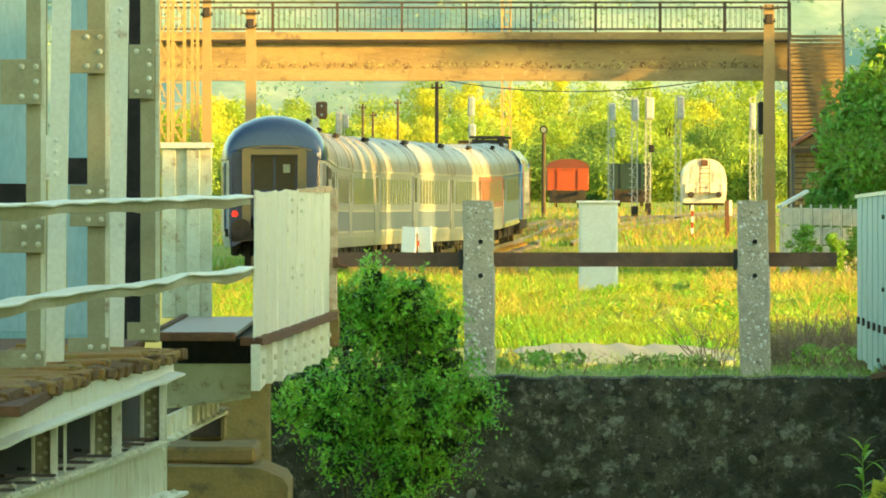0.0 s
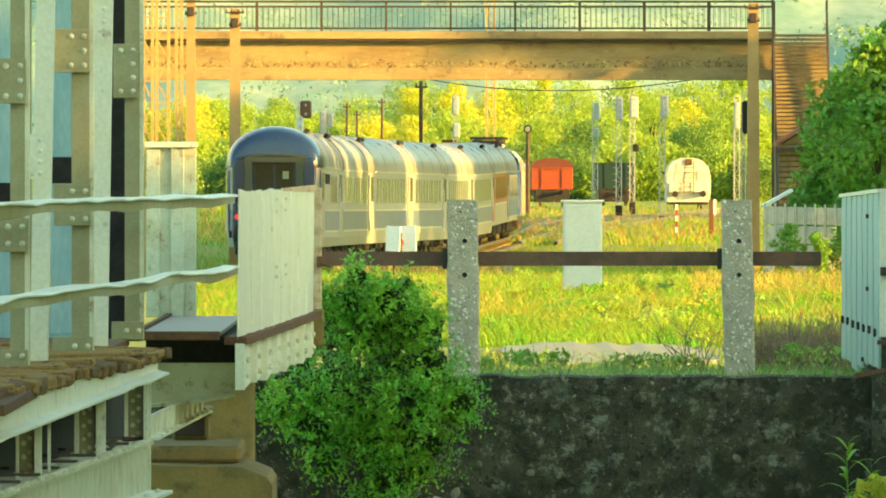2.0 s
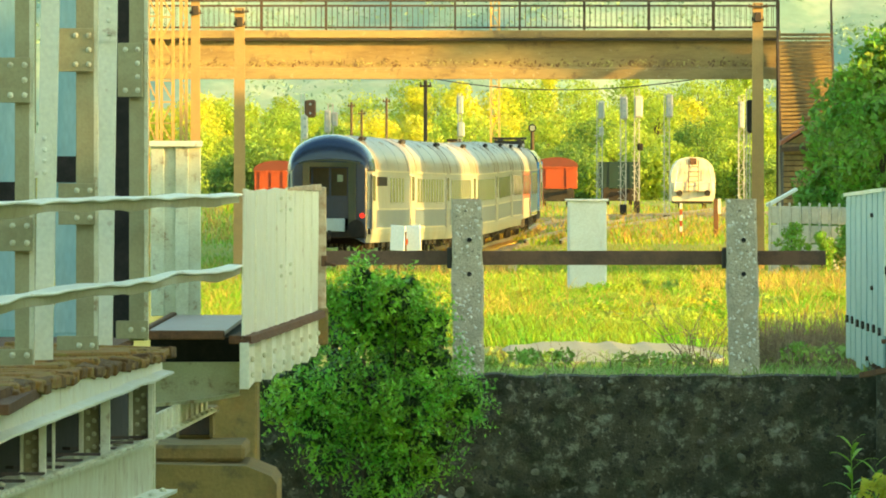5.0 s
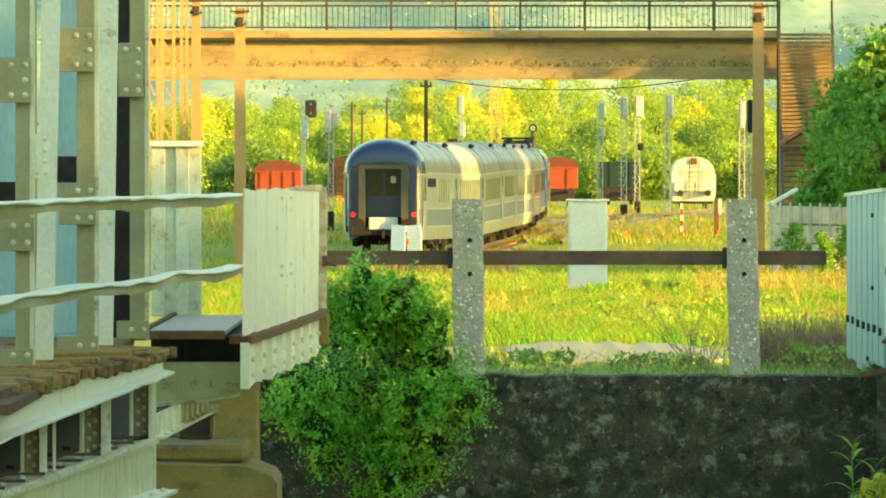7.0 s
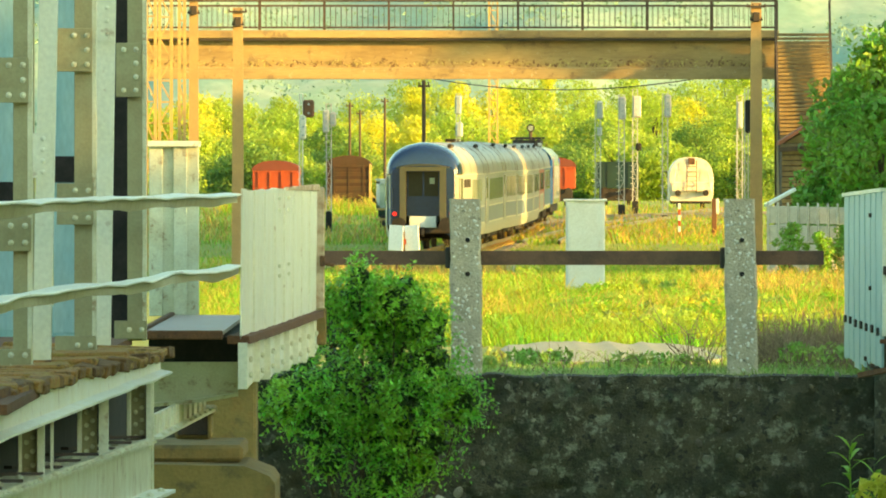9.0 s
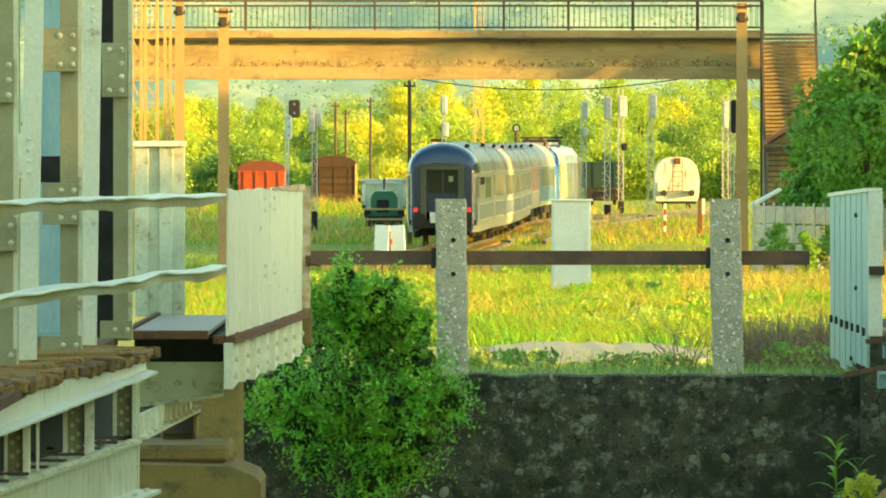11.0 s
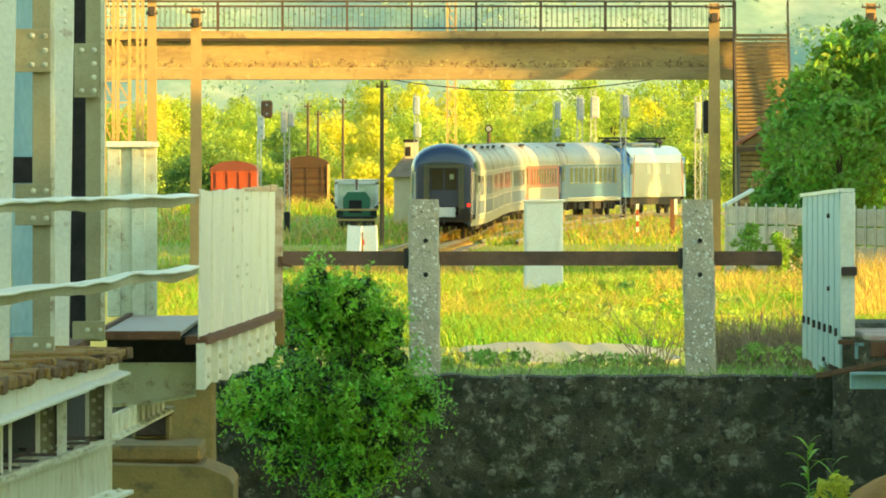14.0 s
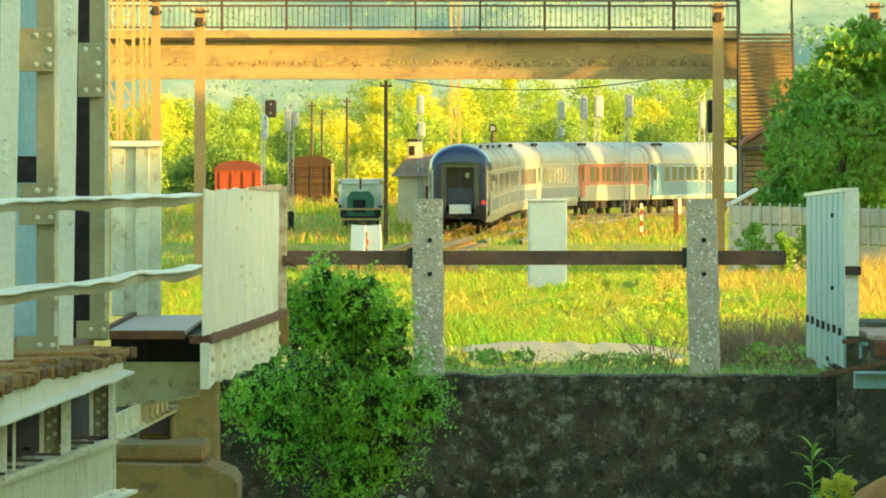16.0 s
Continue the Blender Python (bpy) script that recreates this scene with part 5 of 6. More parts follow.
def on_track(s):
    """The middle of the track s metres from where the train's tail stands at first."""
    u = s / COACH
    if u < 0:
        return Vector((SIDE[0] - 0.03 * u, 401 + s, RISE[0] - 0.01 * s * 0.1))
    y = 401 + s - 0.55 * max(0.0, u - 15.5) ** 1.9 * 0.35
    return Vector((spline(SIDE, u), y, spline(RISE, u)))


def build_track():
    tr = thing("railway_track", "worn curved railway track on brown ballast", "track")
    for off in (-0.75, 0.75):
        bm = B()
        last = None
        for i in range(-30, 215):
            s = i * 2.6
            p, q = on_track(s), on_track(s + 1)
            side = Vector((q.y - p.y, p.x - q.x, 0)).normalized()
            c = p + side * off
            ring = [bm.verts.new(c + side * a + Vector((0, 0, b))) for a, b in ((-0.036, 0), (0.036, 0), (0.036, -0.04), (0.01, -0.05), (0.01, -0.13), (0.07, -0.15), (-0.07, -0.15), (-0.01, -0.13), (-0.01, -0.05), (-0.036, -0.04))]
            if last:
                for a in range(10):
                    b = (a + 1) % 10
                    bm.faces.new((last[a], last[b], ring[b], ring[a]))
            last = ring
        bmesh.ops.recalc_face_normals(bm, faces=bm.faces)
        part("rail", bm, RAILM, tr)
    bm = B()
    last = None
    for i in range(-30, 215):
        s = i * 2.6
        p, q = on_track(s), on_track(s + 1)
        side = Vector((q.y - p.y, p.x - q.x, 0)).normalized()
        j = 0.1 * noise.noise((s, 0, 0))
        ring = [bm.verts.new(p + side * a + Vector((0, 0, b))) for a, b in ((-2.4 + j, -0.7), (-1.6, -0.2 + j * 0.2), (1.6, -0.2 - j * 0.2), (2.4 + j, -0.7))]
        if last:
            for a in range(3):
                bm.faces.new((last[a], last[a + 1], ring[a + 1], ring[a]))
        last = ring
    part("ballast_bed", bm, BALLAST, tr)
    me = None
    for i in range(300):
        s = 90 + i * 0.9
        p, q = on_track(s), on_track(s + 1)
        if me is None:
            bm = B()
            box(bm, (0, 0, 0), (2.5, 0.24, 0.16), 0.02)
            me = bpy.data.meshes.new("sleeper")
            bm.to_mesh(me), bm.free()
            me.materials.append(MOSSWOOD)
        o = new("sleeper", me)
        o.parent = tr
        o.matrix_basis = Matrix.Translation((p.x, p.y, p.z - 0.22)) @ pose(0, 0, 0, 0, 0, -math.degrees(math.atan2(q.x - p.x, q.y - p.y)))
    # a second track that meets it from the side
    t2 = thing("railway_track", "rusty siding track joining from the side", "track")
    for off in (-0.75, 0.75):
        bm = B()
        last = None
        for i in range(60):
            f = i / 59
            y = 640 + 330 * f
            x = 4.2 + 15 * f ** 1.35 + off
            z = land(y) + 0.2
            ring = [bm.verts.new((x + a, y, z + b)) for a, b in ((-0.04, 0), (0.04, 0), (0.06, -0.16), (-0.06, -0.16))]
            if last:
                for a in range(4):
                    b = (a + 1) % 4
                    bm.faces.new((last[a], last[b], ring[b], ring[a]))
            last = ring
        bmesh.ops.recalc_face_normals(bm, faces=bm.faces)
        part("rail", bm, RAILM, t2)


build_track()

HALF = 1.41


ROOF = [(1.41, 2.84), (1.40, 3.03), (1.35, 3.25), (1.25, 3.46), (1.08, 3.66), (0.84, 3.83), (0.54, 3.95), (0.22, 4.02), (0.0, 4.03)]


DOMED = [(1.20, 2.88), (1.195, 2.96), (1.17, 3.04), (1.09, 3.10), (0.94, 3.15), (0.72, 3.19), (0.46, 3.215), (0.2, 3.225), (0.0, 3.228)]


def dome_roof(bm, length, y_from, steps):
    """The roof's drop to the end wall: rings from the full section to the low arch over the door."""
    full = ROOF + [(-a, z) for a, z in reversed(ROOF[:-1])]
    low = DOMED + [(-a, z) for a, z in reversed(DOMED[:-1])]
    rings = []
    for k in range(steps + 1):
        f = k / steps
        drop = 1 - math.sqrt(max(0.0, 1 - f * f))
        pull = f ** 1.6
        ring = []
        for (a, z), (a2, z2) in zip(full, low):
            ring.append(bm.verts.new((a + (a2 - a) * pull, y_from + math.copysign(length, y_from) * math.sin(f * 1.5708) ** 0.9, z + (z2 - z) * drop)))
        rings.append(ring)
    for p, q in zip(rings, rings[1:]):
        for i in range(len(full) - 1):
            bm.faces.new((p[i], p[i + 1], q[i + 1], q[i]))
    bmesh.ops.recalc_face_normals(bm, faces=bm.faces)
    return bm


def shell(bm, outline, length, taper=0.21):
    """A skin along the coach (y), slightly drawn in at both ends."""
    ys = [(-length / 2, taper), (-length / 2 + 0.55, taper * 0.42), (-length / 2 + 1.3, 0.012), (-length / 2 + 2.0, 0), (length / 2 - 2.0, 0), (length / 2 - 1.3, 0.012), (length / 2 - 0.55, taper * 0.42), (length / 2, taper)]
    rings = []
    for y, t in ys:
        rings.append([bm.verts.new((a - (t if a > 0.3 else -t if a < -0.3 else 0), y, z)) for a, z in outline])
    for p, q in zip(rings, rings[1:]):
        for i in range(len(outline) - 1):
            bm.faces.new((p[i], p[i + 1], q[i + 1], q[i]))
    bmesh.ops.recalc_face_normals(bm, faces=bm.faces)
    return bm


def bogie(parent, y):
    bm = B()
    for s in (-1.0, 1.0):
        box(bm, (s, y, 0.62), (0.16, 3.4, 0.28), 0.03)
        for k in (-1.25, 1.25):
            box(bm, (s * 1.08, y + k, 0.5), (0.2, 0.42, 0.36), 0.04)
        box(bm, (s * 1.05, y, 0.6), (0.2, 0.9, 0.5), 0.04)
    box(bm, (0, y, 0.66), (1.9, 0.5, 0.3))
    b = part("bogie", bm, UNDER, parent)
    for s in (-0.75, 0.75):
        for k in (-1.25, 1.25):
            bm = B()
            rod(bm, (s - 0.065, y + k, 0.46), (s + 0.065, y + k, 0.46), 0.46, 0.46, 20)
            part("wheel", bm, UNDER, b)


def coach_end(parent, y, sgn, blue, tail=False):
    """The end wall with its gangway; sgn is -1 at the rear."""
    full = [(1.15, 0.55), (1.20, 0.9)] + DOMED
    full = full + [(-a, z) for a, z in reversed(full[:-1])]
    bm = B()
    outer = [bm.verts.new((a, y + sgn * 0.005, z)) for a, z in full]
    lip = [bm.verts.new((a * 0.955, y + sgn * 0.05, z - 0.03 if z > 1.5 else z)) for a, z in full]
    inner = [bm.verts.new((a, y + sgn * 0.06, z)) for a, z in ((0.62, 0.8), (0.62, 3.0), (-0.62, 3.0), (-0.62, 0.8))]
    n = len(outer)
    half = n // 2
    def near(i):
        if i <= 1:
            return 0
        if i >= n - 2:
            return 3
        return 1 if i <= half else 2
    for i in range(n - 1):
        bm.faces.new((outer[i], outer[i + 1], lip[i + 1], lip[i]))
        a, b = near(i), near(i + 1)
        bm.faces.new((lip[i], lip[i + 1], inner[a]))
        if a != b:
            bm.faces.new((lip[i + 1], inner[b], inner[a]))
    bmesh.ops.recalc_face_normals(bm, faces=bm.faces)
    part("end_wall", bm, blue, parent, "dark blue end wall")
    for k in range(3):
        bm = B()
        o = 0.84 + 0.012 * (k % 2)
        prism(bm, [(o, 0.94), (o, 3.08), (o - 0.05, 3.13), (-o + 0.05, 3.13), (-o, 3.08), (-o, 0.94), (-0.62, 0.94), (-0.62, 2.98), (0.62, 2.98), (0.62, 0.94)], sgn * 0.11, "y", y + sgn * (0.06 + 0.13 * k))
        part("bellows_fold", bm, BELLOWS, parent, "worn olive-grey gangway bellows fold")
    bm = B()
    last = None
    for i in range(17):
        x = -0.98 + 1.96 * i / 16
        z = 3.235 - 0.11 * abs(i / 8 - 1) ** 2.6
        ring = [bm.verts.new((x, y + sgn * e, z + h)) for e, h in ((0.0, 0), (0.2, -0.03), (0.2, -0.055), (0.0, -0.03))]
        if last:
            for a in range(4):
                b = (a + 1) % 4
                bm.faces.new((last[a], last[b], ring[b], ring[a]))
        last = ring
    bmesh.ops.recalc_face_normals(bm, faces=bm.faces)
    part("gangway_hood", bm, BELLOWS, parent, "curved rain hood over the gangway")
    bm = B()
    box(bm, (0, y - sgn * 0.3, 2.5), (1.24, 0.04, 1.0))
    d = part("inner_door", bm, GLASS, parent, "dark door window")
    bm = B()
    for zz in (2.02, 2.98):
        box(bm, (0, y - sgn * 0.26, zz), (1.24, 0.03, 0.08))
    for xx in (-0.58, 0.0, 0.58):
        box(bm, (xx, y - sgn * 0.26, 2.5), (0.07, 0.03, 0.95))
    part("door_frame", bm, C_BLUE, d)
    bm = B()
    box(bm, (0.32, y - sgn * 0.24, 2.62), (0.18, 0.02, 0.22), 0.004)
    part("door_notice", bm, CABPANE, d, "small pale notice on the door")
    bm = B()
    box(bm, (0, y - sgn * 0.26, 1.68), (1.24, 0.05, 0.7))
    part("door_panel", bm, C_BLUE, d)
    bm = B()
    box(bm, (0, y + sgn * 0.2, 1.12), (1.0, 0.05, 0.42), 0.02)
    part("bridge_plate", bm, CABINET, parent, "pale raised bridge plate")
    bm = B()
    box(bm, (0, y, 0.85), (2.3, 0.3, 0.3), 0.03)
    part("headstock", bm, UNDER, parent)
    for s in (-0.87, 0.87):
        bm = B()
        rod(bm, (s, y, 1.02), (s, y + sgn * 0.45, 1.02), 0.11, 0.09, 12)
        rod(bm, (s, y + sgn * 0.45, 1.02), (s, y + sgn * 0.52, 1.02), 0.26, 0.27, 18)
        part("buffer", bm, BLACK, parent)
        if tail:
            bm = B()
            rod(bm, (s * 1.2, y + sgn * 0.03, 1.42), (s * 1.2, y + sgn * 0.16, 1.42), 0.085, 0.08, 14)
            part("tail_lamp", bm, TAIL, parent, "glowing red tail lamp")
    bm = B()
    bar(bm, (0, y + sgn * 0.1, 1.0), (0, y + sgn * 0.42, 0.62), 0.09, 0.12)
    part("coupling", bm, UNDER, parent)
    for s in (-1, 1):
        bm = B()
        rod(bm, (s * 1.1, y + sgn * 0.14, 1.6), (s * 1.1, y + sgn * 0.14, 2.4), 0.016)
        part("grab_rail", bm, C_BLUE, parent)


def coach(scheme, label, tail=False):
    up, band, low, lines, win_trim = scheme
    L = 26.1
    c = thing("passenger_coach", label, "coach", (0, 0, 0), 0, "coaches of the train")
    for s in (1, -1):
        bm = B()
        shell(bm, [(s * HALF, 1.62), (s * HALF, 2.84)], L)
        part("upper_side", bm, up, c)
        bm = B()
        shell(bm, [(s * HALF, 1.0), (s * HALF, 1.62)], L)
        part("lower_side", bm, band, c)
        bm = B()
        shell(bm, [(s * 1.36, 0.55 if up is C_UPPER else 0.78), (s * HALF, 0.82), (s * HALF, 1.0)], L)
        part("skirt", bm, low, c)
        for z in lines:
            bm = B()
            box(bm, (s * 1.413, 0, z), (0.012, L - 5.0, 0.055))
            part("stripe", bm, C_LINE, c)
        bm = B()
        box(bm, (s * 1.43, 0, 2.85), (0.05, L - 2.6, 0.05))
        part("rain_gutter", bm, C_LINE, c)
        # windows, doors
        if tail and s == 1:
            for i in range(11):
                bm = B()
                box(bm, (1.416, -10.6 + i * 0.62, 2.52), (0.02, 0.34, 0.3), 0.01)
                part("vent", bm, UNDER, c, "small dark ventilation opening")
        for i in range(5 if tail and s == 1 else 10):
            y = (-1.5 if tail and s == 1 else -9.0) + i * 2.0
            bm = B()
            box(bm, (s * 1.412, y, 2.24), (0.02, 1.36, 0.94), 0.0)
            w = part("window", bm, win_trim, c)
            bm = B()
            box(bm, (s * 1.418, y, 2.24), (0.02, 1.22, 0.8))
            part("pane", bm, GLASS, w)
        for y in (-12.2, 12.2):
            lean = pose(0, 0, 0, 0, 0, -s * math.copysign(5.2, -y))
            bm = B()
            box(bm, (s * 1.372, y, 1.86), (0.03, 0.85, 1.8), 0.01, lean)
            d = part("door", bm, up, c)
            bm = B()
            box(bm, (s * 1.388, y, 2.3), (0.02, 0.5, 0.8), 0, lean)
            part("door_window", bm, GLASS, d)
            bm = B()
            rod(bm, (s * 1.40, y + 0.55, 1.3), (s * 1.40, y + 0.55, 2.3), 0.022)
            part("grab_rail", bm, C_LINE, c)
            e = math.copysign(L / 2, y)
            bm = B()
            bar(bm, (s * 1.212, e - y * 0.001, 2.80), (s * 1.33, e - math.copysign(0.6, y), 2.80), 0.014, 0.05)
            bar(bm, (s * 1.212, e - y * 0.001, 2.90), (s * 1.33, e - math.copysign(0.6, y), 2.90), 0.014, 0.04)
            part("corner_trim", bm, C_LINE, c, "cream trim round the corner")
    bm = B()
    full = ROOF + [(-a, z) for a, z in reversed(ROOF[:-1])]
    D_END = 1.25
    shell(bm, full, L - 2 * D_END, 0.0)
    r = part("roof", bm, C_ROOF, c, smooth=True)
    for e in (-1, 1):
        bm = B()
        dome_roof(bm, D_END, e * (L / 2 - D_END), 10)
        part("roof_end", bm, C_BLUE if tail and e < 0 else C_ROOF, c, "dark blue domed roof end" if tail and e < 0 else "domed roof end", smooth=True)
    bm = B()
    for i in range(4):
        y = -10.5 + i * 7
        for (a, z), (a2, z2) in zip(full, full[1:]):
            bar(bm, (a, y, z), (a2, y, z2), 0.02, 0.02)
    stuff("roof_seams", bm, C_ROOF, r)
    for y in (-9.5, 1.5, 9.6):
        for s in (-0.92, 0.92):
            bm = B()
            box(bm, (s, y, 3.77), (0.2, 0.46, 0.1), 0.04, pose(0, 0, 0, 0, 38 if s > 0 else -38, 0))
            part("roof_vent", bm, C_ROOF, r)
    bm = B()
    box(bm, (0.86, -9.3, 3.90), (0.12, 2.6, 0.14), 0.01, pose(0, 0, 0, 0, 32, 0))
    part("roof_step", bm, UNDER, r, "dark roof ladder board")
    bm = B()
    box(bm, (0, 0, 0.92), (2.6, L - 0.2, 0.2))
    part("floor", bm, UNDER, c)
    for y, l2 in ((-3.5, 2.2), (0.2, 1.6), (3.2, 2.4), (6.0, 1.2), (-6.2, 1.0)):
        for s in (-1, 1):
            bm = B()
            box(bm, (s * 0.85, y, 0.62), (0.8, l2, 0.5), 0.03)
            part("equipment_box", bm, UNDER, c)
    for y in (-9.5, 9.5):
        bogie(c, y)
    coach_end(c, -L / 2, -1, C_BLUE, tail)
    coach_end(c, L / 2, 1, C_BLUE)
    return c


def loco():
    L = 19.2
    c = thing("electric_locomotive", "white electric locomotive with blue cab ends and red stripe", "locomotive")
    for s in (1, -1):
        bm = B()
        shell(bm, [(s * 1.46, 0.95), (s * 1.48, 1.2), (s * 1.48, 2.9), (s * 1.36, 3.35), (s * 1.05, 3.72)], L - 3.0, 0.0)
        part("side", bm, C_WHITE, c)
        for y in (-8.1, 8.1):
            bm = B()
            box(bm, (s * 1.40, y, 2.1), (0.12, 0.9, 2.2), 0.03)
            part("cab_side", bm, L_BLUE, c, "blue cab side")
            bm = B()
            box(bm, (s * 1.485, y * 0.925, 2.2), (0.02, 0.18, 2.3), 0, pose(0, 0, 0, 10 if y > 0 else -10, 0, 0))
            part("stripe", bm, C_RED, c, "slanted red stripe")
            bm = B()
            box(bm, (s * 1.47, y * 1.0, 2.55), (0.03, 0.55, 0.6))
            part("cab_window", bm, GLASS, c)
        for y in (-3.0, 0, 3.0):
            bm = B()
            for k in range(6):
                box(bm, (s * 1.485, y, 2.3 + k * 0.1), (0.02, 1.1, 0.05))
            part("side_grille", bm, GALV, c)
    bm = B()
    shell(bm, [(1.05, 3.72), (0.5, 3.86), (-0.5, 3.86), (-1.05, 3.72)], L - 2.6, 0.0)
    part("roof", bm, C_WHITE, c)
    for sgn in (-1, 1):
        bm = B()
        y0, y1 = sgn * (L / 2 - 1.5), sgn * L / 2
        a = [bm.verts.new((x, y0, z)) for x, z in ((1.46, 0.95), (1.48, 2.9), (1.05, 3.72), (-1.05, 3.72), (-1.48, 2.9), (-1.46, 0.95))]
        b = [bm.verts.new((x, y, z)) for x, y, z in ((1.3, y1, 0.95), (1.3, y1, 2.0), (1.1, y1 - sgn * 0.75, 3.4), (-1.1, y1 - sgn * 0.75, 3.4), (-1.3, y1, 2.0), (-1.3, y1, 0.95))]
        for i in range(6):
            j = (i + 1) % 6
            bm.faces.new((a[i], a[j], b[j], b[i]))
        bm.faces.new(b)
        bmesh.ops.recalc_face_normals(bm, faces=bm.faces)
        part("cab_front", bm, L_BLUE, c, "blue cab front")
        bm = B()
        bar(bm, (0, y1 - sgn * 0.12, 2.18), (0, y1 - sgn * 0.66, 3.22), 2.1, 0.03)
        part("windscreen", bm, GLASS, c)
        for s in (-0.87, 0.87):
            bm = B()
            rod(bm, (s, y1, 1.02), (s, y1 + sgn * 0.5, 1.02), 0.11, 0.1, 12)
            rod(bm, (s, y1 + sgn * 0.5, 1.02), (s, y1 + sgn * 0.56, 1.02), 0.26, 0.27, 18)
            part("buffer", bm, UNDER, c)
    bm = B()
    box(bm, (0, 0, 3.95), (1.3, 7.0, 0.16), 0.05)
    part("roof_box", bm, C_ROOF, c)
    for y in (-5.6, 5.6):
        bm = B()
        box(bm, (0, y, 4.1), (1.15, 1.7, 0.16), 0.05)
        pan = part("pantograph", bm, DARK_STEEL, c, "dark lowered pantograph")
        for s in (-0.55, 0.55):
            for k in (-0.9, 0.9):
                bm = B()
                bar(bm, (s, y + k, 4.05), (s * 0.7, y - k, 4.29), 0.08, 0.08)
                part("pantograph_arm", bm, DARK_STEEL, pan)
            bm = B()
            rod(bm, (s, y, 3.85), (s, y, 4.2), 0.09)
            part("insulator", bm, DARK_STEEL, pan)
        for k in (-0.9, 0.9):
            bm = B()
            bar(bm, (-0.72, y + k, 4.28), (0.72, y + k, 4.28), 0.12, 0.1)
            part("contact_strip", bm, DARK_STEEL, pan)
    bm = B()
    box(bm, (0, 0, 0.75), (2.7, 15.5, 0.45), 0.04)
    part("underframe", bm, UNDER, c)
    for y in (-5.2, 5.2):
        bogie(c, y)
    return c


GREY = (C_UPPER, C_BAND, C_UPPER, (1.62, 1.0), C_UPPER)
train = []


def build_train():
    sleeper = coach(GREY, "dusty blue-grey passenger coach with silver roof and lit tail lamps", True)
    plain = coach(GREY, "dusty blue-grey passenger coach with silver roof")
    red = coach((C_RED, C_UPPER, C_UPPER, (1.62,), C_RED), "red and grey passenger coach with silver roof")
    blue = coach((C_WB_BLUE, C_WB_BLUE, C_WHITE, (1.0,), C_WHITE), "sea-blue passenger coach with white-framed windows")
    train.extend([sleeper, plain] + [copy_thing(plain, Matrix()) for _ in range(4)] + [red, blue, loco()])


build_train()

# ---- plants ----
def leaf_cloud(rng, centres, per, size, spread, squash=0.8):
    """Corners of small leaves scattered about the centres (x, y, z, r)."""
    out = []
    for cx, cy, cz, r in centres:
        n = per
        d = rng.normal(size=(n, 3))
        d /= np.linalg.norm(d, axis=1)[:, None]
        rad = r * (0.55 + 0.5 * rng.random(n)) ** 0.7
        p = np.array((cx, cy, cz)) + d * rad[:, None] * np.array((1, 1, squash))
        u = rng.normal(size=(n, 3))
        u /= np.linalg.norm(u, axis=1)[:, None]
        w = np.cross(u, rng.normal(size=(n, 3)))
        w /= np.linalg.norm(w, axis=1)[:, None]
        s = (size * (0.6 + 0.8 * rng.random(n)))[:, None]
        out.append(np.stack((p - u * s, p + w * s * 0.45, p + u * s, p - w * s * 0.45), axis=1))
    return np.concatenate(out).reshape(-1, 3)


def limb(bm, a, b, r0, r1):
    rod(bm, a, b, r0, r1, 7)


def tree(name, label, at, height, width, leaf, material, seed, clumps=40, per=90, trunk=0.18, low=0.25):
    rng = np.random.default_rng(seed)
    t = thing(name, label, "tree" if name.endswith("tree") else "bush", at)
    bm = B()
    top = height * 0.75
    limb(bm, (0, 0, -0.2), (0, 0, top * 0.5), trunk, trunk * 0.7)
    limb(bm, (0, 0, top * 0.5), (width * 0.05, 0, top), trunk * 0.7, trunk * 0.25)
    cents = []
    for i in range(clumps):
        f = (i + rng.random()) / clumps
        z = height * (low + (0.97 - low) * f)
        prof = math.sin(math.pi * min(1, max(0.02, (f * 0.86 + 0.12)))) ** 0.6
        a = rng.random() * 6.283
        rr = width * 0.5 * prof * math.sqrt(rng.random()) * (0.75 + 0.45 * rng.random())
        c = (rr * math.cos(a), rr * math.sin(a), z, width * (0.10 + 0.10 * rng.random()))
        cents.append(c)
        if i % 4 == 0:
            limb(bm, (0, 0, z * 0.7), c[:3], trunk * 0.3, trunk * 0.06)
    part("trunk", bm, BARK, t)
    quads("crown", leaf_cloud(rng, cents, per, leaf, 0), material, t)
    return t


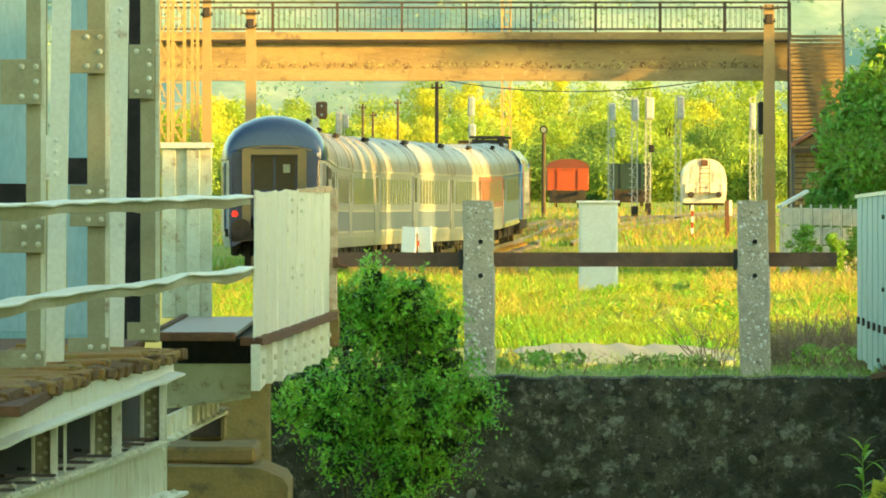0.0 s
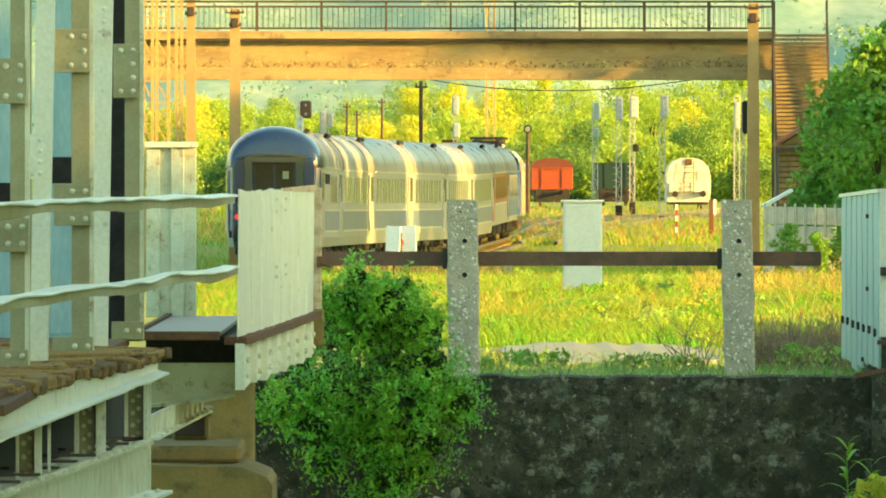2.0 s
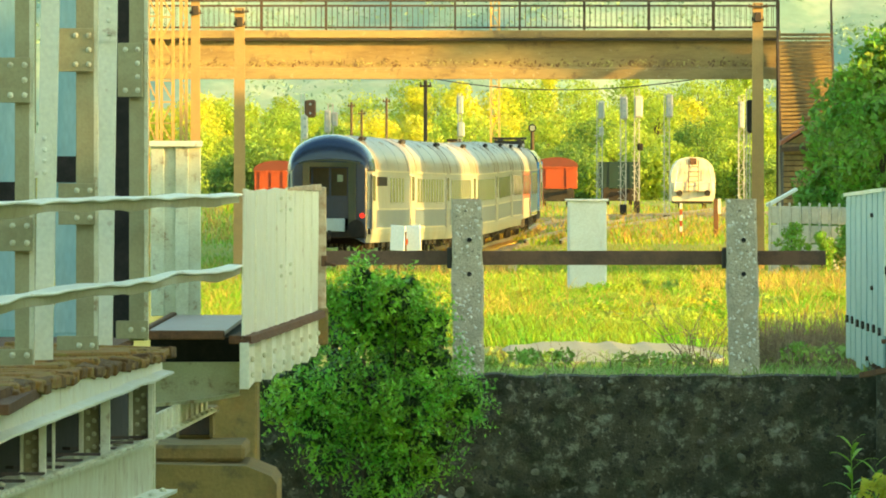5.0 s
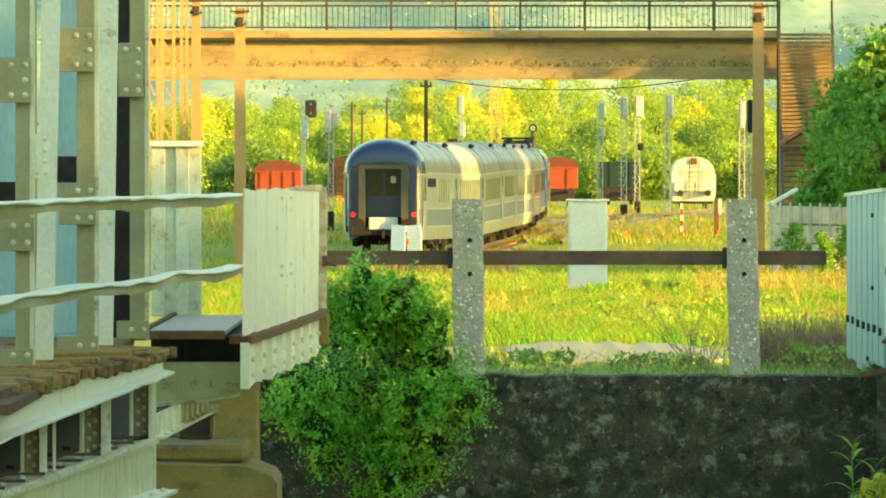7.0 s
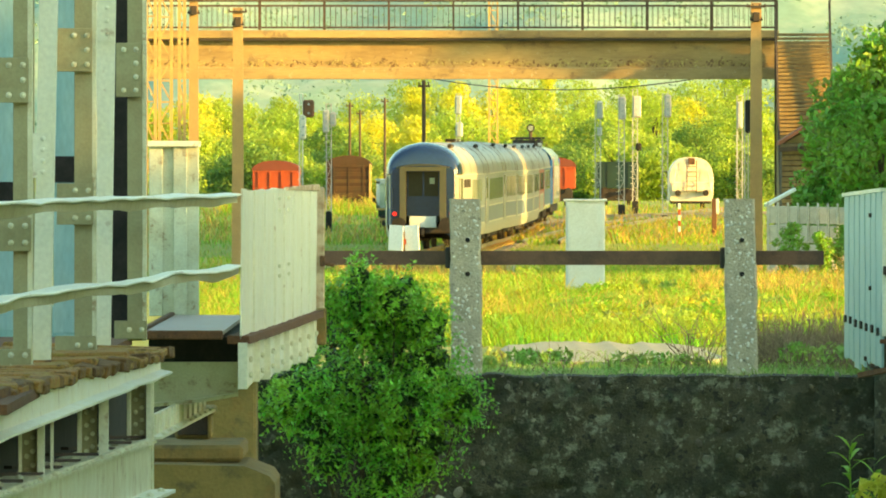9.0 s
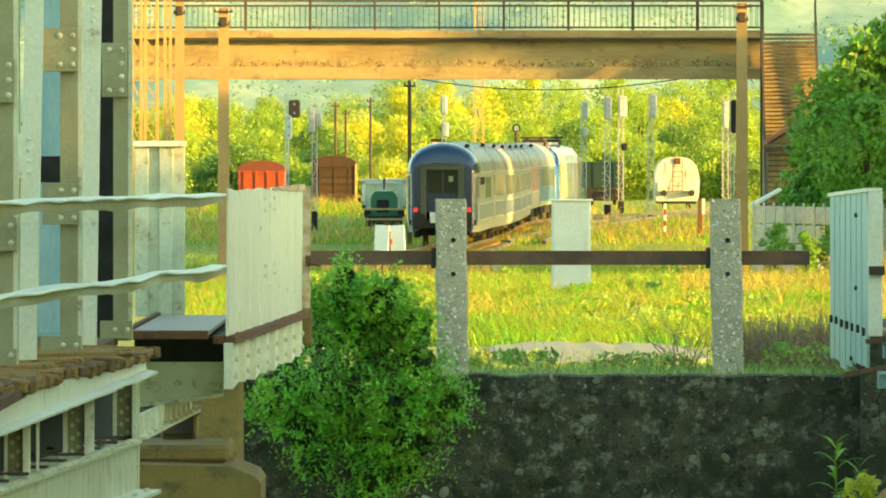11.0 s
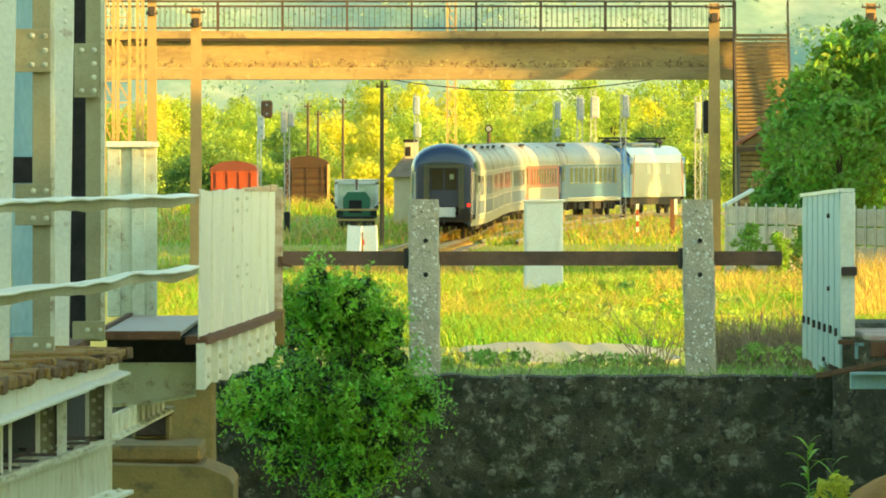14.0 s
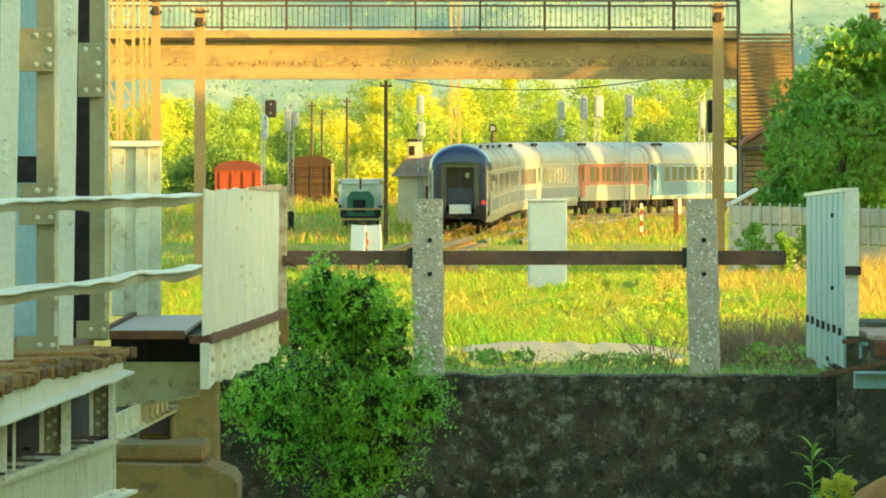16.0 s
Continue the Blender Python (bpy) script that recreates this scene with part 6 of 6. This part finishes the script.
def greens():
    # the bush in front of the bank wall
    rng = np.random.default_rng(3)
    b = thing("leafy_bush", "dense green leafy bush growing before the bank wall", "bush", (-0.604, 140.5, -1.75))
    lobes = ((640, 530, 48), (600, 545, 36), (702, 535, 36), (660, 565, 52), (722, 572, 42), (765, 570, 34), (712, 632, 50), (768, 645, 42), (640, 600, 26),
             (600, 690, 58), (545, 700, 48), (505, 715, 34), (670, 720, 62), (740, 720, 62), (800, 700, 40), (825, 735, 24), (560, 765, 44), (620, 775, 40), (585, 820, 26),
             (690, 790, 52), (760, 780, 46), (700, 850, 34), (670, 880, 30), (745, 835, 28), (640, 492, 22), (578, 530, 24), (722, 508, 20), (825, 715, 30), (480, 720, 26))
    P, leaf_c = 140 / 26900, []
    inner = []
    bm = B()
    for q, (X, Y, R) in enumerate(lobes):
        cx, cz, r = (X - 668) * P, 1.75 + 2.6 - (Y - 300) * P, R * P
        cy = -0.45 + 0.25 * math.sin(q * 2.3)
        inner.append((cx, cy + 0.1, cz, r * 0.75))
        rod(bm, (0.1 * math.sin(q), 0.1, 0), (cx, cy, cz), 0.022, 0.006, 6)
        for k in range(int(14 + R * R / 40)):
            d = rng.normal(size=3)
            d /= np.linalg.norm(d)
            if d[1] > 0.2:
                d[1] = -d[1]
            o = np.array((cx, cy, cz)) + d * r * np.array((1, 1.3, 1)) * (0.55 + 0.42 * rng.random())
            grow = d * 0.8 + np.array((0.1 * rng.normal(), -0.1, 0.35 + 0.3 * rng.random()))
            grow /= np.linalg.norm(grow)
            length = 0.15 + 0.22 * rng.random()
            n = int(7 + 6 * rng.random())
            f = (np.arange(n) + rng.random(n) * 0.6) / n
            axis = o + np.outer(f * length, grow) - np.outer(f ** 2 * length * 0.35, (0, 0, 1))
            side = np.cross(grow, rng.normal(size=3))
            side /= np.linalg.norm(side)
            other = np.cross(grow, side)
            turn = np.arange(n) * 2.4 + rng.random() * 6
            out = np.cos(turn)[:, None] * side + np.sin(turn)[:, None] * other + grow * 0.5 + np.array((0, -0.15, 0.0))
            out /= np.linalg.norm(out, axis=1)[:, None]
            s_ = (0.078 * (0.55 + 0.6 * rng.random(n)) * (1.1 - 0.5 * f))[:, None]
            w = np.cross(out, rng.normal(size=(n, 3)) * 0.5 + np.array((0, 0, 1.0)))
            w /= np.linalg.norm(w, axis=1)[:, None]
            mid = axis + out * s_ * 0.5
            leaf_c.append(np.stack((axis, mid + w * s_ * 0.24, axis + out * s_, mid - w * s_ * 0.24), axis=1))
    stuff("stem_tangle", bm, BARK, b)
    quads("leaves", np.concatenate(leaf_c).reshape(-1, 3), LEAF_BUSH, b)
    # the dark inner leaves stand in for the bush's own shade
    quads("inner_leaves", leaf_cloud(rng, inner, 300, 0.05, 0, 0.9), HOLLOW_LEAF, b)
    # trees beside the stair
    for i, (X, D, top, w) in enumerate(((1545, 430, 60, 3.4), (1500, 446, 130, 3.0), (1600, 440, 30, 4.0), (1510, 470, 235, 2.6), (1655, 430, 60, 4.0), (1560, 420, 170, 2.6), (1720, 440, 10, 5.0), (1478, 425, 290, 1.8), (1440, 428, 330, 1.3), (1525, 424, 260, 2.2))):
        x, z = aside(X, D), land(D)
        tree("broadleaf_tree", "leafy tree beside the footbridge stair, shade put into its deep green", (x, D, z), level(top, D) - z, w, 0.115, LEAF_SHADE, 20 + i, 80, 85, 0.1, 0.05)
    for i, (X, D, top, w) in enumerate(((1400, 396, 395, 0.9), (1455, 394, 412, 0.7), (1500, 396, 400, 1.0))):
        x, z = aside(X, D), land(D)
        tree("low_bush", "low green bush before the panel fence", (x, D, z), level(top, D) - z, w, 0.05, LEAF_SHADE, 40 + i, 30, 70, 0.04, 0.05)
    # unseen tree, added only to keep sun off the relay cabinet
    tree("broadleaf_tree", "unseen slim green tree added to shade the relay cabinet", (15.0, 310, land(310)), 5.4, 2.6, 0.15, LEAF_TREE, 55, 60, 80, 0.1, 0.02)
    # unseen wood, added on the sunny side to keep the bridges and the bank in shade
    for i, (x, y, h, w) in enumerate(((15, 62, 9, 8), (17, 70, 9, 8), (15, 78, 9, 8), (18, 86, 9.5, 8), (15, 93, 9, 8), (18, 101, 8, 8), (15, 108, 7.4, 7), (18, 115, 6.6, 7), (15, 121, 5.0, 6), (17, 127, 5.2, 6.5), (15, 133, 4.9, 6), (17, 139, 5.8, 7), (15, 144, 5.2, 5), (19, 118.5, 5.6, 8), (19, 124, 5.6, 8), (19, 130, 5.5, 8), (21, 66, 9.5, 8), (21, 74, 9.5, 8), (21, 82, 9.5, 8), (22, 90, 9.5, 8), (22, 98, 9.5, 8), (22, 105, 9, 8), (22, 112, 8, 7), (22, 119, 6, 7), (22, 126, 6, 7), (22, 133, 5.8, 7), (22, 140, 6.2, 7),
                                      (20, 468.5, 6.3, 5), (22, 465, 6.3, 5), (27, 465, 6.5, 5))):
        tree("broadleaf_tree", "unseen dense green tree added beside the line to cast shade", (x, y, land(y) if y > 145 else -0.5 if y > 140 else -1.0), h + (1.0 if y < 145 else 0), w, 0.66, LEAF_TREE, 60 + i, 85, 52, 0.2, 0.76 if 113 < y < 128 else 0.02)
    # two unseen trees, added with high crowns to shade the girder alone
    for i, (x, y, h, w) in enumerate(((28, 473.2, 14.8, 5.0), (28.5, 471.0, 15.2, 4.2))):
        tree("tall_pine_tree", "unseen bare-stemmed tree added so its high crown shades the footbridge", (x, y, land(y)), h, w, 0.42, LEAF_TREE, 95 + i, 60, 60, 0.2, 0.72)
    # the broken row of trees along the line, through whose gaps the sun falls on the train
    row = [392, 399, 406, 413, 420, 428, 436, 444, 452, 460, 484, 490, 496] + list(range(513, 543, 6)) + list(range(566, 642, 6)) + list(range(660, 774, 6))
    for i, y in enumerate(row):
        tree("broadleaf_tree", "tall unseen green tree added beside the line to cast shade", ((25.5 if y < 640 else 31.5) + 2.5 * (i % 2), y, land(y)), (9.2 if y < 465 else 12.6 if y < 640 else 13.6) + 0.9 * math.sin(i * 2.4), 8.5, 0.62, LEAF_TREE, 300 + i, 64, 46, 0.2, 0.22 if y < 410 else 0.46)
    for i, y in enumerate((774, 802, 810, 818, 826, 838, 848, 858)):
        tree("broadleaf_tree", "tall unseen green tree added beside the line to cast shade", (35.0 + 2.5 * (i % 2), y, land(y)), 11.8 + 0.9 * math.sin(i * 2.4), 8.5, 0.62, LEAF_TREE, 400 + i, 64, 46, 0.2, 0.46)
    # another unseen tree added sunward of the relay cabinet to shade it
    tree("broadleaf_tree", "unseen green tree added beside the line to cast shade", (19.5, 308, land(308)), 6.2, 5.0, 0.4, LEAF_TREE, 450, 80, 70, 0.15, 0.02)
    # trees behind the yard
    r = random.Random(11)
    i = 0
    for row, (D, n, lo, hi) in enumerate(((1070, 26, 255, 300), (1100, 18, 205, 250), (1150, 18, 165, 215), (1230, 18, 140, 185), (1320, 18, 118, 160))):
        for k in range(n):
            X = 230 + (1600 - 230) * (k + r.uniform(0.1, 0.9)) / n
            top = r.uniform(lo, hi)
            if row > 2 and X < 660:
                top += 55
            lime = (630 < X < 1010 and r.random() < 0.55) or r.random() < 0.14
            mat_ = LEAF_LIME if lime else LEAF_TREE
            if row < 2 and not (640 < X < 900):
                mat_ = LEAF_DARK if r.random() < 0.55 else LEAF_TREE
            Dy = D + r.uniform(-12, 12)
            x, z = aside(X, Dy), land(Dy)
            # the sunlit and shaded looks of these trees are leaf colours
            word = {LEAF_LIME: "yellow-green tree behind the yard, sunlit look put into its leaf colour", LEAF_TREE: "leafy green tree behind the yard", LEAF_DARK: "dark green tree behind the yard, shade put into its leaf colour"}[mat_]
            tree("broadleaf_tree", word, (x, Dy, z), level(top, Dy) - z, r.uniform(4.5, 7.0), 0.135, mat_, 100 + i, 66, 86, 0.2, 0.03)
            i += 1
    # the forest on the far hillside
    rng = np.random.default_rng(77)
    n = 3200
    f = rng.random(n) ** 1.3
    cents = []
    for k in range(n):
        x, y = rng.uniform(-125, 125), 2100 + 1500 * f[k]
        z = 2 + 92 * f[k] ** 0.8 * (1 + 0.25 * math.sin(x * 0.011 + 1.0)) + 5.0 * noise.noise((x * 0.03, y * 0.008, 0))
        cents.append((x, y, z + 1.0, 1.6 + 1.6 * rng.random()))
    tagged(quads("far_forest", leaf_cloud(rng, cents, 16, 0.36, 0), FAR_LEAF), "pale green forest on the far hillside, haze put into its colour", "forest", kind="stuff")
    # meadow grass
    rng = np.random.default_rng(8)
    def blades(n, d0, d1, h0, h1, wd, X0, X1, lift=0.0):
        inv = 1 / d1 + (1 / d0 - 1 / d1) * rng.random(n)
        y = 1 / inv
        x = (X0 + (X1 - X0) * rng.random(n) - 784) * y / 26900
        patch = np.array([noise.noise((a * 0.7, b * 0.06, 0)) for a, b in zip(x, y)])
        h = (h0 + (h1 - h0) * rng.random(n)) * (1 + 0.6 * patch)
        z = np.interp(y, [a for a, _ in LAND], [c for _, c in LAND]) - 0.03 + lift
        a = rng.random(n) * 6.283
        lean = h * (0.3 + 1.2 * rng.random(n))
        w = wd * (0.6 + 0.8 * rng.random(n))
        p = np.stack((x, y, z), axis=1)
        q = np.stack((np.cos(a), np.sin(a), 0 * a), axis=1)
        s = np.stack((-np.sin(a), np.cos(a), 0 * a), axis=1)
        up = np.array((0, 0, 1.0))
        m = p + up * h[:, None] * 0.6 + q * lean[:, None] * 0.35
        t = p + up * h[:, None] + q * lean[:, None]
        return np.stack((p - s * w[:, None], p + s * w[:, None], m + s * w[:, None] * 0.7, m - s * w[:, None] * 0.7), axis=1), np.stack((m - s * w[:, None] * 0.7, m + s * w[:, None] * 0.7, t), axis=1)
    def grass(name, label, material, *a):
        q, t = blades(*a)
        vs = np.concatenate((q.reshape(-1, 3), t.reshape(-1, 3))).tolist()
        n = len(q)
        fs = [(4 * i, 4 * i + 1, 4 * i + 2, 4 * i + 3) for i in range(n)] + [(4 * n + 3 * i, 4 * n + 3 * i + 1, 4 * n + 3 * i + 2) for i in range(n)]
        me = bpy.data.meshes.new(name)
        me.from_pydata(vs, [], fs)
        me.materials.append(material)
        tagged(new(name, me), label, "grass", kind="stuff")
    grass("meadow_grass", "tall yellow-green meadow grass in evening sun", GRASS, 95000, 182, 640, 0.08, 0.30, 0.011, 330, 1680)
    grass("trackside_grass", "tall dry orange grass beside the track", STRAW, 1700, 396, 450, 0.3, 0.85, 0.012, 600, 900)
    grass("dry_grass", "dry straw-coloured grass stalks", STRAW, 6500, 205, 640, 0.12, 0.42, 0.009, 330, 1680)
    grass("orange_grass", "tall orange dry grass behind the girder bridge", STRAW, 1500, 225, 330, 0.5, 1.0, 0.010, 1540, 1700)
    grass("red_tinged_grass", "dry reddish grass patch before the fence", STRAW, 1600, 285, 392, 0.15, 0.45, 0.012, 1240, 1500)
    grass("bank_grass", "thin dark green grass along the wall top", WEED, 14000, 144.0, 168, 0.03, 0.15, 0.006, 700, 1680)
    def clump(name, label, category, cents, per, size, material):
        t = thing(name, label, category)
        c = [(aside(X, y), y, level(Y, y), R * y / 26900) for X, Y, R, y in cents]
        tagged(quads("foliage", leaf_cloud(rng, c, per, size, 0, 0.7), material, t), kind="stuff")
    clump("weed_clump", "dark green leafy weeds on the wall top", "weeds", [(870 + 13 * i + 8 * math.sin(i * 5), 640 - 12 * abs(math.sin(i * 1.7)), 14 + 8 * math.sin(i * 2.3) ** 2, 150 + 4 * math.sin(i)) for i in range(11)], 70, 0.03, WEED)
    clump("weed_clump", "low green weeds beside the path", "weeds", [(1090 + 15 * i, 645 - 10 * abs(math.sin(i * 1.3)), 13 + 7 * math.sin(i * 1.9) ** 2, 150 + 3 * math.sin(i * 3)) for i in range(11)], 60, 0.028, WEED)
    clump("weed_clump", "leafy weeds at the foot of the girder", "weeds", [(1390 + 14 * i, 640 - 22 * abs(math.sin(i * 0.9)), 16 + 9 * math.sin(i * 1.9) ** 2, 149 + 2 * math.sin(i * 3)) for i in range(9)], 60, 0.032, WEED)
    for k in range(60):
        y = 1 / (1 / 420 + (1 / 186 - 1 / 420) * rng.random())
        X0, Yg = 520 + 1080 * rng.random(), 300 + (2.6 - land(y)) * 26900 / y
        S = 26900 / y
        clump("meadow_weed", "clump of leafy green weeds in the meadow" if k % 4 != 3 else "clump of yellowing weeds in the meadow", "weeds",
              [(X0 + S * 0.28 * rng.normal(), Yg - S * (0.08 + 0.16 * rng.random()), S * (0.08 + 0.07 * rng.random()), y + rng.normal()) for _ in range(9)], 40, 0.04, (WEED, GRASS, LEAF_TREE, GRASS)[k % 4])
    def brush(name, label, X0, X1, Y0, Y1, y, n, reach):
        t = thing(name, label, "bush")
        bm = B()
        for _ in range(n):
            a = rng.random()
            X = X0 + (X1 - X0) * rng.random()
            p = Vector((aside(X, y), y + rng.normal() * 0.5, level(Y1, y)))
            q = p + Vector((rng.normal() * reach * 0.5, rng.normal() * 0.2, (Y1 - Y0) * y / 26900 * (0.4 + 0.6 * rng.random())))
            m = p.lerp(q, 0.5) + Vector((rng.normal() * 0.04, 0, 0.03))
            rod(bm, p, m, 0.006, 0.0045, 4), rod(bm, m, q, 0.0045, 0.002, 4)
            for _k in range(2):
                rod(bm, m, m + Vector((rng.normal() * 0.12, 0, abs(rng.normal()) * 0.12)), 0.0035, 0.0015, 4)
        tagged(part("twig_tangle", bm, TWIG, t), kind="stuff")
    brush("dry_brush", "grey-brown dead brush at the wall's end", 1340, 1520, 545, 662, 150, 420, 0.34)
    brush("dry_brush", "bare dead twigs beside the post", 1215, 1300, 525, 655, 149, 16, 0.5)
    brush("dry_brush", "thin dry stalks on the wall top", 880, 1340, 625, 662, 147, 26, 0.08)
    # near-black leaves over the wall, put there as the shade behind the bush
    clump("ivy", "near-black leaves put over the bank wall as shade behind the bush", "ivy", [(535 + 11 * i + 10 * math.sin(i * 4.1), 640 + 75 * math.sin(i * 2.7), 30 + 12 * math.sin(i * 1.9) ** 2, 143.6 + 0.5 * math.sin(i * 3.3)) for i in range(22)], 260, 0.05, HOLLOW_LEAF)
    # weeds at the foot of the wall
    def tall_weed(bearing, y, top, leaves):
        t = thing("tall_weed", "tall weed with long pointed leaves in the creek bed", "weed", (aside(bearing, y), y, -1.75))
        h = level(top, y) + 1.75
        bm = B()
        rod(bm, (0, 0, 0), (0.02, 0, h * 0.7), 0.012, 0.009), rod(bm, (0.02, 0, h * 0.7), (0, 0, h - 0.05), 0.009, 0.004)
        part("stem", bm, LEAF_SHADE, t)
        for k in range(leaves):
            f = k / leaves
            z, a = h - 0.75 * f, k * 2.4 + 0.3 * rng.random()
            n = (0.12 + 0.15 * f ** 0.5) * (0.85 + 0.3 * rng.random())
            out, side = Vector((math.cos(a), math.sin(a), 0)), Vector((-math.sin(a), math.cos(a), 0))
            bm = B()
            last = None
            for q in range(6):
                u = q / 5
                p = Vector((0.01, 0, z)) + out * (n * u) + Vector((0, 0, n * ((1.0 - f) * 1.1 + 0.35) * u - n * 0.75 * u * u))
                w = side * (0.032 * math.sin(math.pi * (0.06 + 0.93 * u)) * (0.6 + 0.6 * f))
                ring = [bm.verts.new(p - w + Vector((0, 0, 0.004))), bm.verts.new(p), bm.verts.new(p + w + Vector((0, 0, 0.004)))]
                if last:
                    bm.faces.new((last[0], last[1], ring[1], ring[0])), bm.faces.new((last[1], last[2], ring[2], ring[1]))
                last = ring
            part("leaf", bm, LEAF_BUSH, t)
    tall_weed(1506, 120, 786, 18)
    tall_weed(1548, 119, 826, 12)
    clump("tall_weed", "yellowish weed in evening light", "weed", [(1555 + 20 * math.sin(i * 2.2), 850 + 6 * i, 14, 118) for i in range(7)], 16, 0.045, LEAF_LIME)
    grass("yard_grass", "rough grass between the sidings", GRASS, 15000, 640, 1080, 0.14, 0.42, 0.03, 330, 1680)
    grass("yard_straw", "tall dry yellow grass among the sidings", STRAW, 3600, 650, 960, 0.25, 0.65, 0.025, 330, 1300)
    grass("siding_straw", "tall dry straw grass before the goods wagons", STRAW, 2200, 890, 928, 0.7, 1.25, 0.03, 400, 800)
    grass("siding_grass", "tall green grass before the goods wagons", GRASS, 4200, 885, 926, 0.5, 1.05, 0.03, 400, 800)


greens()

# ---- motion ----
SPEED = 17.16


def rolling(rear, reach, t):
    """Pose of a vehicle whose middle is `rear` metres ahead of the tail, on bogies `reach` apart from it."""
    s = rear + SPEED * t
    a, b = on_track(s - reach), on_track(s + reach)
    m = (a + b) / 2
    d = b - a
    return Matrix.Translation(m) @ pose(0, 0, 0, math.degrees(math.atan2(d.z, d.xy.length)), 0, -math.degrees(math.atan2(d.x, d.y)))


def motions():
    for k, v in enumerate(train):
        mid, reach = (COACH * k + 13.3, 9.5) if k < 8 else (COACH * 8 + 9.9, 5.2)
        walk(v, [(i * 0.5, rolling(mid, reach, i * 0.5)) for i in range(33)])


motions()
